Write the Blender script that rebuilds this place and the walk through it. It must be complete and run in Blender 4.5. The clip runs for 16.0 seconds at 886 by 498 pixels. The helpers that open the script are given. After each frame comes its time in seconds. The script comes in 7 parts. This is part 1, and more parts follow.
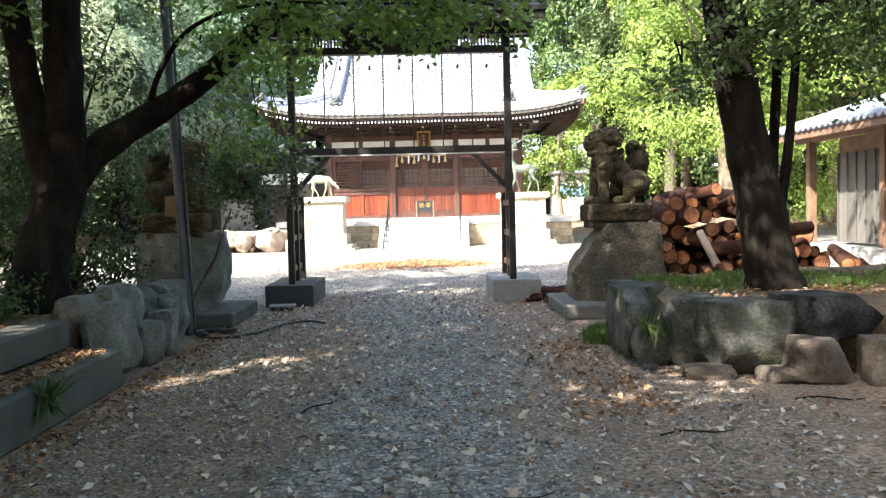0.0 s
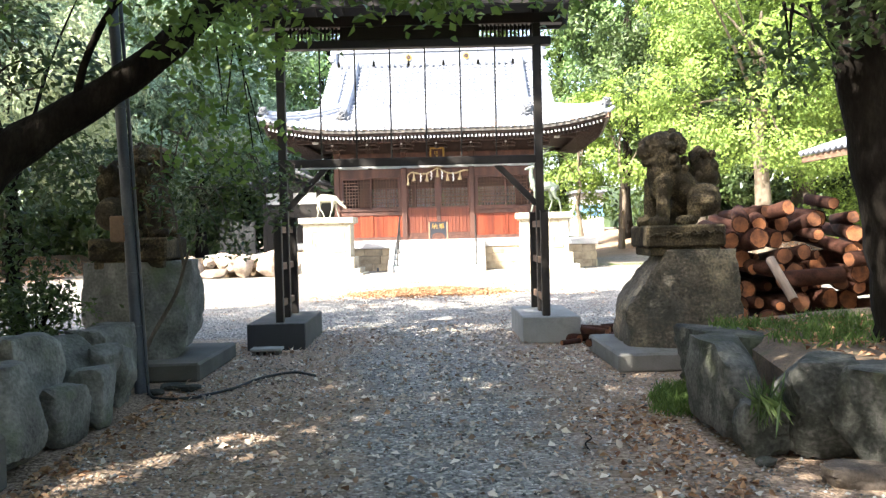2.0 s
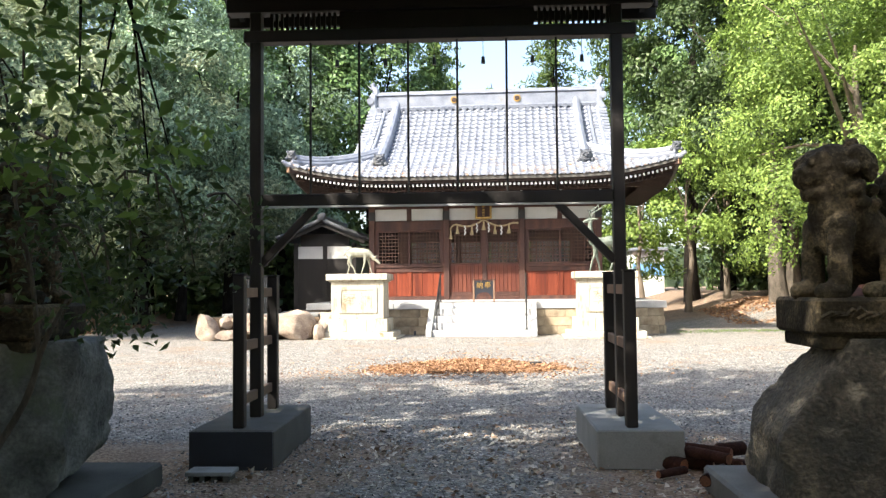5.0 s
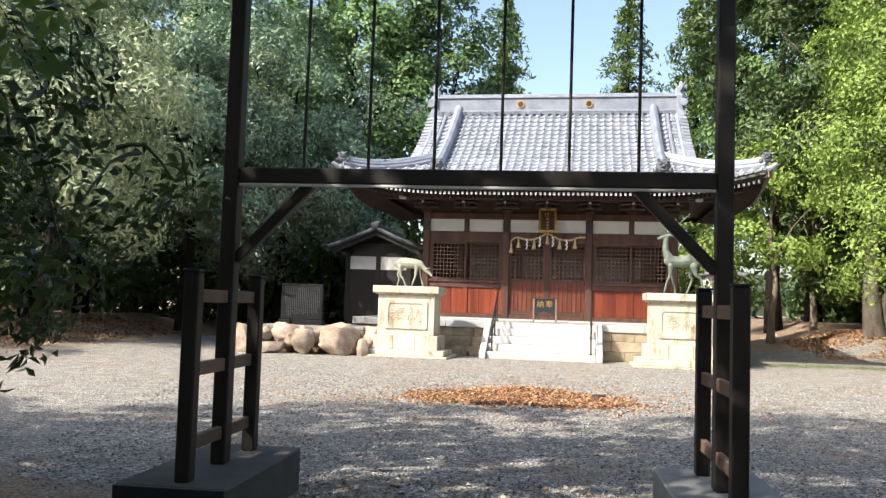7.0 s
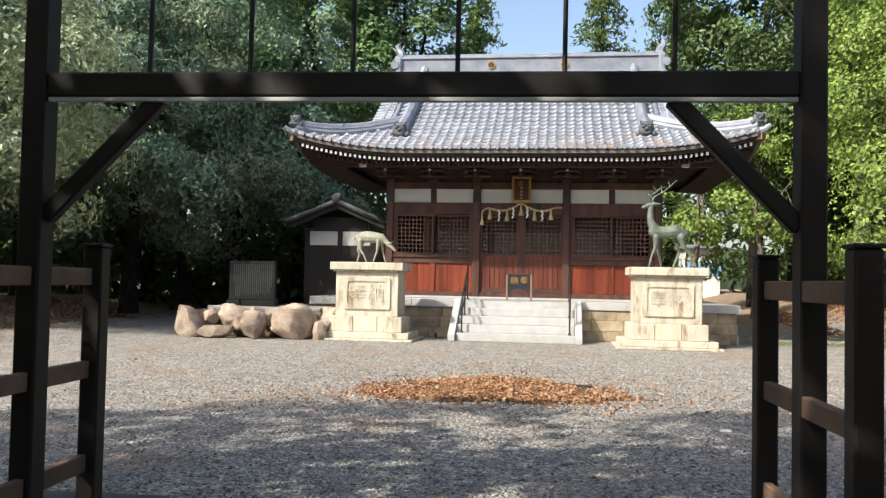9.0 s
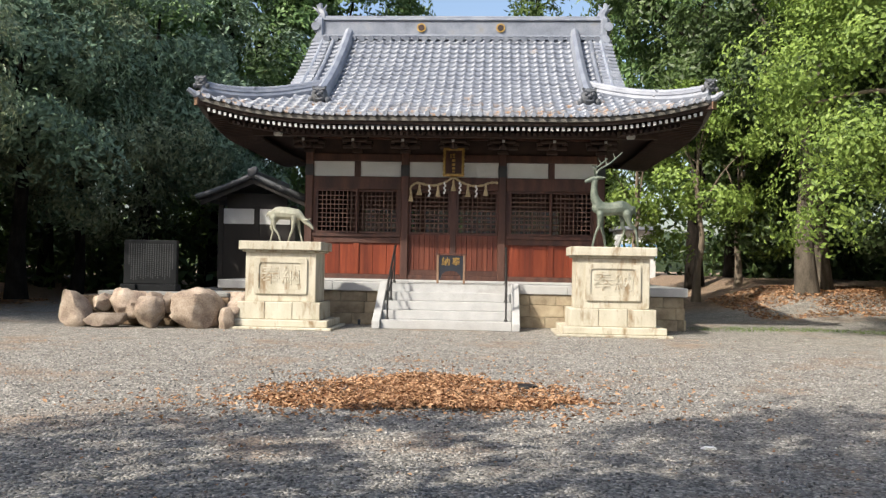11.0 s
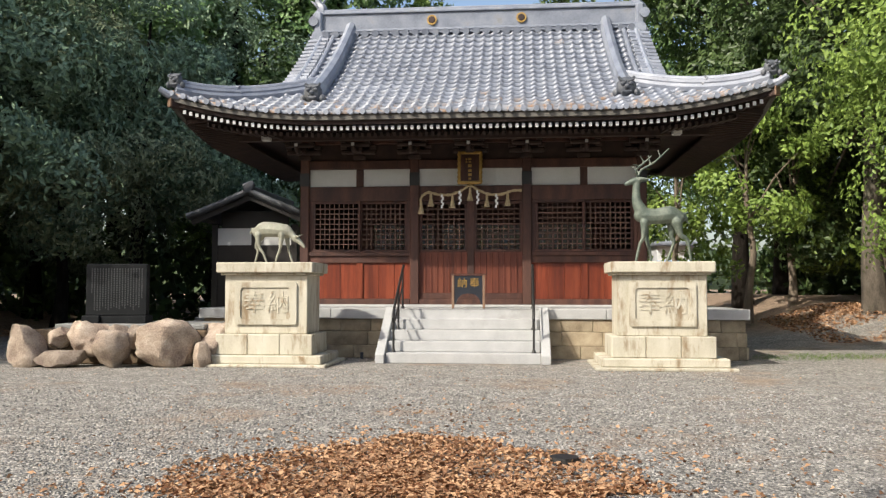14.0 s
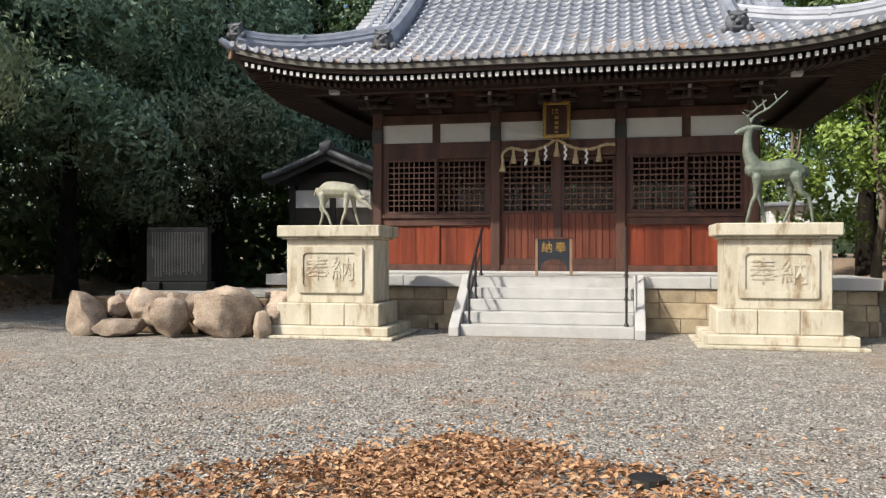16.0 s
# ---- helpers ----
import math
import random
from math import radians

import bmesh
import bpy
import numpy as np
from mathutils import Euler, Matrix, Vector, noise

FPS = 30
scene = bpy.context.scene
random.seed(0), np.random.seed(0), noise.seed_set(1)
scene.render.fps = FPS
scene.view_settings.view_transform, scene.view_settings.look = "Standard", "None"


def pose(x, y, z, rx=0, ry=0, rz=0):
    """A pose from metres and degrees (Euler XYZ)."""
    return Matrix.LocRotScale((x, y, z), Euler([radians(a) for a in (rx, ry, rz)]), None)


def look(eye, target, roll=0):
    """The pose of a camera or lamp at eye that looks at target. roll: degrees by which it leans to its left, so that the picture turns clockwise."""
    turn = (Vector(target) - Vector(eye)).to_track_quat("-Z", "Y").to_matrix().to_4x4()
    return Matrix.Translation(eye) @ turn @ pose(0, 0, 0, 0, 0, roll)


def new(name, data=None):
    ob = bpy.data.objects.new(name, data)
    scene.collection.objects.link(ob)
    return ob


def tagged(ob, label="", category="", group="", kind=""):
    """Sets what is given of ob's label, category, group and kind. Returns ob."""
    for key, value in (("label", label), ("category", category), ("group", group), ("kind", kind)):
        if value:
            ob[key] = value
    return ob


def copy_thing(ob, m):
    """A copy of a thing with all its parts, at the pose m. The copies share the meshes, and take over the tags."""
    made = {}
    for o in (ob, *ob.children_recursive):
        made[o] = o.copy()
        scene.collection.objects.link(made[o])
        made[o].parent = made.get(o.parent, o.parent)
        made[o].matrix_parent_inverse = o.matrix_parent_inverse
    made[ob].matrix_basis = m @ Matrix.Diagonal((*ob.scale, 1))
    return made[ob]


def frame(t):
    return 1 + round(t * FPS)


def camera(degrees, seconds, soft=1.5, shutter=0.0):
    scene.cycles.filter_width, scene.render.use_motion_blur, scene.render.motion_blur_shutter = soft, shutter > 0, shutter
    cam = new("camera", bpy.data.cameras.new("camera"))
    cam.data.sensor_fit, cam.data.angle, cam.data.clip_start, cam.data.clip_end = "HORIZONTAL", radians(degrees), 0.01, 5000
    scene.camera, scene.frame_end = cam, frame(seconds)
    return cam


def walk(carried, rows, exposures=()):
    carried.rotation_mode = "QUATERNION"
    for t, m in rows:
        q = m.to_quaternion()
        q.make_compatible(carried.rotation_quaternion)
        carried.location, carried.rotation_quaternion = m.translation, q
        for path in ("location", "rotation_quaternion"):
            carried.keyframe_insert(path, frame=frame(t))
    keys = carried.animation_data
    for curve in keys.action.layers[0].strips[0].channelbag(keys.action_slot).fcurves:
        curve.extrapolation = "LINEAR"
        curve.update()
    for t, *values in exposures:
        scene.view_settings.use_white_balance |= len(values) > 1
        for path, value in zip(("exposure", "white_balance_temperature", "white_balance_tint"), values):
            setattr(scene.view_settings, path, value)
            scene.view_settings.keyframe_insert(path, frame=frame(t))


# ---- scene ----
# ---- camera and walk ----
cam = camera(55.46, 16.0, soft=1.35)
# seconds, x, y, z, and the turn in degrees
ROWS = [
    (0.0, -0.009, -0.026, 1.301, 87.23, 1.35, -1.58),
    (0.5, -0.062, 0.512, 1.284, 85.41, 2.36, -2.6),
    (1.0, -0.007, 1.085, 1.299, 85.94, 2.09, -2.9),
    (1.5, -0.028, 1.592, 1.324, 87.43, 0.77, -1.92),
    (2.0, -0.023, 1.951, 1.323, 88.65, 1.38, -0.73),
    (2.5, -0.029, 2.572, 1.35, 89.49, 0.8, 0.79),
    (3.0, -0.057, 3.046, 1.378, 90.95, -0.01, 0.89),
    (3.5, -0.05, 3.57, 1.405, 92.32, 0.41, 1.51),
    (6.0, 0.23, 5.997, 1.389, 92.7, -1.07, 4.3),
    (6.5, 0.237, 6.515, 1.382, 93.45, -2.48, 5.47),
    (7.0, 0.243, 6.95, 1.362, 93.68, -1.81, 7.05),
    (7.5, 0.183, 7.497, 1.371, 93.44, -0.91, 8.19),
    (8.0, 0.188, 7.954, 1.394, 93.05, -0.64, 7.41),
    (10.5, 0.206, 10.298, 1.334, 91.19, -1.59, 2.13),
    (11.0, 0.219, 10.77, 1.337, 91.11, -1.09, 0.67),
    (11.5, 0.208, 11.314, 1.343, 92.57, -1.62, -1.69),
    (12.0, 0.274, 11.693, 1.354, 94.87, -0.91, -2.52),
    (12.5, 0.298, 12.122, 1.333, 94.66, 0.2, -1.78),
    (13.0, 0.311, 12.539, 1.351, 92.2, 1.02, -1.35),
    (13.5, 0.399, 13.038, 1.349, 92.78, 0.64, 0.51),
    (14.0, 0.42, 13.476, 1.339, 92.59, -0.04, 2.59),
    (14.5, 0.479, 13.707, 1.358, 91.76, 0.49, 5.33),
    (15.0, 0.568, 14.188, 1.367, 91.17, 0.62, 8.23),
    (15.5, 0.597, 14.589, 1.379, 90.43, 0.09, 9.46),
    (16.0, 0.683, 14.961, 1.367, 90.1, -0.06, 9.47),
]
EXPOSURES = [(0.0, 2.48), (1.0, 2.58), (1.5, 2.6), (2.5, 2.66), (3.5, 2.22), (6.0, 1.4), (8.0, 0.97), (10.5, 0.67), (12.0, 0.57), (13.5, 0.53), (16.0, 0.5)]
walk(cam, [(t, pose(x, y, z, rx, ry, rz)) for t, x, y, z, rx, ry, rz in ROWS], EXPOSURES)

# ---- sky and sun ----
SUN_FROM = Vector((-0.62, -0.56, 0.72)).normalized()
world = bpy.data.worlds.new("sky")
scene.world = world
world.use_nodes = True
wn = world.node_tree
sky = wn.nodes.new("ShaderNodeTexSky")
sky.sky_type = 'NISHITA'
sky.sun_disc = False
sky.sun_elevation = math.asin(SUN_FROM.z)
sky.sun_rotation = math.atan2(SUN_FROM.x, SUN_FROM.y)
sky.air_density = 1.0
sky.dust_density = 3.0
sky.ozone_density = 0.5
wn.links.new(sky.outputs[0], wn.nodes["Background"].inputs[0])
wn.nodes["Background"].inputs[1].default_value = 0.15
sun = new("sun", bpy.data.lights.new("sun", 'SUN'))
sun.data.energy = 3.9
sun.data.angle = radians(0.6)
sun.data.color = (1.0, 0.94, 0.83)
sun.matrix_world = look(SUN_FROM * 60, (0, 0, 0))

# ---- materials ----
def mat(name, colours, rough=0.7, scale=6.0, fine=60.0, bump=0.3, dist=0.01, metal=0.0, fine_mix=0.35, stretch=(1, 1, 1),
        stain=None, stain_scale=1.2, stain_at=0.55, spec=0.5, rand=0.0, object_coords=True):
    """A surface with colour varied at two scales, stains of a third colour and a fine relief."""
    m = bpy.data.materials.new(name)
    m.use_nodes = True
    nt = m.node_tree
    N, L = nt.nodes, nt.links
    b = N["Principled BSDF"]
    tc = N.new("ShaderNodeTexCoord")
    mp = N.new("ShaderNodeMapping")
    mp.inputs["Scale"].default_value = stretch
    L.new(tc.outputs["Object"], mp.inputs[0])
    info = N.new("ShaderNodeObjectInfo")
    add = N.new("ShaderNodeVectorMath")
    mul = N.new("ShaderNodeMath")
    mul.operation = 'MULTIPLY'
    mul.inputs[1].default_value = 37.0
    L.new(info.outputs["Random"], mul.inputs[0])
    L.new(mp.outputs[0], add.inputs[0])
    L.new(mul.outputs[0], add.inputs[1])
    n1 = N.new("ShaderNodeTexNoise")
    n1.inputs["Scale"].default_value = scale
    n1.inputs["Detail"].default_value = 6
    n2 = N.new("ShaderNodeTexNoise")
    n2.inputs["Scale"].default_value = fine
    n2.inputs["Detail"].default_value = 4
    for n in (n1, n2):
        L.new(add.outputs[0], n.inputs["Vector"])
    mixf = N.new("ShaderNodeMix")
    mixf.inputs[0].default_value = fine_mix
    L.new(n1.outputs["Fac"], mixf.inputs[2])
    L.new(n2.outputs["Fac"], mixf.inputs[3])
    ramp = N.new("ShaderNodeValToRGB")
    el = ramp.color_ramp.elements
    el[0].position, el[1].position = 0.33, 0.67
    el[0].color, el[1].color = (*colours[0], 1), (*colours[-1], 1)
    for k, c in enumerate(colours[1:-1]):
        e = el.new(0.33 + 0.34 * (k + 1) / (len(colours) - 1))
        e.color = (*c, 1)
    L.new(mixf.outputs[0], ramp.inputs[0])
    out = ramp.outputs[0]
    if stain:
        n3 = N.new("ShaderNodeTexNoise")
        n3.inputs["Scale"].default_value = stain_scale
        n3.inputs["Detail"].default_value = 7
        n3.inputs["Roughness"].default_value = 0.65
        L.new(add.outputs[0], n3.inputs["Vector"])
        r3 = N.new("ShaderNodeValToRGB")
        r3.color_ramp.elements[0].position = stain_at
        r3.color_ramp.elements[1].position = min(stain_at + 0.16, 1)
        L.new(n3.outputs["Fac"], r3.inputs[0])
        mx = N.new("ShaderNodeMix")
        mx.data_type = 'RGBA'
        L.new(r3.outputs[0], mx.inputs[0])
        L.new(out, mx.inputs[6])
        mx.inputs[7].default_value = (*stain, 1)
        out = mx.outputs[2]
    if rand:
        hs = N.new("ShaderNodeHueSaturation")
        mr = N.new("ShaderNodeMapRange")
        mr.inputs[3].default_value, mr.inputs[4].default_value = 1 - rand, 1 + rand
        L.new(info.outputs["Random"], mr.inputs[0])
        L.new(mr.outputs[0], hs.inputs["Value"])
        L.new(out, hs.inputs["Color"])
        out = hs.outputs[0]
    L.new(out, b.inputs["Base Color"])
    b.inputs["Roughness"].default_value = rough
    b.inputs["Metallic"].default_value = metal
    b.inputs["Specular IOR Level"].default_value = spec
    if bump:
        bp = N.new("ShaderNodeBump")
        bp.inputs["Strength"].default_value = bump
        bp.inputs["Distance"].default_value = dist
        L.new(mixf.outputs[0], bp.inputs["Height"])
        L.new(bp.outputs[0], b.inputs["Normal"])
    return m


def leaf_mat(name, dark, light, through_light=0.35, rough=0.5, spread=0.0):
    """Leaves that scatter light and let some through; each leaf has a tone of its own."""
    m = bpy.data.materials.new(name)
    m.use_nodes = True
    nt = m.node_tree
    N, L = nt.nodes, nt.links
    b = N["Principled BSDF"]
    geo = N.new("ShaderNodeNewGeometry")
    info = N.new("ShaderNodeObjectInfo")
    ramp = N.new("ShaderNodeValToRGB")
    ramp.color_ramp.elements[0].color = (*dark, 1)
    ramp.color_ramp.elements[1].color = (*light, 1)
    L.new(geo.outputs["Random Per Island"], ramp.inputs[0])
    hs = N.new("ShaderNodeHueSaturation")
    mr = N.new("ShaderNodeMapRange")
    mr.inputs[3].default_value, mr.inputs[4].default_value = 1 - spread, 1 + spread
    L.new(info.outputs["Random"], mr.inputs[0])
    L.new(mr.outputs[0], hs.inputs["Value"])
    L.new(ramp.outputs[0], hs.inputs["Color"])
    L.new(hs.outputs[0], b.inputs["Base Color"])
    b.inputs["Roughness"].default_value = rough
    b.inputs["Specular IOR Level"].default_value = 0.35
    tr = N.new("ShaderNodeBsdfTranslucent")
    L.new(hs.outputs[0], tr.inputs["Color"])
    mx = N.new("ShaderNodeMixShader")
    mx.inputs[0].default_value = through_light
    L.new(b.outputs[0], mx.inputs[1])
    L.new(tr.outputs[0], mx.inputs[2])
    L.new(mx.outputs[0], N["Material Output"].inputs[0])
    return m


def plain(name, colour, rough=0.6, metal=0.0):
    return mat(name, [tuple(c * 0.85 for c in colour), tuple(min(1, c * 1.12) for c in colour)], rough, 8, 90, 0.15, 0.003, metal)


def gravel_mat():
    """Grey crushed stone, each grain with its own tone, over brown soil that comes through in patches."""
    m = bpy.data.materials.new("gravel")
    m.use_nodes = True
    nt = m.node_tree
    N, L = nt.nodes, nt.links
    b = N["Principled BSDF"]
    tc = N.new("ShaderNodeTexCoord")
    v = N.new("ShaderNodeTexVoronoi")
    v.inputs["Scale"].default_value = 42
    L.new(tc.outputs["Object"], v.inputs["Vector"])
    sep = N.new("ShaderNodeSeparateColor")
    L.new(v.outputs["Color"], sep.inputs[0])
    grain = N.new("ShaderNodeValToRGB")
    el = grain.color_ramp.elements
    el[0].color, el[1].color = (0.115, 0.108, 0.098, 1), (0.58, 0.54, 0.485, 1)
    e = el.new(0.5)
    e.color = (0.275, 0.259, 0.234, 1)
    e = el.new(0.82)
    e.color = (0.34, 0.315, 0.275, 1)
    L.new(sep.outputs[0], grain.inputs[0])
    big = N.new("ShaderNodeTexNoise")
    big.inputs["Scale"].default_value = 0.55
    big.inputs["Detail"].default_value = 9
    big.inputs["Roughness"].default_value = 0.68
    L.new(tc.outputs["Object"], big.inputs["Vector"])
    # soil towards the beds: worn edges of the path on both sides in the wooded approach
    xyz = N.new("ShaderNodeSeparateXYZ")
    L.new(tc.outputs["Object"], xyz.inputs[0])
    ab = N.new("ShaderNodeMath")
    ab.operation = 'ABSOLUTE'
    L.new(xyz.outputs[0], ab.inputs[0])
    side = N.new("ShaderNodeMapRange")
    side.inputs[1].default_value, side.inputs[2].default_value = 0.3, 1.6
    L.new(ab.outputs[0], side.inputs[0])
    fore = N.new("ShaderNodeMapRange")
    fore.inputs[1].default_value, fore.inputs[2].default_value = 14.0, 10.0
    L.new(xyz.outputs[1], fore.inputs[0])
    mul = N.new("ShaderNodeMath")
    mul.operation = 'MULTIPLY'
    L.new(side.outputs[0], mul.inputs[0])
    L.new(fore.outputs[0], mul.inputs[1])
    add = N.new("ShaderNodeMath")
    add.operation = 'MULTIPLY_ADD'
    add.inputs[1].default_value = 0.46
    # woodland floor: bare dark soil left of the court and behind the hall
    wl = N.new("ShaderNodeMapRange")
    wl.inputs[1].default_value, wl.inputs[2].default_value = -10.5, -12.5
    L.new(xyz.outputs[0], wl.inputs[0])
    wb = N.new("ShaderNodeMapRange")
    wb.inputs[1].default_value, wb.inputs[2].default_value = 35.5, 38.0
    L.new(xyz.outputs[1], wb.inputs[0])
    wood = N.new("ShaderNodeMath")
    wood.operation = 'MAXIMUM'
    L.new(wl.outputs[0], wood.inputs[0])
    L.new(wb.outputs[0], wood.inputs[1])
    L.new(mul.outputs[0], add.inputs[0])
    L.new(big.outputs["Fac"], add.inputs[2])
    sr = N.new("ShaderNodeValToRGB")
    sr.color_ramp.elements[0].position, sr.color_ramp.elements[1].position = 0.53, 0.7
    L.new(add.outputs[0], sr.inputs[0])
    soil_n = N.new("ShaderNodeTexNoise")
    soil_n.inputs["Scale"].default_value = 30
    soil_n.inputs["Detail"].default_value = 6
    L.new(tc.outputs["Object"], soil_n.inputs["Vector"])
    soil = N.new("ShaderNodeValToRGB")
    soil.color_ramp.elements[0].position, soil.color_ramp.elements[1].position = 0.35, 0.7
    soil.color_ramp.elements[0].color, soil.color_ramp.elements[1].color = (0.17, 0.118, 0.082, 1), (0.46, 0.34, 0.245, 1)
    L.new(soil_n.outputs["Fac"], soil.inputs[0])
    mx = N.new("ShaderNodeMix")
    mx.data_type = 'RGBA'
    both = N.new("ShaderNodeMath")
    both.operation = 'MAXIMUM'
    L.new(sr.outputs[0], both.inputs[0])
    L.new(wood.outputs[0], both.inputs[1])
    L.new(both.outputs[0], mx.inputs[0])
    L.new(grain.outputs[0], mx.inputs[6])
    L.new(soil.outputs[0], mx.inputs[7])
    tone = N.new("ShaderNodeHueSaturation")
    tr = N.new("ShaderNodeMapRange")
    tr.inputs[1].default_value, tr.inputs[2].default_value = 0.3, 0.7
    tr.inputs[3].default_value, tr.inputs[4].default_value = 0.8, 1.2
    b2 = N.new("ShaderNodeTexNoise")
    b2.inputs["Scale"].default_value = 3.1
    b2.inputs["Detail"].default_value = 8
    L.new(tc.outputs["Object"], b2.inputs["Vector"])
    L.new(b2.outputs["Fac"], tr.inputs[0])
    L.new(tr.outputs[0], tone.inputs["Value"])
    L.new(mx.outputs[2], tone.inputs["Color"])
    L.new(tone.outputs[0], b.inputs["Base Color"])
    b.inputs["Roughness"].default_value = 0.9
    b.inputs["Specular IOR Level"].default_value = 0.25
    bp = N.new("ShaderNodeBump")
    bp.inputs["Strength"].default_value = 1.0
    bp.inputs["Distance"].default_value = 0.02
    inv = N.new("ShaderNodeMath")
    inv.operation = 'SUBTRACT'
    inv.inputs[0].default_value = 1.0
    L.new(v.outputs["Distance"], inv.inputs[1])
    L.new(inv.outputs[0], bp.inputs["Height"])
    L.new(bp.outputs[0], b.inputs["Normal"])
    return m


GRAVEL = gravel_mat()
SOIL = mat("leafy soil", [(0.05, 0.036, 0.024), (0.12, 0.085, 0.055), (0.2, 0.135, 0.08)], 0.95, 2.5, 45, 0.9, 0.03, fine_mix=0.5, stain=(0.06, 0.08, 0.025), stain_at=0.56)
DARK_WOOD = mat("dark stained wood", [(0.007, 0.005, 0.004), (0.018, 0.0125, 0.0095)], 0.6, 5, 60, 0.35, 0.004, stretch=(1, 1, 0.12), stain=(0.032, 0.025, 0.02), stain_at=0.64)
BROWN_WOOD = mat("weathered brown wood", [(0.032, 0.0125, 0.009), (0.066, 0.026, 0.017), (0.115, 0.048, 0.03)], 0.62, 5, 70, 0.35, 0.004, stretch=(1, 1, 0.15), rand=0.18)
EAVE_WOOD = mat("old eave wood", [(0.02, 0.0105, 0.008), (0.056, 0.03, 0.022)], 0.75, 5, 60, 0.3, 0.004, rand=0.2)
LATTICE_WOOD = mat("faded lattice wood", [(0.07, 0.035, 0.024), (0.14, 0.075, 0.05)], 0.65, 6, 70, 0.3, 0.003, rand=0.2)
DOOR_WOOD = mat("brown red door boards", [(0.055, 0.014, 0.008), (0.115, 0.03, 0.016), (0.18, 0.055, 0.028)], 0.45, 4, 60, 0.25, 0.004, stretch=(2.5, 1, 0.1), rand=0.22)
RED_WOOD = mat("red stained boards", [(0.075, 0.015, 0.008), (0.16, 0.032, 0.014), (0.26, 0.062, 0.026)], 0.38, 4, 60, 0.25, 0.004, stretch=(2.5, 1, 0.1), rand=0.2, stain=(0.07, 0.016, 0.01), stain_at=0.54, stain_scale=2.6)
WHITE_END = plain("white painted rafter ends", (0.5, 0.5, 0.49), 0.75)
PLASTER = mat("white plaster", [(0.55, 0.55, 0.53), (0.66, 0.66, 0.64)], 0.9, 2, 40, 0.1, 0.003, stain=(0.5, 0.49, 0.46), stain_at=0.62)
DARK_SHADED_TILE = mat("dark and tree-shaded roof tile", [(0.05, 0.055, 0.065), (0.085, 0.092, 0.105), (0.125, 0.13, 0.14)], 0.6, 4, 50, 0.35, 0.005, stain=(0.1, 0.095, 0.08), stain_at=0.58)
TILE = mat("grey roof tile", [(0.145, 0.16, 0.2), (0.215, 0.235, 0.28), (0.29, 0.31, 0.355)], 0.38, 3, 40, 0.25, 0.004, rand=0.16, stain=(0.21, 0.2, 0.185), stain_at=0.6, stain_scale=3)
LICHEN_TILE = mat("roof tile with orange lichen", [(0.16, 0.17, 0.2), (0.27, 0.285, 0.315)], 0.55, 3, 40, 0.3, 0.004, rand=0.14, stain=(0.29, 0.16, 0.07), stain_at=0.5, stain_scale=9)
GRANITE = mat("pale granite", [(0.31, 0.31, 0.31), (0.41, 0.41, 0.405), (0.49, 0.49, 0.48)], 0.7, 4, 190, 0.2, 0.003, fine_mix=0.6, stain=(0.29, 0.285, 0.27), stain_at=0.56)
PED_STONE = mat("cream stained pedestal stone", [(0.38, 0.345, 0.26), (0.5, 0.465, 0.37), (0.58, 0.55, 0.46)], 0.8, 3, 110, 0.3, 0.004, fine_mix=0.4, stretch=(1.6, 1.6, 0.45), stain=(0.25, 0.18, 0.105), stain_at=0.51, stain_scale=3.2, rand=0.06)
WALL_STONE = mat("brown podium stone", [(0.2, 0.155, 0.1), (0.34, 0.275, 0.185), (0.46, 0.385, 0.265)], 0.85, 4, 70, 0.7, 0.015, rand=0.22, stain=(0.15, 0.13, 0.095), stain_at=0.57)
BOULDER = mat("tan boulder", [(0.13, 0.09, 0.07), (0.3, 0.235, 0.18), (0.46, 0.385, 0.31)], 0.85, 3.5, 40, 1.0, 0.04, rand=0.3, stain=(0.19, 0.14, 0.11), stain_at=0.55, stain_scale=2.4)
GREY_ROCK = mat("mossy grey rock", [(0.022, 0.023, 0.02), (0.062, 0.064, 0.057), (0.145, 0.143, 0.13)], 0.88, 4.5, 40, 1.0, 0.035, rand=0.25, stain=(0.07, 0.078, 0.05), stain_at=0.56, stain_scale=2.2)
STATUE_ROCK = mat("lichened carved stone", [(0.018, 0.015, 0.011), (0.062, 0.05, 0.033), (0.22, 0.17, 0.1)], 0.9, 4, 45, 0.9, 0.02, stain=(0.035, 0.03, 0.022), stain_at=0.52, stain_scale=3.2)
CONCRETE = mat("grey concrete", [(0.2, 0.2, 0.19), (0.3, 0.3, 0.285)], 0.88, 3, 90, 0.3, 0.005, stain=(0.14, 0.14, 0.125), stain_at=0.55, stain_scale=1.6)
SLAB = mat("weathered slab", [(0.12, 0.117, 0.106), (0.21, 0.205, 0.188)], 0.9, 3, 80, 0.4, 0.008, stain=(0.08, 0.085, 0.055), stain_at=0.55, stain_scale=2)
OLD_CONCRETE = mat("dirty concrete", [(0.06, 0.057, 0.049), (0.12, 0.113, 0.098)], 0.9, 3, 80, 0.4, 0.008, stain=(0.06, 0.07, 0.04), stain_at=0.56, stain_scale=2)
# Near-black tone: the deep shade on the approach trunks is put into the colour.
BARK = mat("shade-darkened bark", [(0.006, 0.0045, 0.0035), (0.013, 0.0105, 0.0085), (0.026, 0.022, 0.018)], 0.95, 7, 50, 1.0, 0.03, stretch=(1, 1, 0.35), stain=(0.03, 0.03, 0.026), stain_at=0.7, stain_scale=4)
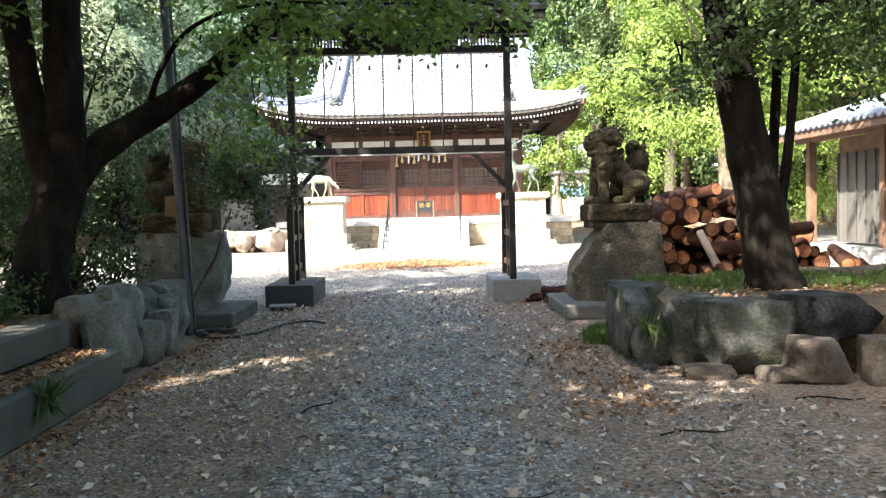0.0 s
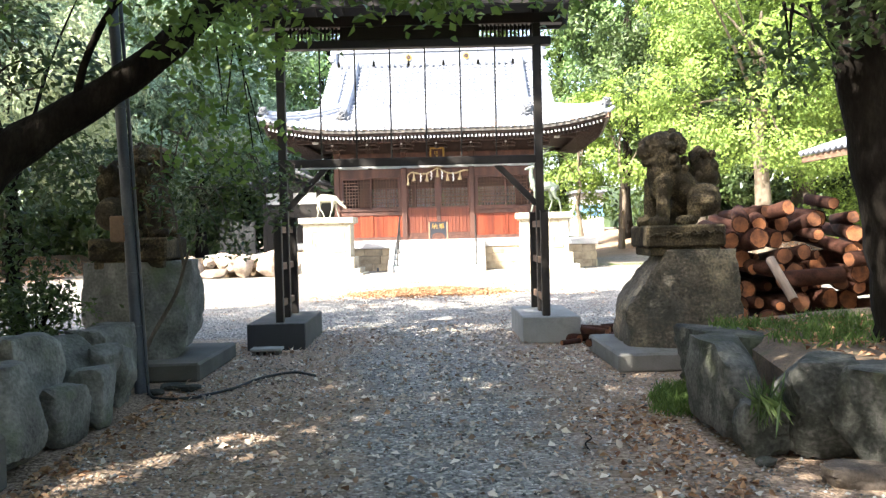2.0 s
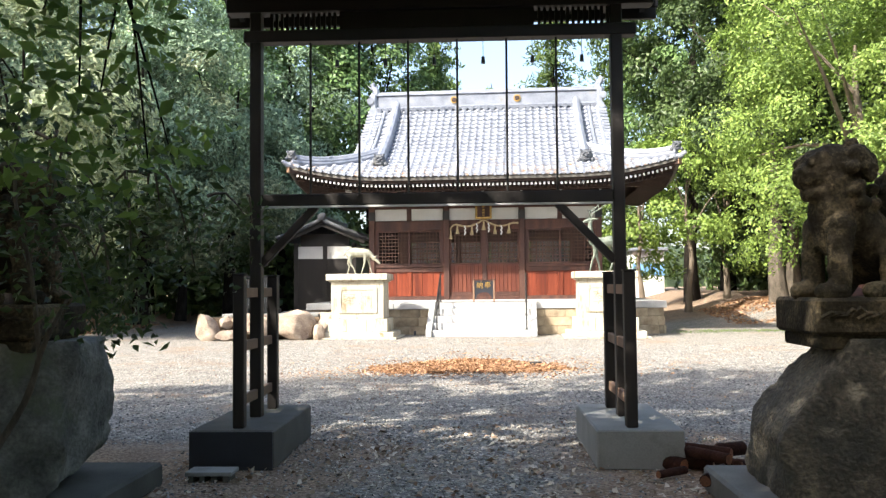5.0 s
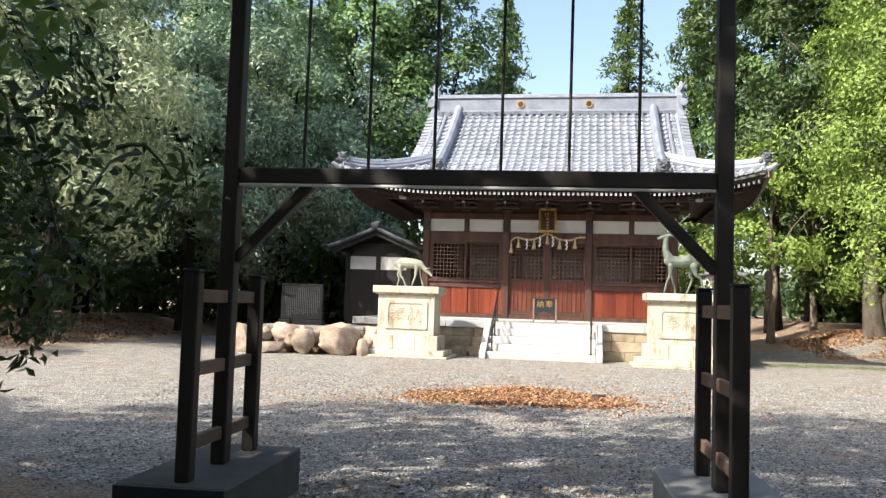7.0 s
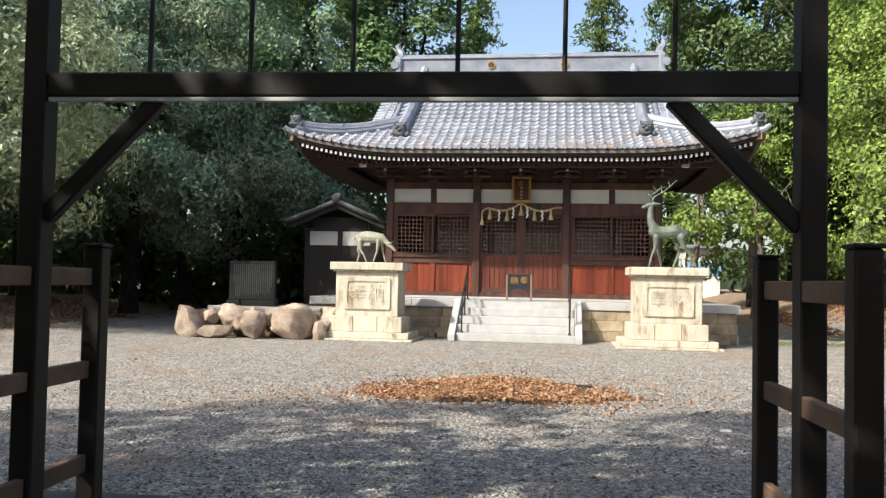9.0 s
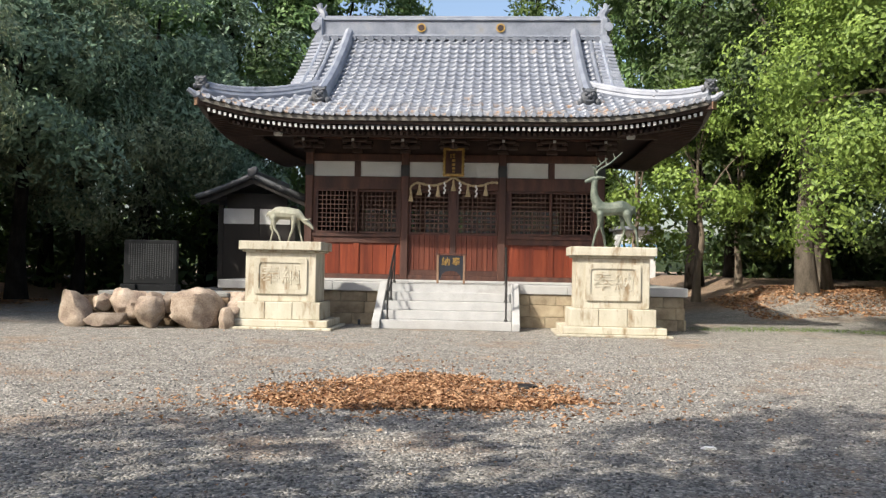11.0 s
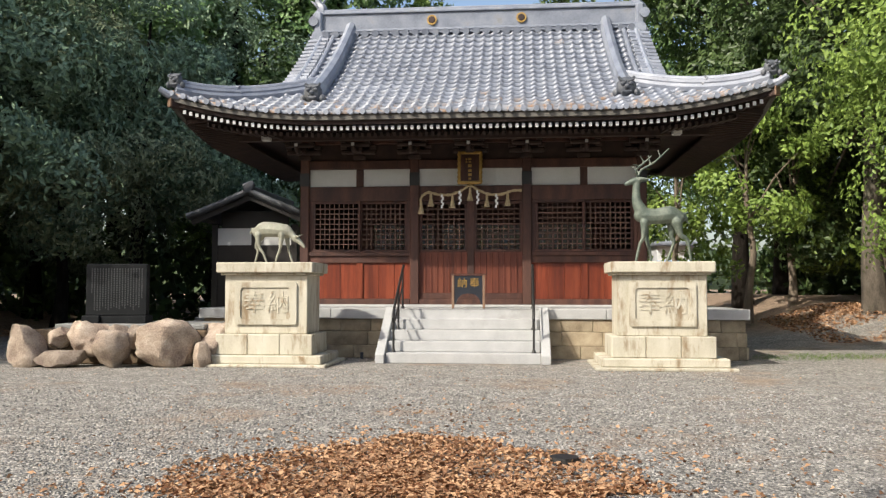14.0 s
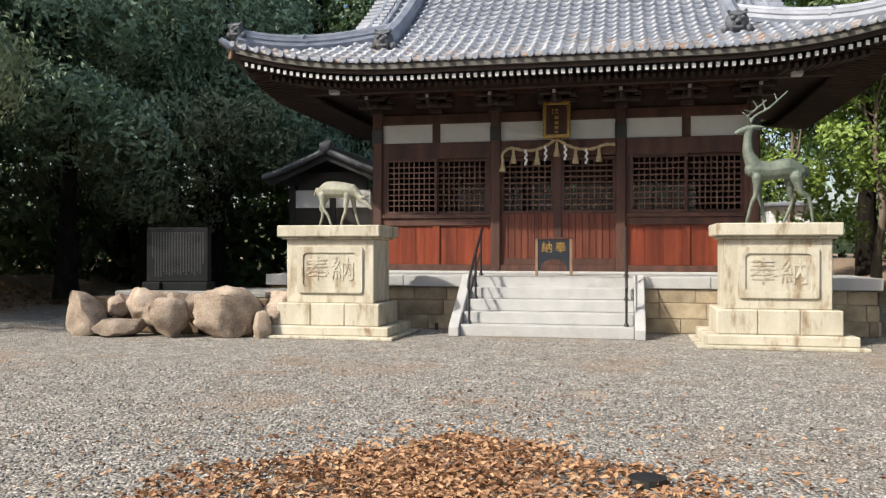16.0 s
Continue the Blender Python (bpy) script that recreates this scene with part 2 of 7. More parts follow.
MID_BARK = mat("furrowed grey bark", [(0.045, 0.036, 0.027), (0.1, 0.082, 0.062), (0.16, 0.135, 0.105)], 0.95, 6, 50, 1.0, 0.04, stretch=(1, 1, 0.3), stain=(0.07, 0.085, 0.045), stain_at=0.58)
PALE_BARK = mat("pale bark", [(0.12, 0.095, 0.07), (0.24, 0.19, 0.14)], 0.95, 6, 50, 0.9, 0.03, stretch=(1, 1, 0.3))
BRONZE = mat("green bronze", [(0.065, 0.085, 0.068), (0.12, 0.145, 0.115), (0.2, 0.22, 0.175)], 0.6, 6, 60, 0.3, 0.004, metal=0.15, stain=(0.2, 0.17, 0.1), stain_at=0.6)
PALE_BRONZE = mat("pale weathered bronze", [(0.19, 0.19, 0.145), (0.29, 0.285, 0.225), (0.39, 0.385, 0.31)], 0.65, 6, 60, 0.3, 0.004, metal=0.1, stain=(0.2, 0.23, 0.17), stain_at=0.6)
BLACK_IRON = plain("black painted iron", (0.02, 0.019, 0.018), 0.45)
POLE_STEEL = mat("grey coated steel", [(0.045, 0.053, 0.066), (0.09, 0.1, 0.118)], 0.42, 4, 60, 0.1, 0.002, metal=0.35)
STELE = mat("dark engraved slate", [(0.01, 0.011, 0.012), (0.02, 0.021, 0.022)], 0.55, 3, 60, 0.15, 0.003)
GOLD = mat("gilded wood", [(0.26, 0.15, 0.035), (0.5, 0.32, 0.09)], 0.45, 20, 120, 0.3, 0.003, metal=0.4)
STRAW = mat("straw", [(0.34, 0.25, 0.13), (0.52, 0.42, 0.26)], 0.9, 30, 160, 0.5, 0.005)
PAPER = plain("white paper", (0.78, 0.78, 0.76), 0.85)
BLACK_LACQUER = plain("black lacquer", (0.022, 0.026, 0.034), 0.35)
LOG_BARK = mat("red brown log bark", [(0.014, 0.007, 0.005), (0.06, 0.025, 0.017)], 0.92, 7, 50, 0.9, 0.02, rand=0.35, stain=(0.05, 0.035, 0.03), stain_at=0.58)
LOG_END = mat("cut log end", [(0.1, 0.036, 0.017), (0.33, 0.13, 0.052)], 0.85, 9, 80, 0.5, 0.008, rand=0.55, stain=(0.06, 0.024, 0.014), stain_at=0.52, stain_scale=5)
SIDING = mat("grey weathered siding", [(0.075, 0.07, 0.062), (0.135, 0.125, 0.11)], 0.85, 4, 70, 0.4, 0.004, stretch=(1, 1, 0.12), rand=0.15)
LIGHT_WOOD = mat("faded structural timber", [(0.14, 0.08, 0.048), (0.25, 0.155, 0.1)], 0.75, 4, 60, 0.3, 0.004, rand=0.15)
CABLE = plain("black rubber cable", (0.01, 0.01, 0.01), 0.6)
# Pale tones that imitate bright distance in a gap of the trees.
GAP_WHITE = plain("white of bright distance", (0.66, 0.67, 0.68), 0.85)
GAP_BLUE = plain("blue of bright distance", (0.2, 0.42, 0.72), 0.6)
LEAF_DARK = leaf_mat("dark evergreen leaves", (0.03, 0.055, 0.018), (0.11, 0.165, 0.052), 0.28, 0.42, 0.2)
LEAF_MID = leaf_mat("green leaves", (0.075, 0.14, 0.05), (0.185, 0.295, 0.1), 0.25, 0.45, 0.2)
LEAF_DEEP = leaf_mat("deep green leaves", (0.034, 0.06, 0.02), (0.105, 0.155, 0.052), 0.3, 0.45, 0.2)
LEAF_LIGHT = leaf_mat("yellow green leaves", (0.115, 0.185, 0.038), (0.285, 0.39, 0.085), 0.3, 0.5, 0.12)
LEAF_NEAR = leaf_mat("broad green leaves", (0.085, 0.15, 0.03), (0.22, 0.33, 0.08), 0.55, 0.42, 0.1)
LEAF_GREY = leaf_mat("grey green leaves", (0.15, 0.19, 0.1), (0.4, 0.45, 0.27), 0.26, 0.45, 0.15)
LEAF_LEFT = leaf_mat("mid green evergreen leaves", (0.095, 0.155, 0.092), (0.28, 0.385, 0.245), 0.2, 0.4, 0.15)
NEEDLE = leaf_mat("conifer needles", (0.05, 0.095, 0.026), (0.17, 0.25, 0.066), 0.3, 0.55, 0.2)
GRASS = leaf_mat("grass blades", (0.06, 0.12, 0.025), (0.2, 0.3, 0.07), 0.4, 0.6, 0.15)
DEAD_LEAF = leaf_mat("dead brown leaves", (0.15, 0.06, 0.026), (0.6, 0.37, 0.21), 0.12, 0.8)
PALE_DEAD_LEAF = leaf_mat("pale dead leaves", (0.2, 0.11, 0.06), (0.75, 0.67, 0.55), 0.1, 0.8)


def paper_screen_mat():
    m = bpy.data.materials.new("translucent window paper")
    m.use_nodes = True
    N, L = m.node_tree.nodes, m.node_tree.links
    tr = N.new("ShaderNodeBsdfTranslucent")
    tr.inputs[0].default_value = (0.8, 0.82, 0.84, 1)
    mx = N.new("ShaderNodeMixShader")
    mx.inputs[0].default_value = 0.6
    N["Principled BSDF"].inputs["Base Color"].default_value = (0.75, 0.76, 0.77, 1)
    N["Principled BSDF"].inputs["Roughness"].default_value = 0.8
    L.new(N["Principled BSDF"].outputs[0], mx.inputs[1])
    L.new(tr.outputs[0], mx.inputs[2])
    L.new(mx.outputs[0], N["Material Output"].inputs[0])
    return m


SCREEN_PAPER = paper_screen_mat()


def pebble_mat():
    m = leaf_mat("loose gravel stones", (0.1, 0.098, 0.094), (0.5, 0.48, 0.45), 0.0, 0.9)
    return m


PEBBLE = pebble_mat()

SPLIT_WOOD = mat("pale split log", [(0.19, 0.14, 0.11), (0.31, 0.25, 0.2)], 0.85, 5, 70, 0.4, 0.006, stretch=(1, 0.12, 1))
BLACK_ROCK = mat("black weathered rock", [(0.008, 0.008, 0.009), (0.028, 0.029, 0.031), (0.08, 0.08, 0.08)], 0.8, 4, 40, 1.0, 0.03)
BROWN_ROCK = mat("earth brown rock", [(0.045, 0.034, 0.026), (0.12, 0.095, 0.075), (0.24, 0.2, 0.16)], 0.9, 4, 45, 1.0, 0.03, rand=0.2)
PALE_ROCK = mat("light grey mossy rock", [(0.06, 0.06, 0.052), (0.15, 0.148, 0.132), (0.29, 0.285, 0.255)], 0.9, 4.5, 40, 1.0, 0.035, rand=0.22, stain=(0.13, 0.15, 0.085), stain_at=0.56, stain_scale=2.2)
for dull in (BARK, GREY_ROCK, BLACK_ROCK, LOG_BARK, STATUE_ROCK, STELE):
    dull.node_tree.nodes["Principled BSDF"].inputs["Specular IOR Level"].default_value = 0.12
PED_ROCK = mat("lichened tan grey rock", [(0.034, 0.03, 0.024), (0.1, 0.086, 0.066), (0.26, 0.215, 0.15)], 0.92, 3.0, 40, 1.0, 0.05, fine_mix=0.45, stain=(0.05, 0.047, 0.038), stain_at=0.5, stain_scale=2.6)

# ---- builders ----
def mesh_of(bm, smooth=False, angle=40):
    me = bpy.data.meshes.new("mesh")
    if smooth:
        lim = math.cos(radians(angle))
        for fc in bm.faces:
            fc.smooth = True
        for e in bm.edges:
            if len(e.link_faces) == 2 and e.link_faces[0].normal.dot(e.link_faces[1].normal) < lim:
                e.smooth = False
    bm.to_mesh(me)
    bm.free()
    return me


def part(name, bm, material, parent=None, label="", smooth=False, at=None):
    """Links a bmesh (or a ready mesh) as one mesh object under a thing or a part."""
    me = bm if isinstance(bm, bpy.types.Mesh) else mesh_of(bm, smooth)
    if not me.materials:
        for m in (material if isinstance(material, (list, tuple)) else [material]):
            me.materials.append(m)
    ob = new(name, me)
    if parent is not None:
        ob.parent = parent
    if at is not None:
        ob.matrix_basis = at
    if label:
        ob["label"] = label
    return ob


def thing(name, at, label, category, group="", kind=""):
    ob = new(name)
    ob.matrix_basis = at if isinstance(at, Matrix) else Matrix.Translation(at)
    return tagged(ob, label, category, group, kind)


def box(x0, x1, y0, y1, z0, z1, bevel=0.0, bm=None, seg=1):
    b = bmesh.new()
    bmesh.ops.create_cube(b, size=1.0)
    for v in b.verts:
        v.co = ((x0 + x1) / 2 + v.co.x * (x1 - x0), (y0 + y1) / 2 + v.co.y * (y1 - y0), (z0 + z1) / 2 + v.co.z * (z1 - z0))
    if bevel:
        bmesh.ops.bevel(b, geom=b.edges[:], offset=bevel, segments=seg, affect='EDGES', profile=0.6)
    b.normal_update()
    return merge(bm, b)


def merge(bm, other, m=None):
    if m is not None:
        other.transform(m)
    if bm is None:
        return other
    me = bpy.data.meshes.new("tmp")
    other.to_mesh(me)
    other.free()
    bm.from_mesh(me)
    bpy.data.meshes.remove(me)
    return bm


def beam(p0, p1, w, h, bevel=0.008, bm=None):
    """A squared timber from p0 to p1, w across and h deep."""
    p0, p1 = Vector(p0), Vector(p1)
    d = p1 - p0
    b = box(-w / 2, w / 2, -h / 2, h / 2, 0, d.length, bevel)
    q = d.to_track_quat('Z', 'Y')
    return merge(bm, b, Matrix.Translation(p0) @ q.to_matrix().to_4x4())


def tube(points, radii, n=8, bm=None, cap=True):
    """A round, tapered limb through the points."""
    b = bmesh.new()
    rings = []
    pts = [Vector(p) for p in points]
    prev = None
    for i, p in enumerate(pts):
        d = (pts[min(i + 1, len(pts) - 1)] - pts[max(i - 1, 0)]).normalized()
        side = d.cross(Vector((0, 0, 1)) if abs(d.z) < 0.95 else Vector((1, 0, 0))).normalized() if prev is None else (prev - d * prev.dot(d)).normalized()
        prev = side
        up = d.cross(side)
        r = radii[i] if isinstance(radii, (list, tuple)) else radii
        rings.append([b.verts.new(p + (side * math.cos(2 * math.pi * k / n) + up * math.sin(2 * math.pi * k / n)) * r) for k in range(n)])
    for a, c in zip(rings, rings[1:]):
        for k in range(n):
            b.faces.new((a[k], a[(k + 1) % n], c[(k + 1) % n], c[k]))
    if cap:
        b.faces.new(rings[0][::-1])
        b.faces.new(rings[-1])
    bmesh.ops.recalc_face_normals(b, faces=b.faces[:])
    return merge(bm, b)


def smooth_path(points, steps=4):
    """A rounded line through the points."""
    P = [Vector(p) for p in points]
    out = []
    for i in range(len(P) - 1):
        a, b, c, d = P[max(i - 1, 0)], P[i], P[i + 1], P[min(i + 2, len(P) - 1)]
        for k in range(steps):
            t = k / steps
            out.append(0.5 * ((2 * b) + (c - a) * t + (2 * a - 5 * b + 4 * c - d) * t * t + (3 * b - a - 3 * c + d) * t ** 3))
    out.append(P[-1])
    return out


def rock(sx, sy, sz, seed, sub=3, rough=0.16, flat_top=0.0, square=0.55, cuts=0, pitted=0.0):
    """A worn boulder, its lowest point at z = 0."""
    b = bmesh.new()
    bmesh.ops.create_icosphere(b, subdivisions=sub, radius=1.0)
    off = Vector((seed * 7.31, seed * 3.17, seed * 1.93))
    rr = random.Random(seed * 1.7 + 0.3)
    planes = [(Vector((rr.gauss(0, 1), rr.gauss(0, 1), rr.gauss(0, 0.8))).normalized(), rr.uniform(0.6, 0.88)) for _ in range(cuts)]
    for v in b.verts:
        c = v.co.copy()
        k = max(abs(c.x), abs(c.y), abs(c.z))
        c = c.lerp(c / k * 0.86, square)
        c *= 1 + rough * noise.noise(c * 1.1 + off) * 1.6 + rough * 0.45 * noise.noise(c * 2.9 + off) + rough * 0.16 * noise.noise(c * 7 + off)
        for nrm, lim in planes:
            over = c.dot(nrm) - lim
            if over > 0:
                c -= nrm * over * 0.9
        if cuts:
            c *= 1 + 0.035 * noise.noise(c * 4.5 + off) + 0.02 * noise.noise(c * 11 + off)
        if pitted:
            c *= 1 + pitted * (noise.noise(c * 6 + off) + 0.7 * noise.noise(c * 15 + off) + 0.4 * noise.noise(c * 31 + off))
        c.z = min(c.z, 1 - flat_top) if flat_top else c.z
        v.co = (c.x * sx, c.y * sy, c.z * sz)
    low = min(v.co.z for v in b.verts)
    for v in b.verts:
        v.co.z -= low
    b.normal_update()
    return b


def leaves(name, C, length, width, rng, droop=0.0, flat=0.0, D=None, facing=None):
    """Many small folded leaves at the places C (n x 3), as one mesh."""
    n = len(C)
    if D is None:
        D = rng.normal(size=(n, 3))
        D[:, 2] = D[:, 2] * (1 - flat) - droop
    D /= np.linalg.norm(D, axis=1)[:, None] + 1e-9
    R = rng.normal(size=(n, 3))
    if flat:
        R = R * (1 - flat) + np.array([0, 0, 1.0]) * flat
    if facing is not None:
        D = np.cross(facing, R) * 0.8 + np.array([0, 0, -0.5 * droop])
        D /= np.linalg.norm(D, axis=1)[:, None] + 1e-9
        R = facing
    W = np.cross(D, R)
    W /= np.linalg.norm(W, axis=1)[:, None] + 1e-9
    Nn = np.cross(W, D)
    Lh = (length * rng.uniform(0.6, 1.25, n))[:, None] / 2
    Wh = (width * rng.uniform(0.7, 1.2, n))[:, None] / 2
    V = np.empty((n, 4, 3))
    V[:, 0] = C - D * Lh
    V[:, 1] = C - D * Lh * 0.1 + W * Wh + Nn * Wh * 0.45
    V[:, 2] = C + D * Lh - Nn * Lh * 0.15
    V[:, 3] = C - D * Lh * 0.1 - W * Wh + Nn * Wh * 0.45
    return tri_mesh(name, V.reshape(-1, 3), (np.arange(n)[:, None, None] * 4 + np.array([[0, 1, 2], [0, 2, 3]])).reshape(-1, 3))


def tri_mesh(name, V, F):
    me = bpy.data.meshes.new(name)
    me.vertices.add(len(V))
    me.vertices.foreach_set("co", np.ascontiguousarray(V, dtype=np.float32).ravel())
    k = F.shape[1]
    me.loops.add(F.size)
    me.loops.foreach_set("vertex_index", np.ascontiguousarray(F, dtype=np.int32).ravel())
    me.polygons.add(len(F))
    me.polygons.foreach_set("loop_start", np.arange(0, F.size, k, dtype=np.int32))
    me.update(calc_edges=True)
    return me


def crown_points(rng, clusters, radii, per, size, hollow=0.45, lobes=0.35, squash=0.5, seed=0.0, low=-1.0):
    """Places of leaves in clumps that fill an uneven crown."""
    out = []
    while len(out) < clusters:
        d = rng.normal(size=3)
        d /= np.linalg.norm(d)
        if d[2] < low:
            continue
        r = (hollow + (1 - hollow) * rng.random() ** 0.6) * (1 + lobes * noise.noise(Vector(d * 2.1) + Vector((seed, seed * 2, 0))) * 1.7)
        out.append(d * r * np.array(radii))
    C = np.array(out)
    S = size * rng.uniform(0.55, 1.35, clusters)
    P = C[:, None, :] + rng.normal(size=(clusters, per, 3)) * S[:, None, None] * np.array([1, 1, squash])
    return P.reshape(-1, 3), C


def crown_boughs(rng, clusters, radii, per, size, hollow=0.45, lobes=0.35, squash=0.5, seed=0.0, low=-1.0):
    """Places and facings of leaves: domed boughs of small tufts round an uneven crown, with dark gaps between."""
    boughs = max(14, clusters // 8)
    tufts, each = 30, max(6, clusters * per // (boughs * 30))
    C = []
    while len(C) < boughs:
        d = rng.normal(size=3)
        d /= np.linalg.norm(d)
        if d[2] < low:
            continue
        r = (hollow + (1 - hollow) * rng.random() ** 0.45) * (1 + lobes * noise.noise(Vector(d * 2.1) + Vector((seed, seed * 2, 0))) * 1.7)
        C.append(d * r * np.array(radii))
    C = np.array(C)
    out = C / np.array(radii)
    out /= np.linalg.norm(out, axis=1)[:, None] + 1e-9
    T = rng.normal(size=(boughs, tufts, 3)) + out[:, None, :] * 0.7 + np.array([0, 0, 0.55])
    T /= np.linalg.norm(T, axis=2)[:, :, None]
    R = size * rng.uniform(1.7, 3.3, boughs)[:, None, None] * rng.uniform(0.6, 1.1, (boughs, tufts, 1))
    Q = C[:, None, :] + T * R * np.array([1, 1, 0.4 + squash * 0.7])
    J = rng.normal(size=(boughs, tufts, each, 3)) * size * 0.5
    J -= T[:, :, None, :] * (J * T[:, :, None, :]).sum(axis=3, keepdims=True) * 0.75
    P = (Q[:, :, None, :] + J).reshape(-1, 3)
    face = np.repeat(T.reshape(-1, 3), each, axis=0) * 0.9 + np.repeat(out, tufts * each, axis=0) * 0.3 + np.array([0, 0, 0.3])
    face += rng.normal(size=P.shape) * 0.3
    face /= np.linalg.norm(face, axis=1)[:, None] + 1e-9
    return P, C, face


# ---- ground ----
def ground_sheet():
    b = bmesh.new()
    xs = [-600, -120, -40, -24, -19, -16, -14, -12, -10, -6, 0, 4, 7, 9, 11, 13, 15, 18, 22, 40, 120, 600]
    ys = [-600, -120, -30, -6, 0, 6, 12, 18, 22, 25, 28, 30, 32, 34, 36, 38, 40, 43, 46, 50, 60, 120, 600]

    def h(x, y):
        z = 0.0
        z += 0.55 * max(0, min(1, (-11.5 - x) / 4)) * max(0, min(1, (y - 18) / 4))
        z += 0.75 * max(0, min(1, (x - 8.0) / 3.0)) * max(0, min(1, (y - 33) / 4))
        z += 0.3 * max(0, min(1, (y - 38) / 6)) * max(0, min(1, (x - 5) / 3))
        return z
    grid = [[b.verts.new((x, y, h(x, y))) for x in xs] for y in ys]
    for r0, r1 in zip(grid, grid[1:]):
        for k in range(len(xs) - 1):
            b.faces.new((r0[k], r0[k + 1], r1[k + 1], r1[k]))
    for fc in b.faces:
        fc.smooth = True
    return b


tagged(part("ground", ground_sheet(), GRAVEL), "grey gravel forecourt worn to brown soil at the edges", "ground", kind="structure")

# ---- main hall ----
HALL = pose(0.207, 30.75, 0, 0, 0, -2.56)
EAVE_Y, EAVE_X, EAVE_Z, RIDGE_Y, RISE = -2.2, 5.55, 4.5, 2.6, 2.95
RUN = RIDGE_Y - EAVE_Y


def corner_lift(a, half):
    """How far the eave rises towards its corner, at a from the middle of a side."""
    k = max(0.0, (abs(a) - half * 0.42) / (half * 0.58))
    return 0.44 * k ** 2.3


def roof_z(x, y):
    """Height of the front or back slope."""
    yy = y if y <= RIDGE_Y else 2 * RIDGE_Y - y
    s = (yy - EAVE_Y) / RUN
    return EAVE_Z + RISE * (0.62 * s + 0.38 * s * s) + corner_lift(x, EAVE_X) * max(0.0, 1 - s * 2.2)


def side_z(x, y):
    """Height of the hipped skirt under the gables."""
    s = (EAVE_X - abs(x)) / RUN
    return EAVE_Z + RISE * (0.62 * s + 0.38 * s * s) + corner_lift(y - RIDGE_Y, RUN) * max(0.0, 1 - s * 2.2)


hall = thing("shrine_hall", HALL, "old timber shrine hall with red boards and grey tiled roof", "shrine hall")
roof = part("roof", box(-3.6, 3.6, RIDGE_Y - 0.1, RIDGE_Y + 0.1, 7.0, 7.42, 0.01), TILE, hall, "curved grey tiled roof with lichen along the eave")

# tiles: one wavy piece, laid in courses
TW, TL = 0.225, 0.29


def tile_mesh(material):
    n = 8
    V, F = [], []
    for k in range(n + 1):
        u = k / n
        z = 0.02 * math.cos(2 * math.pi * (u - 0.8)) + 0.008 * math.cos(4 * math.pi * (u - 0.8))
        x = (u - 0.5) * TW * 1.01
        V += [(x, 0, z - 0.01), (x, 0.0, z + 0.055), (x, TL + 0.03, z - 0.012)]
    for k in range(n):
        a = 3 * k
        F += [(a, a + 3, a + 4, a + 1), (a + 1, a + 4, a + 5, a + 2)]
    me = tri_mesh("tile", np.array(V), np.array(F))
    me.materials.append(material)
    me.polygons.foreach_set("use_smooth", np.ones(len(F), dtype=bool))
    return me


TILE_MESH, LICHEN_MESH = tile_mesh(TILE), tile_mesh(LICHEN_TILE)


def front_tiles():
    rng = random.Random(4)
    made, rest = 0, []
    cols = int(2 * EAVE_X / TW)
    # even courses along the curved slope
    ys = [EAVE_Y]
    while ys[-1] < RIDGE_Y - 0.12:
        y = ys[-1]
        dz = (roof_z(0, y + 0.01) - roof_z(0, y)) / 0.01
        ys.append(y + TL / math.hypot(1, dz))
    for r, y in enumerate(ys[:-1]):
        y1 = ys[r + 1]
        for c in range(cols + 1):
            x = (c - cols / 2) * TW
            d = y - EAVE_Y
            lim = EAVE_X - d if d < 1.7 else 3.85
            if abs(x) > lim + 0.02:
                continue
            z0, z1 = roof_z(x, y), roof_z(x, y1)
            zx = (roof_z(x + 0.05, y) - roof_z(x - 0.05, y)) / 0.1
            ey = Vector((0, y1 - y, z1 - z0)).normalized()
            ex = Vector((1, 0, zx)).normalized()
            ez = ex.cross(ey).normalized()
            m = Matrix((ex, ey, ez)).transposed().to_4x4()
            jit = rng.uniform(-0.004, 0.004)
            m.translation = (x + jit, y, z0 + 0.02 + rng.uniform(-0.003, 0.003))
            lich = rng.random() < (0.72 - 0.17 * r + 0.05 * x if r < 5 else 0.004 * (x + 3))
            if made < 300 and r < 9 and abs(x) < 4.9:
                o = part("tile", LICHEN_MESH if lich else TILE_MESH, None, roof)
                o.matrix_basis = m
                made += 1
            else:
                rest.append((m, lich))
    return rest


def joined_tiles(name, rest, mesh, material, parent):
    n = len(mesh.vertices)
    co = np.empty(n * 3)
    mesh.vertices.foreach_get("co", co)
    co = np.c_[co.reshape(-1, 3), np.ones(n)]
    F = np.array([list(p.vertices) for p in mesh.polygons])
    V = np.concatenate([co @ np.array(m).T[:, :3] for m in rest])
    FF = np.concatenate([F + i * n for i in range(len(rest))])
    me = tri_mesh(name, V, FF)
    me.polygons.foreach_set("use_smooth", np.ones(len(FF), dtype=bool))
    return tagged(part(name, me, material, parent), kind="stuff")


def grid_surface(f, us, vs, thick=0.0):
    b = bmesh.new()
    G = [[b.verts.new(f(u, v)) for u in us] for v in vs]
    for r0, r1 in zip(G, G[1:]):
        for k in range(len(us) - 1):
            b.faces.new((r0[k], r0[k + 1], r1[k + 1], r1[k]))
    b.normal_update()
    return b


def span(a, b, n):
    return [a + (b - a) * k / n for k in range(n + 1)]


def wave(a):
    return 0.03 * math.cos(2 * math.pi * a / TW) + 0.012 * math.cos(4 * math.pi * a / TW)


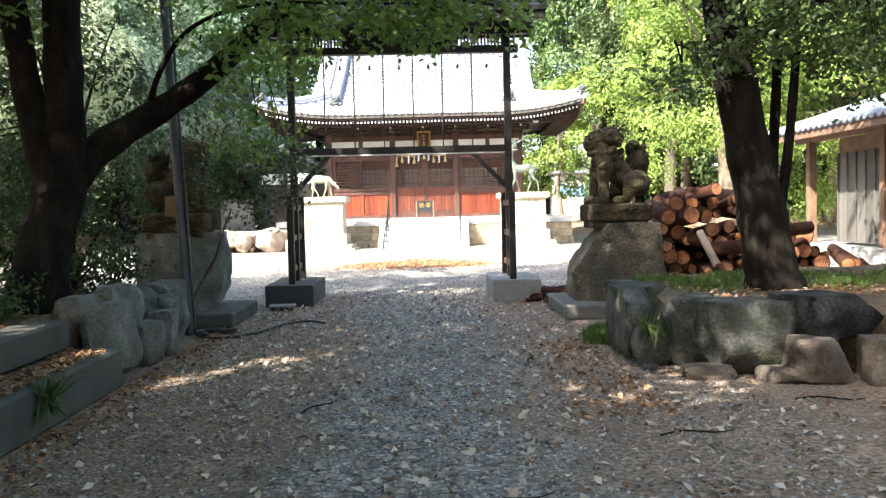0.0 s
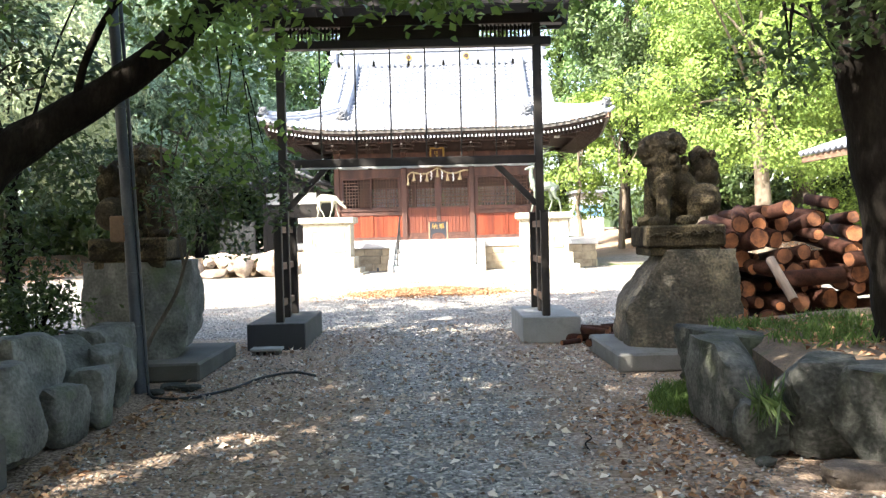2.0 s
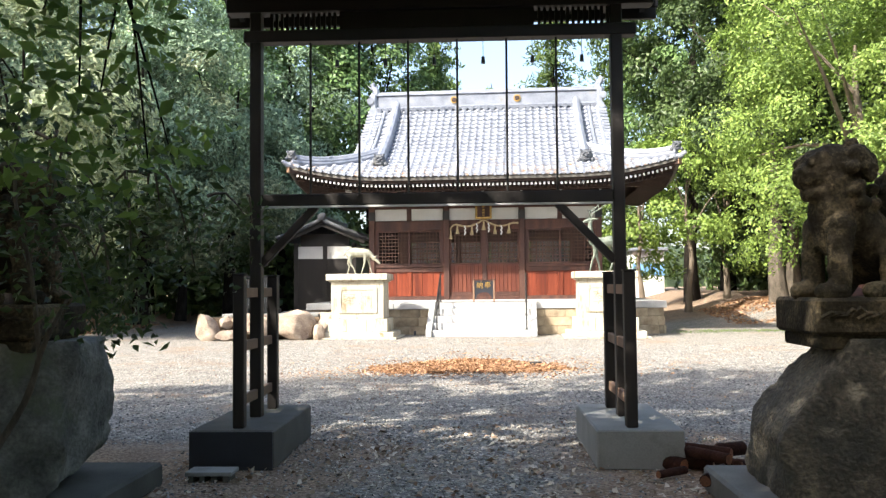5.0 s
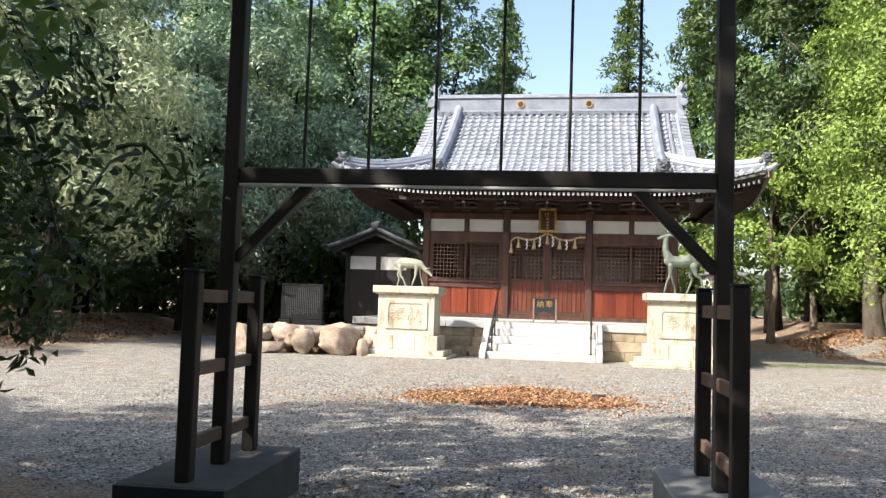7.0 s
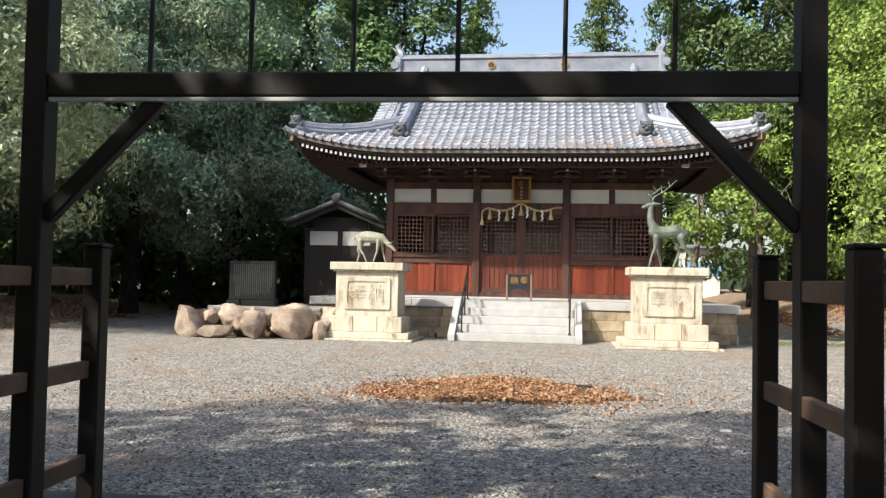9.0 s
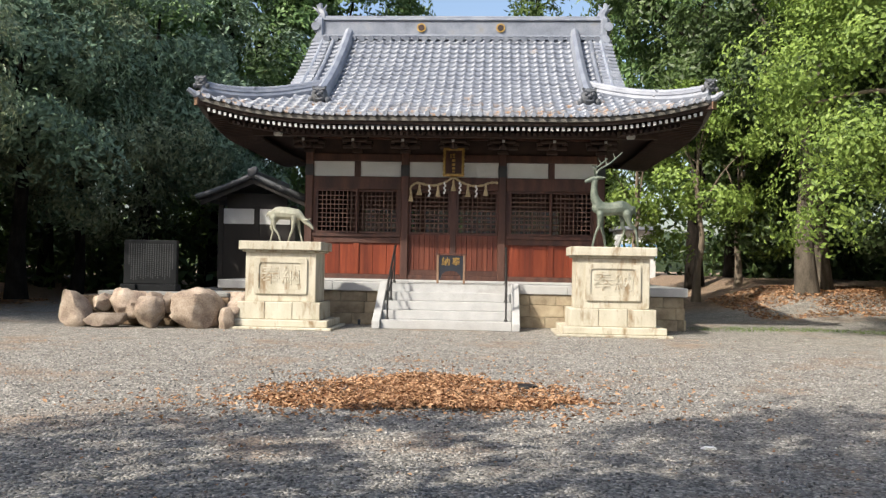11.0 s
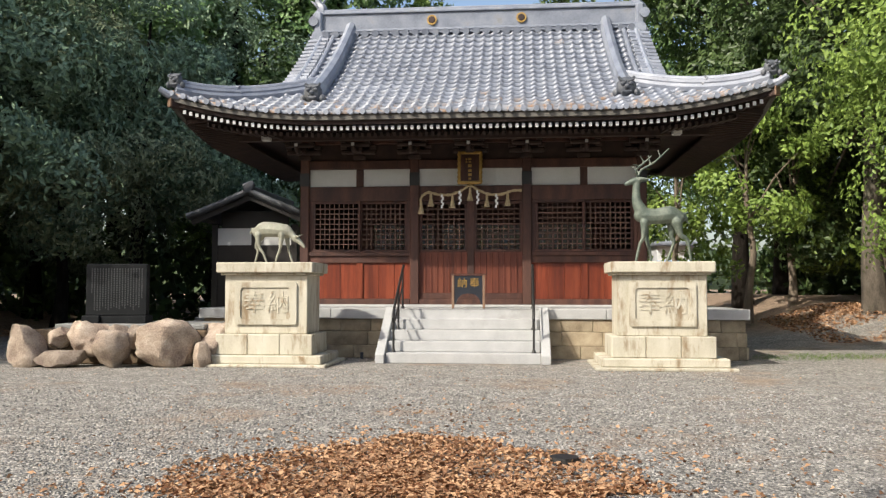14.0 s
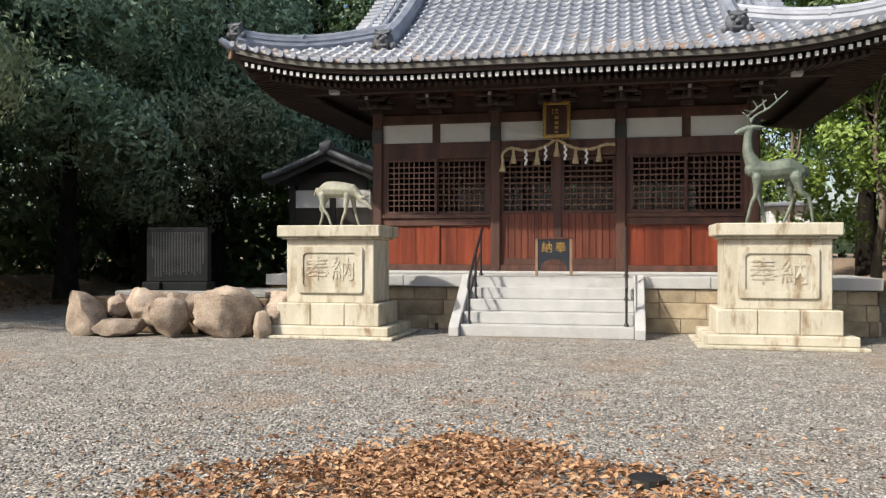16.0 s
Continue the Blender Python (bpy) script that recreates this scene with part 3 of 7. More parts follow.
def ogre_tile(r, side):
    """A scowling end tile: brow, eyes, snout, horns and curled sides round a shield."""
    b = merge(None, ellipsoid((0, 0, r), (r * 0.95, r * 0.5, r)))
    f = r * 0.45 * side
    for a in (-1, 1):
        b = merge(b, ellipsoid((a * r * 0.38, f, r * 1.25), (r * 0.24, r * 0.2, r * 0.2), 8))
        b = tube([(a * r * 0.1, f, r * 1.42), (a * r * 0.7, f * 0.9, r * 1.66)], [r * 0.16, r * 0.12], 6, b)
        b = tube([(a * r * 0.5, 0, r * 1.7), (a * r * 0.75, f * 0.4, r * 1.95)], [r * 0.2, r * 0.12], 6, b)
        b = merge(b, ellipsoid((a * r * 0.95, 0, r * 0.45), (r * 0.35, r * 0.4, r * 0.4), 8))
        b = tube([(a * r * 0.3, f, r * 0.5), (a * r * 0.34, f * 1.3, r * 0.75)], [r * 0.1, r * 0.04], 5, b)
    b = merge(b, ellipsoid((0, f * 1.2, r * 0.95), (r * 0.26, r * 0.26, r * 0.22), 8))
    b = tube([(-r * 0.45, f, r * 0.5), (0, f * 1.15, r * 0.42), (r * 0.45, f, r * 0.5)], r * 0.14, 6, b)
    b.normal_update()
    return b


def ellipsoid(c, r, n=12):
    s = bmesh.new()
    bmesh.ops.create_uvsphere(s, u_segments=n, v_segments=8, radius=1.0)
    s.transform(Matrix.Translation(c) @ Matrix.Diagonal((*r, 1)))
    return s


def build_roof():
    rest = front_tiles()
    joined_tiles("upper_tiles", [m for m, l in rest if not l], TILE_MESH, TILE, roof)
    joined_tiles("lichen_tiles", [m for m, l in rest if l], LICHEN_MESH, LICHEN_TILE, roof)
    # boarding under the front tiles, back slope and hipped sides

    def half(y):
        d = min(y - EAVE_Y, 2 * RIDGE_Y - EAVE_Y - y)
        return EAVE_X - d if d < 1.7 else 3.85
    part("roof_board", grid_surface(lambda u, v: (u * half(v), v, roof_z(u * half(v), v) - 0.015), span(-1, 1, 40), span(EAVE_Y + 0.01, RIDGE_Y, 30)), EAVE_WOOD, roof)
    part("back_slope", grid_surface(lambda u, v: (u * half(v), v, roof_z(u * half(v), v) + 0.02 + wave(u * half(v)) * 0.8), span(-1, 1, 160), span(RIDGE_Y, 2 * RIDGE_Y - EAVE_Y, 24)), TILE, roof, smooth=True)
    for s in (-1, 1):
        def skirt(u, v):
            d = v * 1.95
            y = RIDGE_Y + u * (RUN - d)
            return (s * (EAVE_X - d), y, side_z(EAVE_X - d, y) + 0.02 + wave(y) * 0.8)
        part("hip_skirt", grid_surface(skirt, span(-1, 1, 150), span(0, 1, 10)), TILE, roof, smooth=True)
        # gable wall and its barge board
        b = bmesh.new()
        ys = span(EAVE_Y + 1.7, 2 * RIDGE_Y - EAVE_Y - 1.7, 20)
        top = [b.verts.new((s * 3.45, y, roof_z(0, y) - 0.05)) for y in ys]
        bot = [b.verts.new((s * 3.45, y, 5.0)) for y in ys]
        for k in range(20):
            b.faces.new((bot[k], bot[k + 1], top[k + 1], top[k]))
        part("gable_wall", b, EAVE_WOOD, roof)
        # verge tiles, stacked rolls down the gable edge
        for side in (-1, 1):
            for k in range(17):
                y = EAVE_Y + 1.75 + (RUN - 1.95) * k / 16
                y = y if side < 0 else 2 * RIDGE_Y - y
                z = roof_z(0, y) + 0.03
                part("verge_tile", tube([(s * 3.5, y, z + 0.02), (s * 3.98, y, z - 0.02)], [0.075, 0.075], 8), TILE, roof, smooth=True)
            # two rolls beside the verge and the descending ridge
            for x, r in ((3.7, 0.055), (3.42, 0.055)):
                pts = [(s * x, yy if side < 0 else 2 * RIDGE_Y - yy, roof_z(0, yy) + 0.07) for yy in span(EAVE_Y + 1.95, RIDGE_Y - 0.1, 10)]
                part("roll_tile", tube(pts, r, 8), TILE, roof, smooth=True)
        # descending ridge
        for side in (-1, 1):
            ys = span(EAVE_Y + 1.05, RIDGE_Y - 0.1, 12)
            b = bmesh.new()
            prof = [(-0.13, -0.02), (-0.13, 0.16), (-0.1, 0.2), (-0.09, 0.27), (0, 0.33), (0.09, 0.27), (0.1, 0.2), (0.13, 0.16), (0.13, -0.02)]
            rings = [[b.verts.new((s * 3.02 + px, y if side < 0 else 2 * RIDGE_Y - y, roof_z(0, y) + pz + 0.05)) for px, pz in prof] for y in ys]
            for a, c in zip(rings, rings[1:]):
                for k in range(len(prof) - 1):
                    b.faces.new((a[k], a[k + 1], c[k + 1], c[k]))
            b.faces.new(rings[0])
            bmesh.ops.recalc_face_normals(b, faces=b.faces[:])
            part("descending_ridge", b, TILE, roof, smooth=True)
            yf = EAVE_Y + 1.0 if side < 0 else 2 * RIDGE_Y - EAVE_Y - 1.0
            face = ogre_tile(0.2, side)
            part("ridge_end_tile", face, DARK_SHADED_TILE, roof, "scowling ogre-faced end tile", True, Matrix.Translation((s * 3.02, yf, roof_z(0, EAVE_Y + 1.0) + 0.0)))
            # corner ridge
            yc = (lambda t: EAVE_Y + 0.12 + 1.75 * t) if side < 0 else (lambda t: 2 * RIDGE_Y - EAVE_Y - 0.12 - 1.75 * t)
            pts = []
            for k in range(11):
                t = k / 10
                x = EAVE_X - 0.12 - (EAVE_X - 0.12 - 3.1) * t
                y = EAVE_Y + 0.12 + 1.75 * t
                z = max(roof_z(x, y), 0) + 0.05 + 0.03 * (1 - t) ** 3
                pts.append((s * x, yc(t), z))
            for lift, r in ((0.03, 0.1), (0.12, 0.085), (0.19, 0.06)):
                part("corner_ridge", tube([(p[0], p[1], p[2] + lift) for p in (pts if lift < 0.2 else pts[:])], r, 8), TILE, roof, smooth=True)
            for t, sc in ((0, 0.72), (4, 0.5)):
                o = part("ridge_end_tile", ogre_tile(0.2 * sc, side), DARK_SHADED_TILE if t == 0 else TILE, roof, smooth=True, at=Matrix.Translation((pts[t][0], pts[t][1], pts[t][2] + 0.06)))
                part("horn", tube([(s * 0.08, 0, 0.28 * sc), (s * 0.2 * sc, -0.04, 0.34 * sc)], [0.055 * sc, 0.025 * sc], 8), TILE, o, smooth=True)
            # upturned eave tip
            part("eave_tip", tube([(s * (EAVE_X - 0.25), yc(0) , 4.88), (s * (EAVE_X - 0.02), yc(-0.07), 4.93), (s * (EAVE_X + 0.1), yc(-0.12), 5.02)], [0.09, 0.075, 0.05], 8), TILE, roof, smooth=True)
    # main ridge
    for z0, z1, w in ((7.36, 7.5, 0.22), (7.5, 7.88, 0.15), (7.88, 7.94, 0.2), (7.94, 8.03, 0.11)):
        part("ridge_course", box(-3.72, 3.72, RIDGE_Y - w, RIDGE_Y + w, z0, z1, 0.015), TILE, roof)
    b = bmesh.new()
    for k in range(31):
        x = -3.6 + 7.2 * k / 30
        b = tube([(x, RIDGE_Y - 0.3, 7.36), (x, RIDGE_Y - 0.05, 7.42)], [0.085, 0.085], 8, b)
    part("ridge_noodle_tiles", b, TILE, roof, "row of round tiles under the ridge", True)
    part("ridge_shadow_board", box(-3.7, 3.7, RIDGE_Y - 0.24, RIDGE_Y - 0.22, 7.44, 7.47), TILE, roof)
    for s in (-1, 1):
        e = part("ridge_end_tile", box(-0.1, 0.1, -0.26, 0.26, -0.25, 0.6, 0.04), TILE, roof, at=Matrix.Translation((s * 3.8, RIDGE_Y, 7.35)))
        part("scroll", tube([(0, -0.3, 0.0), (0, 0.3, 0.0)], [0.14, 0.14], 10), TILE, e, smooth=True)
        part("scroll", tube([(s * 0.1, -0.3, 0.35), (s * 0.1, 0.3, 0.35)], [0.12, 0.12], 10), TILE, e, smooth=True)
        fin = tube(smooth_path([(0, 0, 0.5), (-s * 0.05, 0, 0.72), (s * 0.06, 0, 0.9), (s * 0.02, 0, 1.05)]), [0.2, 0.19, 0.17, 0.15, 0.13, 0.12, 0.1, 0.09, 0.08, 0.07, 0.06, 0.05, 0.03], 7)
        for a in (-0.5, 0.0, 0.5, 0.9):
            fin = tube([(0, 0, 0.75), (s * math.sin(a) * 0.3, 0, 0.78 + math.cos(a) * 0.26)], [0.06, 0.015], 5, fin)
        part("finial", fin, TILE, e, "pale carved ridge ornament", True)
    for x in (-1.06, 1.06):
        c = tube([(x, RIDGE_Y - 0.14, 7.69), (x, RIDGE_Y - 0.19, 7.69)], [0.12, 0.12], 18)
        crest = part("ridge_crest", c, GOLD, roof, "gilded round crest on the ridge")
        part("crest_ring", tube([(x, RIDGE_Y - 0.19, 7.69), (x, RIDGE_Y - 0.205, 7.69)], [0.085, 0.07], 12), EAVE_WOOD, crest)
    # eave edge: round tile ends, edge boards
    cols = int(2 * EAVE_X / TW)
    disc = mesh_of(tube([(0, 0.03, 0), (0, -0.03, 0)], [0.052, 0.052], 10), True)
    disc.materials.append(TILE)
    for c in range(cols + 1):
        x = (c - cols / 2) * TW + 0.07
        o = part("eave_end_tile", disc, None, roof)
        o.matrix_basis = Matrix.Translation((x, EAVE_Y - 0.02, roof_z(x, EAVE_Y) + 0.035))
    for back in (0, 1):
        y0 = EAVE_Y if not back else 2 * RIDGE_Y - EAVE_Y
        sg = 1 if not back else -1
        for name, dy, za, zb, th in (("eave_board", 0.03, -0.1, -0.005, 0.06), ("eave_fascia", 0.1, -0.17, -0.1, 0.06)):
            b = bmesh.new()
            xs = span(-EAVE_X + dy, EAVE_X - dy, 60)
            R = [[b.verts.new((x, y0 + sg * (dy + t), roof_z(x, EAVE_Y) + z)) for t, z in ((0, za), (0, zb), (th, zb), (th, za))] for x in xs]
            for a, c in zip(R, R[1:]):
                for k in range(4):
                    b.faces.new((a[k], a[(k + 1) % 4], c[(k + 1) % 4], c[k]))
            bmesh.ops.recalc_face_normals(b, faces=b.faces[:])
            part(name, b, SIDING if name == "eave_board" else EAVE_WOOD, roof, smooth=True)
    for s in (-1, 1):
        b = bmesh.new()
        ys = span(EAVE_Y + 0.03, 2 * RIDGE_Y - EAVE_Y - 0.03, 50)
        R = [[b.verts.new((s * (EAVE_X - 0.03 - t), y, side_z(EAVE_X, y) + z)) for t, z in ((0, -0.17), (0, -0.005), (0.09, -0.005), (0.09, -0.17))] for y in ys]
        for a, c in zip(R, R[1:]):
            for k in range(4):
                b.faces.new((a[k], a[(k + 1) % 4], c[(k + 1) % 4], c[k]))
        bmesh.ops.recalc_face_normals(b, faces=b.faces[:])
        part("eave_board", b, SIDING, roof, smooth=True)
    # soffit

    def soffit(u, v):
        # v from the eave edge to the wall head, all round as four sheets
        hx = EAVE_X - 0.1 - (EAVE_X - 0.1 - 3.4) * v
        y = EAVE_Y + 0.1 + (0.0 - EAVE_Y - 0.1) * v
        return (u * hx, y, EAVE_Z - 0.16 + corner_lift(u * hx, EAVE_X) * (1 - v) ** 0.7 + 0.45 * v)
    part("soffit", grid_surface(soffit, span(-1, 1, 60), span(0, 1, 8)), EAVE_WOOD, roof, smooth=True)
    for s in (-1, 1):
        def soffit_side(u, v):
            hy = RUN - 0.1 - (RUN - 0.1 - RIDGE_Y) * v
            x = EAVE_X - 0.1 - (EAVE_X - 0.1 - 3.4) * v
            y = RIDGE_Y + u * hy
            return (s * x, y, EAVE_Z - 0.16 + corner_lift(u * hy, RUN) * (1 - v) ** 0.7 + 0.45 * v)
        part("soffit", grid_surface(soffit_side, span(-1, 1, 50), span(0, 1, 8)), EAVE_WOOD, roof, smooth=True)
    # rafters with white ends, two tiers, front and both sides
    def rafter_mesh(length, w, h, end):
        b = box(-w / 2, w / 2, 0, length, -h, 0)
        for fc in b.faces:
            fc.material_index = 1 if fc.normal.y < -0.9 else 0
        me = mesh_of(b)
        me.materials.append(EAVE_WOOD)
        me.materials.append(end)
        return me
    up, low = rafter_mesh(0.75, 0.058, 0.072, WHITE_END), rafter_mesh(1.65, 0.055, 0.075, EAVE_WOOD)
    for k in range(89):
        x = (k - 44) * 0.1195
        lift = corner_lift(x, EAVE_X)
        y_in = max(0.0, abs(x) - 3.4)
        for me, y0, dz, tilt in ((up, EAVE_Y + 0.14, -0.2, 0.1), (low, EAVE_Y + 0.36, -0.285, 0.2)):
            if me is low and abs(x) > EAVE_X - 0.55:
                continue
            k2 = min(1.0, (EAVE_X - abs(x)) / (me.vertices[0].co.y + 1.7))
            o = part("rafter", me, None, roof)
            sl = tilt * (1 if abs(x) < 3.6 else 0.4)
            fit_len = 1.0 if abs(x) < 3.7 else max(0.12, (EAVE_X - abs(x)) / (0.8 if me is up else 1.85))
            o.matrix_basis = Matrix.Translation((x, y0, EAVE_Z + lift * (1 if me is up else 0.92) + dz)) @ Matrix.Rotation(math.atan(sl), 4, 'X') @ Matrix.Diagonal((1, fit_len, 1, 1))
    for s in (-1, 1):
        for k in range(80):
            y = EAVE_Y + 0.6 + k * 0.105
            o = part("rafter", up, None, roof)
            o.matrix_basis = Matrix.Translation((s * (EAVE_X - 0.14), y, EAVE_Z + corner_lift(y - RIDGE_Y, RUN) - 0.2)) @ Matrix.Rotation(s * radians(90), 4, 'Z') @ Matrix.Rotation(0.1, 4, 'X')
        part("hip_rafter", beam((s * 3.3, 0.1, 4.55), (s * (EAVE_X - 0.05), EAVE_Y + 0.05, EAVE_Z + 0.3), 0.14, 0.2), [EAVE_WOOD], roof)
        part("hip_rafter_end", box(-0.07, 0.07, -0.015, 0.015, -0.1, 0.1), LIGHT_WOOD, roof, at=Matrix.Translation((s * (EAVE_X - 0.05), EAVE_Y + 0.03, EAVE_Z + 0.3)) @ Matrix.Rotation(s * radians(45), 4, 'Z'))


build_roof()

# frame: posts, ties, bands
XP = (-3.45, -1.15, 1.15, 3.45)
for x in XP:
    for y in (0.0, 5.2):
        post = part("post", box(x - 0.095, x + 0.095, y - 0.12, y + 0.085, 0.98, 4.5, 0.02), BROWN_WOOD, hall)
        if y == 0.0:
            part("post_fitting", box(x - 0.102, x + 0.102, -0.128, -0.1, 3.43, 3.7, 0.006), BLACK_IRON, post, "black metal fitting")
for z0, z1, y0, y1 in ((0.96, 1.1, -0.1, 0.1), (3.12, 3.42, -0.07, 0.07), (3.78, 3.96, -0.09, 0.09), (4.3, 4.48, -0.12, 0.12)):
    for k in range(3):
        part("tie_beam", box(XP[k] + 0.095, XP[k + 1] - 0.095, y0, y1, z0, z1, 0.008), BROWN_WOOD, hall)
part("head_plate", box(-3.75, 3.75, -0.13, 0.13, 4.5, 4.62, 0.01), EAVE_WOOD, hall)
part("eave_purlin", box(-4.6, 4.6, -0.95, -0.82, 4.24, 4.37, 0.01), EAVE_WOOD, hall)
for k in range(3):
    xa, xb = XP[k] + 0.095, XP[k + 1] - 0.095
    xm = (xa + xb) / 2
    part("band_strut", box(xm - 0.075, xm + 0.075, -0.05, 0.05, 3.42, 3.78, 0.005), BROWN_WOOD, hall)
    for a, b in ((xa, xm - 0.075), (xm + 0.075, xb)):
        part("plaster_panel", box(a, b, -0.02, 0.02, 3.42, 3.78), PLASTER, hall, "white plaster panel")
    part("frieze_board", box(xa, xb, -0.03, 0.03, 3.96, 4.3), EAVE_WOOD, hall)


def bracket(x, z, parent):
    b = box(x - 0.13, x + 0.13, -0.16, 0.1, z, z + 0.1, 0.015)
    b = box(x - 0.09, x + 0.09, -0.55, 0.1, z + 0.1, z + 0.2, 0.02, b)
    b = box(x - 0.36, x + 0.36, -0.24, -0.12, z + 0.1, z + 0.2, 0.025, b)
    for dx in (-0.3, 0, 0.3):
        b = box(x + dx - 0.07, x + dx + 0.07, -0.26, -0.1, z + 0.2, z + 0.29, 0.015, b)
    b = box(x - 0.3, x + 0.3, -0.6, -0.5, z + 0.2, z + 0.28, 0.02, b)
    for dx in (-0.25, 0.25):
        b = box(x + dx - 0.06, x + dx + 0.06, -0.62, -0.48, z + 0.28, z + 0.36, 0.012, b)
    b = tube(smooth_path([(x, -0.5, z + 0.12), (x, -0.72, z + 0.1), (x, -0.82, z + 0.2)], 3), [0.05] * 4 + [0.045, 0.035, 0.02], 6, b)
    return part("bracket_set", b, EAVE_WOOD, parent, "carved wooden bracket set")


for k, x in enumerate((-3.45, -2.3, -1.15, 0.0, 1.15, 2.3, 3.45)):
    br = bracket(x, 3.97, hall)
    part("bracket_tip", box(x - 0.03, x + 0.03, -0.845, -0.825, 4.15, 4.21), WHITE_END, br)

# white painted beam ends near the hip corners
for x in (-3.95, 3.95):
    part("beam_end", box(x - 0.09, x + 0.09, -1.25, -1.1, 4.2, 4.3, 0.02), WHITE_END, hall, "white painted beam end")


def lattice(x0, x1, z0, z1, nx, nz, parent, y=0.0):
    """A sliding sash with a wooden grid."""
    fr = part("lattice_window", box(x0, x1, y - 0.03, y + 0.03, z0, z0 + 0.055, 0.004), BROWN_WOOD, parent, "brown wooden lattice window")
    for a, b, c, d in ((x0, x1, z1 - 0.055, z1), (x0, x0 + 0.055, z0 + 0.055, z1 - 0.055), (x1 - 0.055, x1, z0 + 0.055, z1 - 0.055)):
        part("sash_rail", box(a, b, y - 0.03, y + 0.03, c, d, 0.004), BROWN_WOOD, fr)
    for i in range(1, nx):
        x = x0 + 0.055 + (x1 - x0 - 0.11) * i / nx
        part("slat", box(x - 0.012, x + 0.012, y - 0.022, y - 0.002, z0 + 0.055, z1 - 0.055), LATTICE_WOOD, fr)
    for i in range(1, nz):
        z = z0 + 0.055 + (z1 - z0 - 0.11) * i / nz
        part("slat", box(x0 + 0.055, x1 - 0.055, y - 0.019, y + 0.008, z - 0.013, z + 0.013), LATTICE_WOOD, fr)
    return fr


for k in (0, 2):
    xa, xb = XP[k] + 0.095, XP[k + 1] - 0.095
    xm = (xa + xb) / 2
    part("window_jamb", box(xa, xa + 0.07, -0.05, 0.05, 2.06, 3.12, 0.004), BROWN_WOOD, hall)
    part("window_jamb", box(xb - 0.07, xb, -0.05, 0.05, 2.06, 3.12, 0.004), BROWN_WOOD, hall)
    lattice(xa + 0.07, xm + 0.02, 2.06, 3.12, 9, 9, hall, -0.035)
    lattice(xm - 0.02, xb - 0.07, 2.06, 3.12, 9, 9, hall, 0.035)
    part("window_sill", box(xa, xb, -0.1, 0.06, 1.98, 2.06, 0.006), BROWN_WOOD, hall)
    part("panel_rail", box(xa, xb, -0.06, 0.05, 1.84, 1.98, 0.006), BROWN_WOOD, hall)
    part("panel_stile", box(xm - 0.07, xm + 0.07, -0.045, 0.04, 1.1, 1.84, 0.006), RED_WOOD, hall)
    for a, b in ((xa, xm - 0.07), (xm + 0.07, xb)):
        n = 3
        for i in range(n):
            u0, u1 = a + (b - a) * i / n, a + (b - a) * (i + 1) / n
            part("wall_board", box(u0 + 0.002, u1 - 0.002, -0.015, 0.015, 1.1, 1.84, 0.002), RED_WOOD, hall, "red stained board")
# middle doors
xa, xb = XP[1] + 0.095, XP[2] - 0.095
for s in (-1, 1):
    x0, x1 = (xa, -0.07) if s < 0 else (0.07, xb)
    fr = lattice(x0, x1, 2.06, 3.1, 8, 9, hall, 0.0)
    part("door_rail", box(x0, x1, -0.035, 0.035, 1.1, 1.22, 0.004), BROWN_WOOD, fr)
    n = 8
    for i in range(n):
        u0, u1 = x0 + (x1 - x0) * i / n, x0 + (x1 - x0) * (i + 1) / n
        part("door_board", box(u0 + 0.003, u1 - 0.003, -0.018, 0.018, 1.22, 2.06, 0.003), DOOR_WOOD, fr)
        part("door_batten", box(u0 - 0.012, u0 + 0.012, -0.034, -0.018, 1.22, 2.06, 0.003), DOOR_WOOD, fr)
part("meeting_stile", box(-0.07, 0.07, -0.045, 0.045, 1.1, 3.12, 0.005), BROWN_WOOD, hall)

# side and back walls, inner floor and ceiling
for s in (-1, 1):
    part("side_wall", box(s * 3.45 - 0.05, s * 3.45 + 0.05, 0.085, 5.115, 0.98, 4.5), BROWN_WOOD, hall)
for a, b, c, d in ((-3.36, -2.9, 2.0, 3.0), (2.9, 3.36, 2.0, 3.0), (-3.36, 3.36, 0.98, 2.0), (-3.36, 3.36, 3.0, 4.5)):
    part("back_wall", box(a, b, 5.15, 5.25, c, d), BROWN_WOOD, hall)
for k in range(4):
    part("paper_window", box(-2.88 + 1.45 * k, -1.47 + 1.45 * k, 5.18, 5.19, 2.0, 3.0), SCREEN_PAPER, hall, "pale paper window in the back wall")
for i in range(29):
    part("back_slat", box(-2.9 + 0.2 * i - 0.014, -2.9 + 0.2 * i + 0.014, 5.13, 5.16, 2.0, 3.0), BROWN_WOOD, hall)
for i in range(4):
    part("back_slat", box(-2.9, 2.9, 5.1, 5.13, 2.2 + 0.2 * i - 0.014, 2.2 + 0.2 * i + 0.014), BROWN_WOOD, hall)
part("inner_floor", box(-3.4, 3.4, 0.05, 5.15, 0.95, 1.0), BROWN_WOOD, hall)
part("inner_ceiling", box(-3.4, 3.4, 0.05, 5.15, 4.4, 4.45), EAVE_WOOD, hall)

# podium: coursed stone under granite slabs
podium = thing("stone_podium", HALL, "coursed brown stone podium edged with grey granite slabs", "podium")
part("core", box(-5.0, 5.0, -1.2, 6.4, 0, 0.73), CONCRETE, podium)


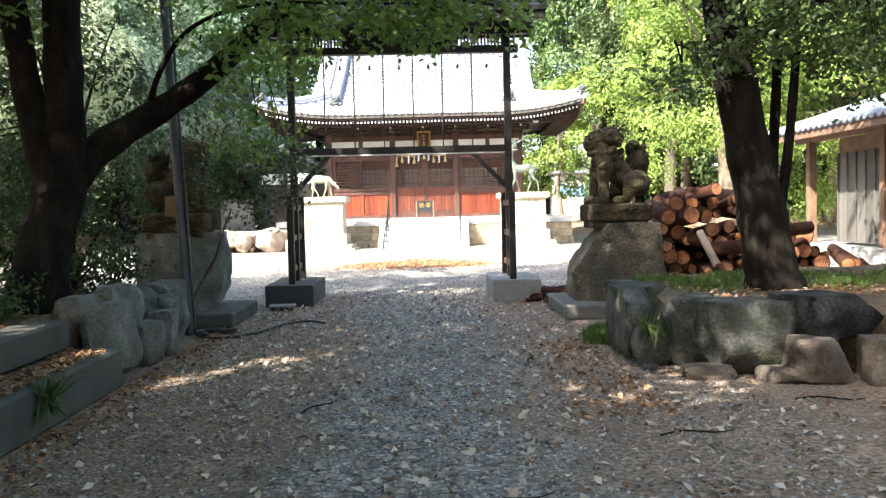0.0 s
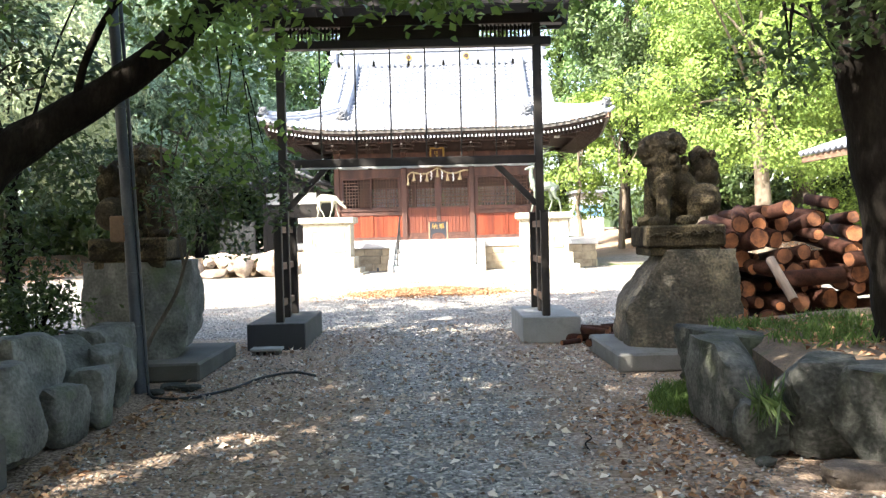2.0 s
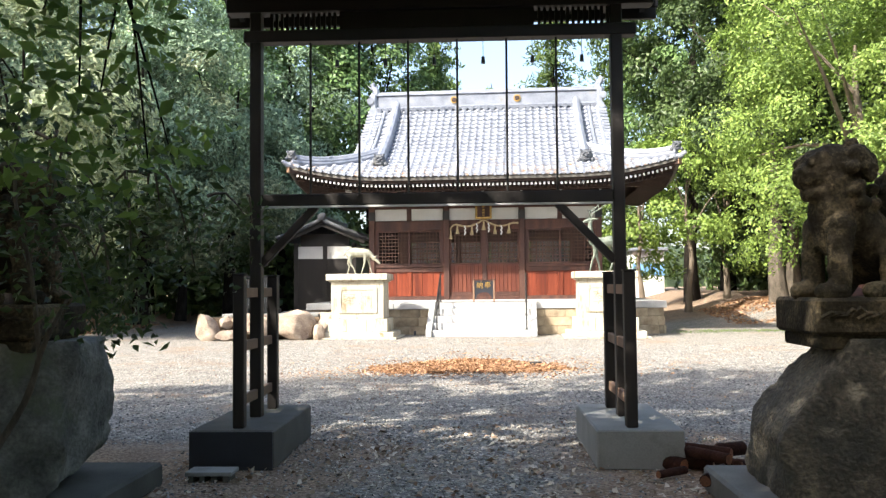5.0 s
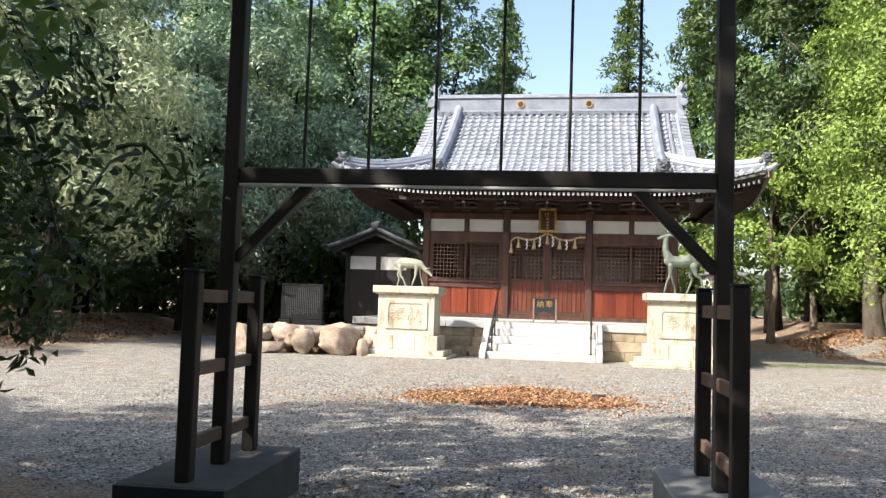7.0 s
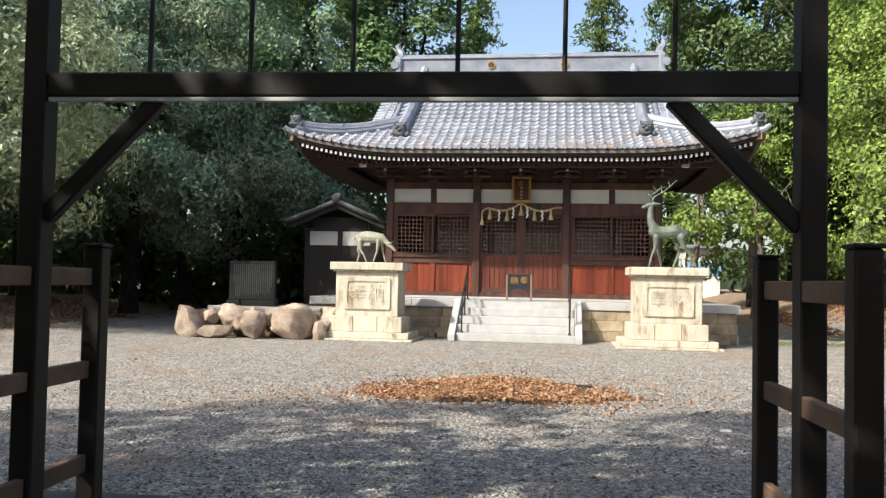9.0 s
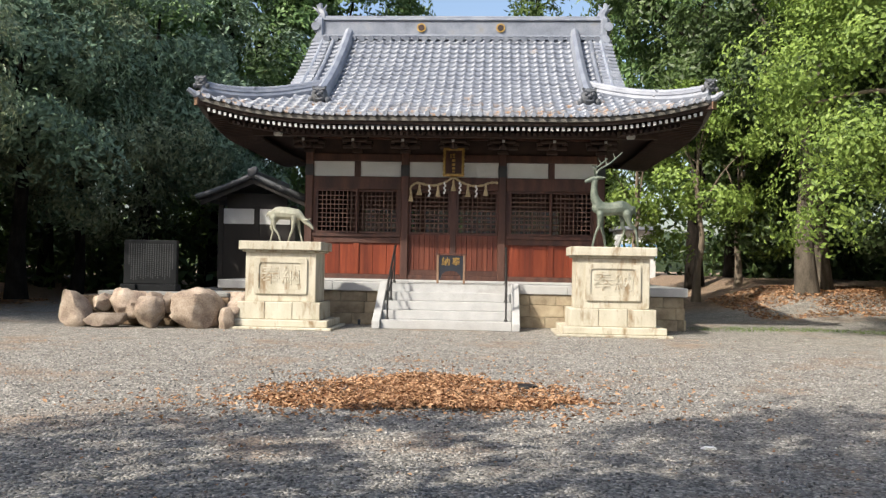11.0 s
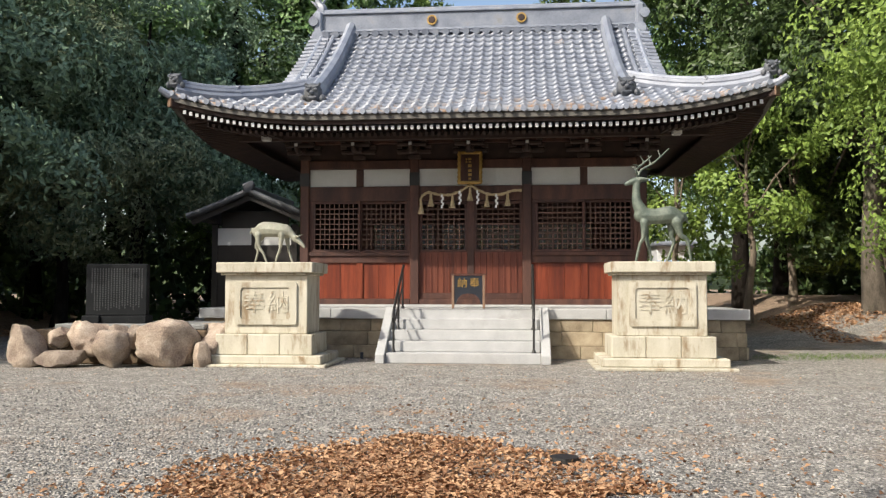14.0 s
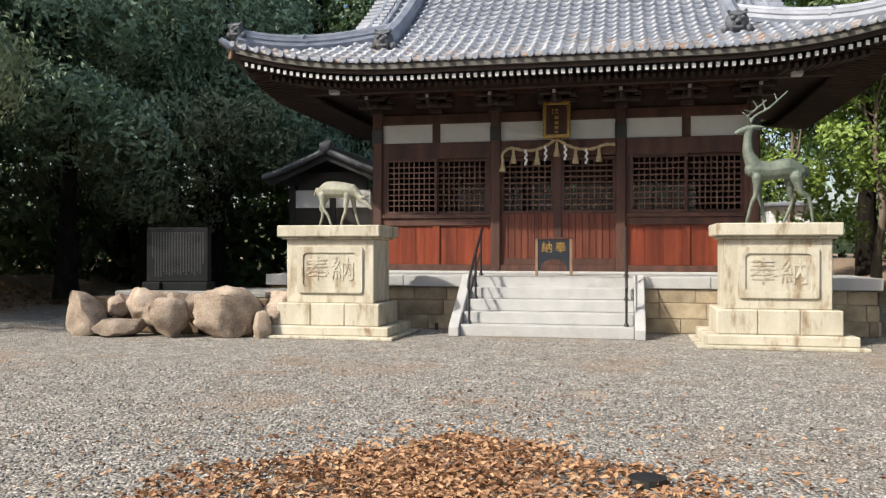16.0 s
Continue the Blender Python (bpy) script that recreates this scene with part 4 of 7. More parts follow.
def podium_stones():
    rng = random.Random(9)
    for row, (z0, z1) in enumerate(((0.0, 0.24), (0.24, 0.5), (0.5, 0.735))):
        lean = 0.03 * (2 - row)
        x = -5.12
        while x < 5.1:
            w = min(rng.uniform(0.45, 0.8), 5.12 - x)
            if w < 0.2:
                w = 5.12 - x
            part("stone", box(x + 0.002, x + w - 0.002, -1.3 - lean - rng.uniform(0, 0.025), -1.15, z0 + 0.002, z1 - 0.002, 0.011), WALL_STONE, podium)
            x += w
        for s in (-1, 1):
            y = -1.28
            while y < 6.4:
                w = rng.uniform(0.5, 0.85)
                part("stone", box(min(s * 4.95, s * (5.13 + lean)), max(s * 4.95, s * (5.13 + lean)), y + 0.006, y + w - 0.006, z0 + 0.005, z1 - 0.005, 0.018), WALL_STONE, podium)
                y += w
    x = -5.2
    while x < 5.19:
        w = min(1.3, 5.2 - x)
        part("edge_slab", box(x + 0.003, x + w - 0.003, -1.36, -0.55, 0.735, 0.93, 0.012), GRANITE, podium, "grey granite edge slab")
        x += w
    part("inner_slab", box(-5.2, 5.2, -0.546, 6.5, 0.735, 0.928, 0.01), GRANITE, podium)
    part("sill_stone", box(-3.7, 3.7, -0.22, 0.2, 0.93, 0.985, 0.01), GRANITE, podium)


podium_stones()

# stairs
stairs = thing("stone_stairs", HALL, "five granite steps with sloping side walls", "stairs")
for k in range(5):
    part("step", box(-1.36, 1.36, -2.52 + 0.29 * k, -1.365, 0.186 * k, 0.186 * (k + 1) - 0.002 - (0.0 if k < 4 else 0.0), 0.01), GRANITE, stairs)
for s in (-1, 1):
    b = bmesh.new()
    prof = [(-2.62, 0), (-2.62, 0.16), (-2.56, 0.2), (-1.37, 0.97), (-1.37, 0)]
    A = [b.verts.new((s * 1.365, y, z)) for y, z in prof]
    C = [b.verts.new((s * 1.53, y, z)) for y, z in prof]
    b.faces.new(A)
    b.faces.new(C[::-1])
    for k in range(5):
        b.faces.new((A[k], C[k], C[(k + 1) % 5], A[(k + 1) % 5]))
    bmesh.ops.recalc_face_normals(b, faces=b.faces[:])
    bmesh.ops.bevel(b, geom=b.edges[:], offset=0.012, segments=1, affect='EDGES')
    part("side_wall", b, GRANITE, stairs)


def handrail(x):
    r = thing("handrail", HALL @ Matrix.Translation((x, 0, 0)), "black iron handrail standing on granite steps", "handrail", "stair handrails")
    part("rail", tube(smooth_path([(0, -2.33, 0.72), (0, -2.38, 0.9), (0, -1.2, 1.68), (0, -1.05, 1.75)], 3), 0.024, 8), BLACK_IRON, r, smooth=True)
    part("lower_bar", tube([(0, -2.36, 0.62), (0, -1.3, 1.32)], 0.014, 6), BLACK_IRON, r, smooth=True)
    for y, z0, z1 in ((-2.36, 0.186, 0.92), (-1.75, 0.558, 1.3), (-1.2, 0.93, 1.7)):
        p = part("post", tube([(0, y, z0), (0, y, z1)], 0.02, 8), BLACK_IRON, r, smooth=True)
        part("foot", tube([(0, y, z0), (0, y, z0 + 0.05)], [0.045, 0.03], 8), BLACK_IRON, p, smooth=True)


handrail(-1.24)
handrail(1.24)

# ---- gate ----
gate = thing("timber_gate", (0, 12.2, 0), "dark timber gate with a small roof and hanging cords", "gate")
GX = (-1.76, 1.31)
for s, x, sx, rx in ((-1, -1.81, -1.745, -1.805), (1, 1.292, 1.31, 1.265)):
    bx = sx - 0.07 if s < 0 else sx
    base = part("base", box(bx - 0.33, bx + 0.33, -0.72, 0.7, 0, 0.3, 0.012), OLD_CONCRETE if s < 0 else CONCRETE, gate, "dark slab-faced footing" if s < 0 else "grey stone footing")
    if s < 0:
        part("facing_slab", box(bx - 0.326, bx + 0.326, -0.738, -0.721, 0.0, 0.296, 0.004), BLACK_LACQUER, base, "black slab on the front of the footing")
    part("post", box(x - 0.049, x + 0.049, -0.055, 0.055, 0.3, 3.95, 0.008), DARK_WOOD, gate)
    for y in (-0.58, 0.48):
        part("stub_post", box(sx - 0.09, sx, y - 0.045, y + 0.045, 0.3, 1.5, 0.008), DARK_WOOD, gate)
        part("post_cap", box(sx - 0.096, sx + 0.006, y - 0.051, y + 0.051, 1.5, 1.515, 0.004), DARK_WOOD, gate)
    for z in (0.5, 0.93, 1.36):
        part("rail", box(rx - 0.02, rx + 0.02, -0.535, -0.055, z - 0.04, z + 0.04, 0.005), LIGHT_WOOD, gate, "pale weathered rail")
        part("rail", box(rx - 0.02, rx + 0.02, 0.055, 0.435, z - 0.04, z + 0.04, 0.005), LIGHT_WOOD, gate, "pale weathered rail")
    part("brace", beam((x - s * 0.04, 0, 1.6), (x - s * 0.52, 0, 2.1), 0.06, 0.07), DARK_WOOD, gate)
part("cross_beam", box(-1.761, 1.243, -0.045, 0.045, 2.1, 2.2, 0.008), DARK_WOOD, gate)
part("pale_strip", box(-1.755, 1.237, -0.04, -0.015, 2.08, 2.098, 0.003), PLASTER, gate, "thin pale strip under the cross beam")
part("lintel", box(GX[0] - 0.15, GX[1] + 0.15, -0.07, 0.07, 3.52, 3.62, 0.008), DARK_WOOD, gate)
part("upper_beam", box(GX[0] - 0.3, GX[1] + 0.3, -0.08, 0.08, 3.78, 3.9, 0.008), DARK_WOOD, gate)
part("transom_board", box(-1.08, 0.6, -0.02, 0.02, 3.62, 3.78), DARK_WOOD, gate)
for a, b in ((-1.7, -1.1), (0.62, 1.25)):
    n = 13
    for k in range(n):
        x = a + (b - a) * (k + 0.5) / n
        part("transom_slat", box(x - 0.012, x + 0.012, -0.012, 0.012, 3.62, 3.78), DARK_WOOD, gate)
for k in range(6):
    x = -1.34 + 0.424 * k
    part("cord", tube([(x, 0.0, 2.2), (x + 0.004, 0.0, 3.52)], 0.011, 6), BLACK_IRON, gate, "thin dark hanging cord")
for k in range(6):
    x = -1.1 + 0.42 * k
    tag = part("hook_weight", tube([(x, -0.03, 3.3), (x, -0.03, 3.36)], [0.018, 0.014], 8), BLACK_IRON, gate, smooth=True)
    part("hook_wire", tube([(x, -0.03, 3.36), (x, -0.03, 3.53)], 0.003, 5), BLACK_IRON, tag)
# gate roof
for s in (-1, 1):
    b = bmesh.new()
    x0, x1 = GX[0] - 0.46, GX[1] + 0.44
    pts = [(s * 0.0, 4.2), (s * 0.6, 3.97)]
    R = [[b.verts.new((x, y, z + dz)) for (y, z) in pts for dz in (0, 0.05)] for x in (x0, x1)]
    a, c = R
    for q in ((a[0], a[2], c[2], c[0]), (a[1], c[1], c[3], a[3]), (a[2], a[3], c[3], c[2]), (a[0], c[0], c[1], a[1]), (a[0], a[1], a[3], a[2]), (c[0], c[2], c[3], c[1])):
        b.faces.new(q)
    bmesh.ops.recalc_face_normals(b, faces=b.faces[:])
    part("roof_slope", b, DARK_WOOD, gate, "dark board roof slope")
    part("eave_edge", box(x0 - 0.02, x1 + 0.02, s * 0.63 - 0.025, s * 0.63 + 0.025, 3.86, 3.96, 0.006), DARK_WOOD, gate)
    part("eave_cap", box(x0 - 0.04, x1 + 0.04, s * 0.65 - 0.04, s * 0.65 + 0.04, 3.964, 4.04, 0.008), DARK_WOOD, gate)
    for k in range(12):
        x = x0 + 0.12 + (x1 - x0 - 0.24) * k / 11
        part("rafter", beam((x, s * 0.02, 4.15), (x, s * 0.58, 3.93), 0.045, 0.055, 0.0), DARK_WOOD, gate)
part("ridge_cap", box(GX[0] - 0.54, GX[1] + 0.54, -0.1, 0.1, 4.2, 4.28, 0.02), DARK_WOOD, gate)
for x in GX:
    part("gable_strut", box(x - 0.05, x + 0.05, -0.05, 0.05, 3.95, 4.14, 0.006), DARK_WOOD, gate)
    part("cross_arm", box(x - 0.045, x + 0.045, -0.56, 0.56, 3.9, 3.97, 0.006), DARK_WOOD, gate)

# ---- pedestals ----
def pedestal(x, group="deer pedestals"):
    p = thing("stone_pedestal", HALL @ Matrix.Translation((x, -2.72, 0)), "cream stone pedestal carved with two large characters", "pedestal", group)
    part("plinth", box(-1.12, 1.12, -0.82, 0.82, 0, 0.05, 0.01), PED_STONE, p)
    part("lower_step", box(-1.02, 1.02, -0.7, 0.7, 0.05, 0.19, 0.015), PED_STONE, p)
    n = 3
    for k in range(n):
        part("base_block", box(-0.84 + 1.68 * k / n + 0.002, -0.84 + 1.68 * (k + 1) / n - 0.002, -0.56, 0.56, 0.19, 0.54, 0.015), PED_STONE, p)
    part("shaft", box(-0.72, 0.72, -0.44, 0.44, 0.54, 1.54, 0.012), PED_STONE, p)
    part("cap", box(-0.84, 0.84, -0.56, 0.56, 1.58, 1.76, 0.015), PED_STONE, p)
    part("cap_moulding", box(-0.78, 0.78, -0.5, 0.5, 1.54, 1.58, 0.01), PED_STONE, p)
    # raised frame round the inscription with notched corners
    b = bmesh.new()

    def notched(hw, h0, h1, c):
        return [(-hw + c, h0), (hw - c, h0), (hw, h0 + c), (hw, h1 - c), (hw - c, h1), (-hw + c, h1), (-hw, h1 - c), (-hw, h0 + c)]
    O, I = notched(0.54, 0.7, 1.42, 0.03), notched(0.44, 0.79, 1.33, 0.045)
    vo = [b.verts.new((a, -0.475, z)) for a, z in O]
    vi = [b.verts.new((a, -0.475, z)) for a, z in I]
    vb = [b.verts.new((a, -0.44, z)) for a, z in O]
    vj = [b.verts.new((a, -0.452, z)) for a, z in I]
    for k in range(8):
        j = (k + 1) % 8
        b.faces.new((vo[k], vo[j], vi[j], vi[k]))
        b.faces.new((vb[k], vb[j], vo[j], vo[k]))
        b.faces.new((vi[k], vi[j], vj[j], vj[k]))
    b.faces.new(vj)
    bmesh.ops.recalc_face_normals(b, faces=b.faces[:])
    part("panel", b, PED_STONE, p)
    return p


def written(text, size, material, parent, m, depth=0.006, name="inscription"):
    """Raised lettering as a mesh."""
    cu = bpy.data.curves.new("lettering", 'FONT')
    cu.body = text
    cu.size = size
    cu.extrude = depth
    cu.resolution_u = 3
    cu.align_x = 'CENTER'
    cu.align_y = 'CENTER'
    tmp = bpy.data.objects.new("lettering", cu)
    me = bpy.data.meshes.new_from_object(tmp)
    bpy.data.objects.remove(tmp)
    me.materials.clear()
    ob = part(name, me, material, parent)
    ob.matrix_basis = m
    return ob


ped_l = pedestal(-3.32)
ped_r = pedestal(3.32)
for p in (ped_l, ped_r):
    written("\u5949", 0.4, PED_STONE, p, pose(-0.2, -0.455, 1.05, 90, 0, 0), 0.009)
    written("\u7d0d", 0.4, PED_STONE, p, pose(0.22, -0.455, 1.05, 90, 0, 0), 0.009)

# ---- statues and fittings before the hall ----
def blobs(shapes, n=10, slim=1.0):
    """Rounded limbs and lumps as one rough mesh, to be fused."""
    b = None
    for pts, radii in shapes:
        radii = [r * slim for r in radii]
        b = tube(smooth_path(pts, 3) if len(pts) > 2 else pts, radii if len(pts) == 2 else [float(np.interp(i / 3, range(len(pts)), radii)) for i in range(3 * (len(pts) - 1) + 1)], n, b)
        for p, r in ((pts[0], radii[0]), (pts[-1], radii[-1])):
            s = bmesh.new()
            bmesh.ops.create_uvsphere(s, u_segments=n, v_segments=6, radius=r)
            b = merge(b, s, Matrix.Translation(p))
    return b


def fused(name, b, voxel, material, at, label, category, smooth=2, relief=0.0, relief_size=0.08):
    ob = part(name, b, material)
    ob.matrix_basis = at
    r = ob.modifiers.new("fuse", 'REMESH')
    r.mode = 'VOXEL'
    r.voxel_size = voxel
    r.use_smooth_shade = True
    sm = ob.modifiers.new("round", 'SMOOTH')
    sm.factor, sm.iterations = 0.5, smooth
    if relief:
        tex = bpy.data.textures.new("relief", 'CLOUDS')
        tex.noise_scale = relief_size
        d = ob.modifiers.new("relief", 'DISPLACE')
        d.texture, d.strength, d.mid_level = tex, relief, 0.5
    return tagged(ob, label, category)


doe = blobs([
    ([(-0.33, 0, 0.5), (-0.2, 0, 0.545), (0.02, 0, 0.54), (0.2, 0, 0.52), (0.28, 0, 0.5)], [0.1, 0.15, 0.145, 0.13, 0.1]),
    ([(0.24, 0, 0.54), (0.34, 0, 0.46), (0.42, 0, 0.38)], [0.1, 0.072, 0.058]),
    ([(0.41, 0, 0.4), (0.5, 0, 0.34), (0.585, 0, 0.26)], [0.06, 0.052, 0.03]),
    ([(0.43, 0.04, 0.42), (0.5, 0.12, 0.46)], [0.028, 0.01]), ([(0.43, -0.04, 0.42), (0.53, -0.12, 0.42)], [0.028, 0.01]),
    ([(-0.28, 0.07, 0.45), (-0.38, 0.07, 0.28), (-0.34, 0.07, 0.2), (-0.4, 0.07, 0.0)], [0.085, 0.036, 0.026, 0.022]),
    ([(-0.27, -0.07, 0.45), (-0.25, -0.07, 0.26), (-0.17, -0.07, 0.16), (-0.1, -0.07, 0.0)], [0.085, 0.036, 0.026, 0.022]),
    ([(0.18, -0.06, 0.45), (0.15, -0.06, 0.24), (0.1, -0.06, 0.12), (0.06, -0.06, 0.0)], [0.07, 0.032, 0.026, 0.022]),
    ([(0.22, 0.06, 0.45), (0.26, 0.06, 0.24), (0.29, 0.06, 0.14), (0.34, 0.06, 0.0)], [0.065, 0.03, 0.025, 0.022]),
    ([(-0.41, 0, 0.55), (-0.46, 0, 0.48)], [0.04, 0.02])], slim=0.85)
fused("deer_statue", doe, 0.011, PALE_BRONZE, HALL @ pose(-3.33, -2.7, 1.757, 0, 0, -8) @ Matrix.Diagonal((0.98, 0.98, 1.1, 1)), "pale weathered bronze doe grazing on a stone pedestal", "statue")
stag = blobs([
    ([(0.42, 0, 0.74), (0.25, 0, 0.79), (0.0, 0, 0.76), (-0.2, 0, 0.77), (-0.28, 0, 0.78)], [0.13, 0.175, 0.155, 0.165, 0.13]),
    ([(-0.24, 0, 0.82), (-0.33, 0, 1.0), (-0.34, 0, 1.18), (-0.33, 0, 1.3)], [0.15, 0.105, 0.082, 0.075]),
    ([(-0.3, 0, 1.36), (-0.4, 0, 1.34), (-0.52, 0, 1.3)], [0.075, 0.062, 0.038]),
    ([(-0.27, 0.05, 1.38), (-0.12, 0.12, 1.36)], [0.04, 0.012]), ([(-0.27, -0.05, 1.38), (-0.11, -0.1, 1.37)], [0.04, 0.012]),
    ([(-0.22, -0.08, 0.65), (-0.24, -0.08, 0.42), (-0.3, -0.08, 0.3), (-0.38, -0.08, 0.0)], [0.09, 0.046, 0.034, 0.028]),
    ([(-0.18, 0.08, 0.65), (-0.15, 0.08, 0.4), (-0.1, 0.08, 0.22), (-0.07, 0.08, 0.0)], [0.09, 0.046, 0.034, 0.028]),
    ([(0.36, -0.08, 0.66), (0.42, -0.08, 0.45), (0.54, -0.08, 0.36), (0.6, -0.08, 0.0)], [0.12, 0.056, 0.038, 0.028]),
    ([(0.3, 0.08, 0.66), (0.3, 0.08, 0.42), (0.34, 0.08, 0.34), (0.2, 0.08, 0.0)], [0.11, 0.05, 0.036, 0.028]),
    ([(0.52, 0, 0.8), (0.56, 0, 0.66)], [0.04, 0.022]),
    ([(-0.3, 0.04, 1.42), (-0.22, 0.1, 1.55), (0.02, 0.16, 1.68), (0.3, 0.2, 1.92)], [0.026, 0.024, 0.021, 0.014]),
    ([(-0.32, -0.04, 1.42), (-0.36, -0.1, 1.52), (-0.24, -0.14, 1.62), (-0.1, -0.16, 1.74)], [0.026, 0.024, 0.021, 0.014]),
    ([(-0.28, 0.07, 1.5), (-0.4, 0.12, 1.62)], [0.02, 0.012]), ([(-0.3, -0.12, 1.58), (-0.42, -0.16, 1.6)], [0.019, 0.012]),
    ([(-0.05, 0.15, 1.65), (-0.08, 0.17, 1.8)], [0.018, 0.012]), ([(-0.22, -0.14, 1.63), (-0.3, -0.16, 1.74)], [0.018, 0.012]),
    ([(0.14, 0.18, 1.77), (0.1, 0.18, 1.88)], [0.018, 0.013])], slim=0.86)
fused("deer_statue", stag, 0.012, BRONZE, HALL @ pose(3.3, -2.7, 1.757, 0, 0, 4) @ Matrix.Diagonal((0.95, 0.95, 1.03, 1)), "green bronze stag with antlers on a stone pedestal", "statue")

# signboard on the top step
board = thing("offering_board", HALL @ Matrix.Translation((0.02, -1.12, 0.93)), "dark lacquered offering board with brown legs and gold characters", "signboard")
b = bmesh.new()
prof = [(-0.27, 0.08), (-0.24, 0.08), (-0.2, 0.2), (-0.12, 0.27), (0, 0.29), (0.12, 0.27), (0.2, 0.2), (0.24, 0.08), (0.27, 0.08), (0.27, 0.63), (-0.27, 0.63)]
A = [b.verts.new((x, -0.012, z)) for x, z in prof]
C = [b.verts.new((x, 0.012, z)) for x, z in prof]
b.faces.new(A)
b.faces.new(C[::-1])
for k in range(len(prof)):
    b.faces.new((A[k], C[k], C[(k + 1) % len(prof)], A[(k + 1) % len(prof)]))
bmesh.ops.recalc_face_normals(b, faces=b.faces[:])
part("panel", b, BLACK_LACQUER, board)
for s in (-1, 1):
    part("leg", box(s * 0.295 - 0.025, s * 0.295 + 0.025, -0.025, 0.025, 0, 0.64, 0.004), LIGHT_WOOD, board, "brown carved leg with gilt")
part("top_bar", box(-0.345, 0.345, -0.035, 0.035, 0.64, 0.665, 0.004), BROWN_WOOD, board)
written("\u7d0d", 0.2, GOLD, board, pose(-0.115, -0.016, 0.48, 90, 0, 0), 0.003)
written("\u5949", 0.2, GOLD, board, pose(0.115, -0.016, 0.48, 90, 0, 0), 0.003)

# name plaque under the eave
plaque = thing("name_plaque", HALL @ pose(0, -0.3, 3.42, -8, 0, 0), "brown wooden plaque in a scalloped gilt frame with gold characters", "plaque")
part("tablet", box(-0.19, 0.19, -0.02, 0.02, 0.05, 0.63), BROWN_WOOD, plaque)
for s in (-1, 1):
    part("frame_side", box(s * 0.215 - 0.028, s * 0.215 + 0.028, -0.045, 0.03, 0.0, 0.68, 0.008), GOLD, plaque)
    part("frame_end", box(-0.187, 0.187, -0.045, 0.03, 0.34 + s * 0.31 - 0.03, 0.34 + s * 0.31 + 0.03, 0.008), GOLD, plaque)
    for k in range(7):
        part("scallop", box(s * 0.243 - 0.012, s * 0.243 + 0.012, -0.04, 0.02, 0.03 + 0.093 * k, 0.08 + 0.093 * k, 0.008), GOLD, plaque)
for k, (x, z, w, h) in enumerate(((0.0, 0.52, 0.06, 0.045), (0.0, 0.46, 0.05, 0.03), (0.0, 0.38, 0.075, 0.06), (0.0, 0.28, 0.07, 0.055), (0.0, 0.19, 0.07, 0.055), (0.0, 0.11, 0.06, 0.04), (-0.07, 0.52, 0.03, 0.04), (-0.07, 0.46, 0.03, 0.04))):
    part("character", box(x - w / 2, x + w / 2, -0.026, -0.021, z - h / 2, z + h / 2), GOLD, plaque)
part("hanger", box(-0.03, 0.03, -0.02, 0.24, 0.66, 0.7, 0.004), BROWN_WOOD, plaque)

# straw rope with tassels and paper streamers
rope = thing("straw_rope", HALL @ Matrix.Translation((0, -0.16, 0)), "twisted straw rope with tassels and white paper streamers", "rope")
ROPE = [(-1.03, 0, 3.1), (-0.98, -0.02, 3.2), (-0.85, -0.04, 3.27), (-0.62, -0.05, 3.22), (-0.4, -0.06, 3.22), (-0.18, -0.06, 3.3), (0.0, -0.06, 3.4), (0.18, -0.06, 3.3), (0.4, -0.06, 3.22), (0.64, -0.05, 3.22), (0.86, -0.04, 3.29), (1.04, 0, 3.3)]
path = smooth_path(ROPE, 6)
for ph in (0, math.pi):
    tw = [Vector(p) + Vector((0, math.cos(i * 0.9 + ph), math.sin(i * 0.9 + ph))) * 0.013 for i, p in enumerate(path)]
    part("strand", tube(tw, 0.02, 6), STRAW, rope, smooth=True)
for x, z in ((-1.0, 3.1), (-0.8, 3.25), (-0.36, 3.22), (0.0, 3.36), (0.34, 3.23), (0.76, 3.25)):
    part("tassel", tube([(x, -0.06, z), (x, -0.06, z - 0.07), (x, -0.06, z - 0.09), (x, -0.06, z - 0.27)], [0.018, 0.03, 0.024, 0.065], 8), STRAW, rope, smooth=True)
for x, z in ((-0.56, 3.22), (-0.2, 3.29), (0.16, 3.3), (0.54, 3.22)):
    V, F = [], []
    for k in range(5):
        dx = 0.011 * (1 if k % 2 else -1)
        q = len(V)
        V += [(x + dx - 0.02, -0.09 - 0.008 * (k % 2), z - 0.055 * k), (x + dx + 0.02, -0.09 - 0.008 * (k % 2), z - 0.055 * k), (x + dx + 0.017, -0.093, z - 0.055 * k - 0.06), (x + dx - 0.023, -0.093, z - 0.055 * k - 0.06)]
        F.append((q, q + 1, q + 2, q + 3))
    part("paper_streamer", tri_mesh("streamer", np.array(V), np.array(F)), PAPER, rope, "zigzag white paper streamer")

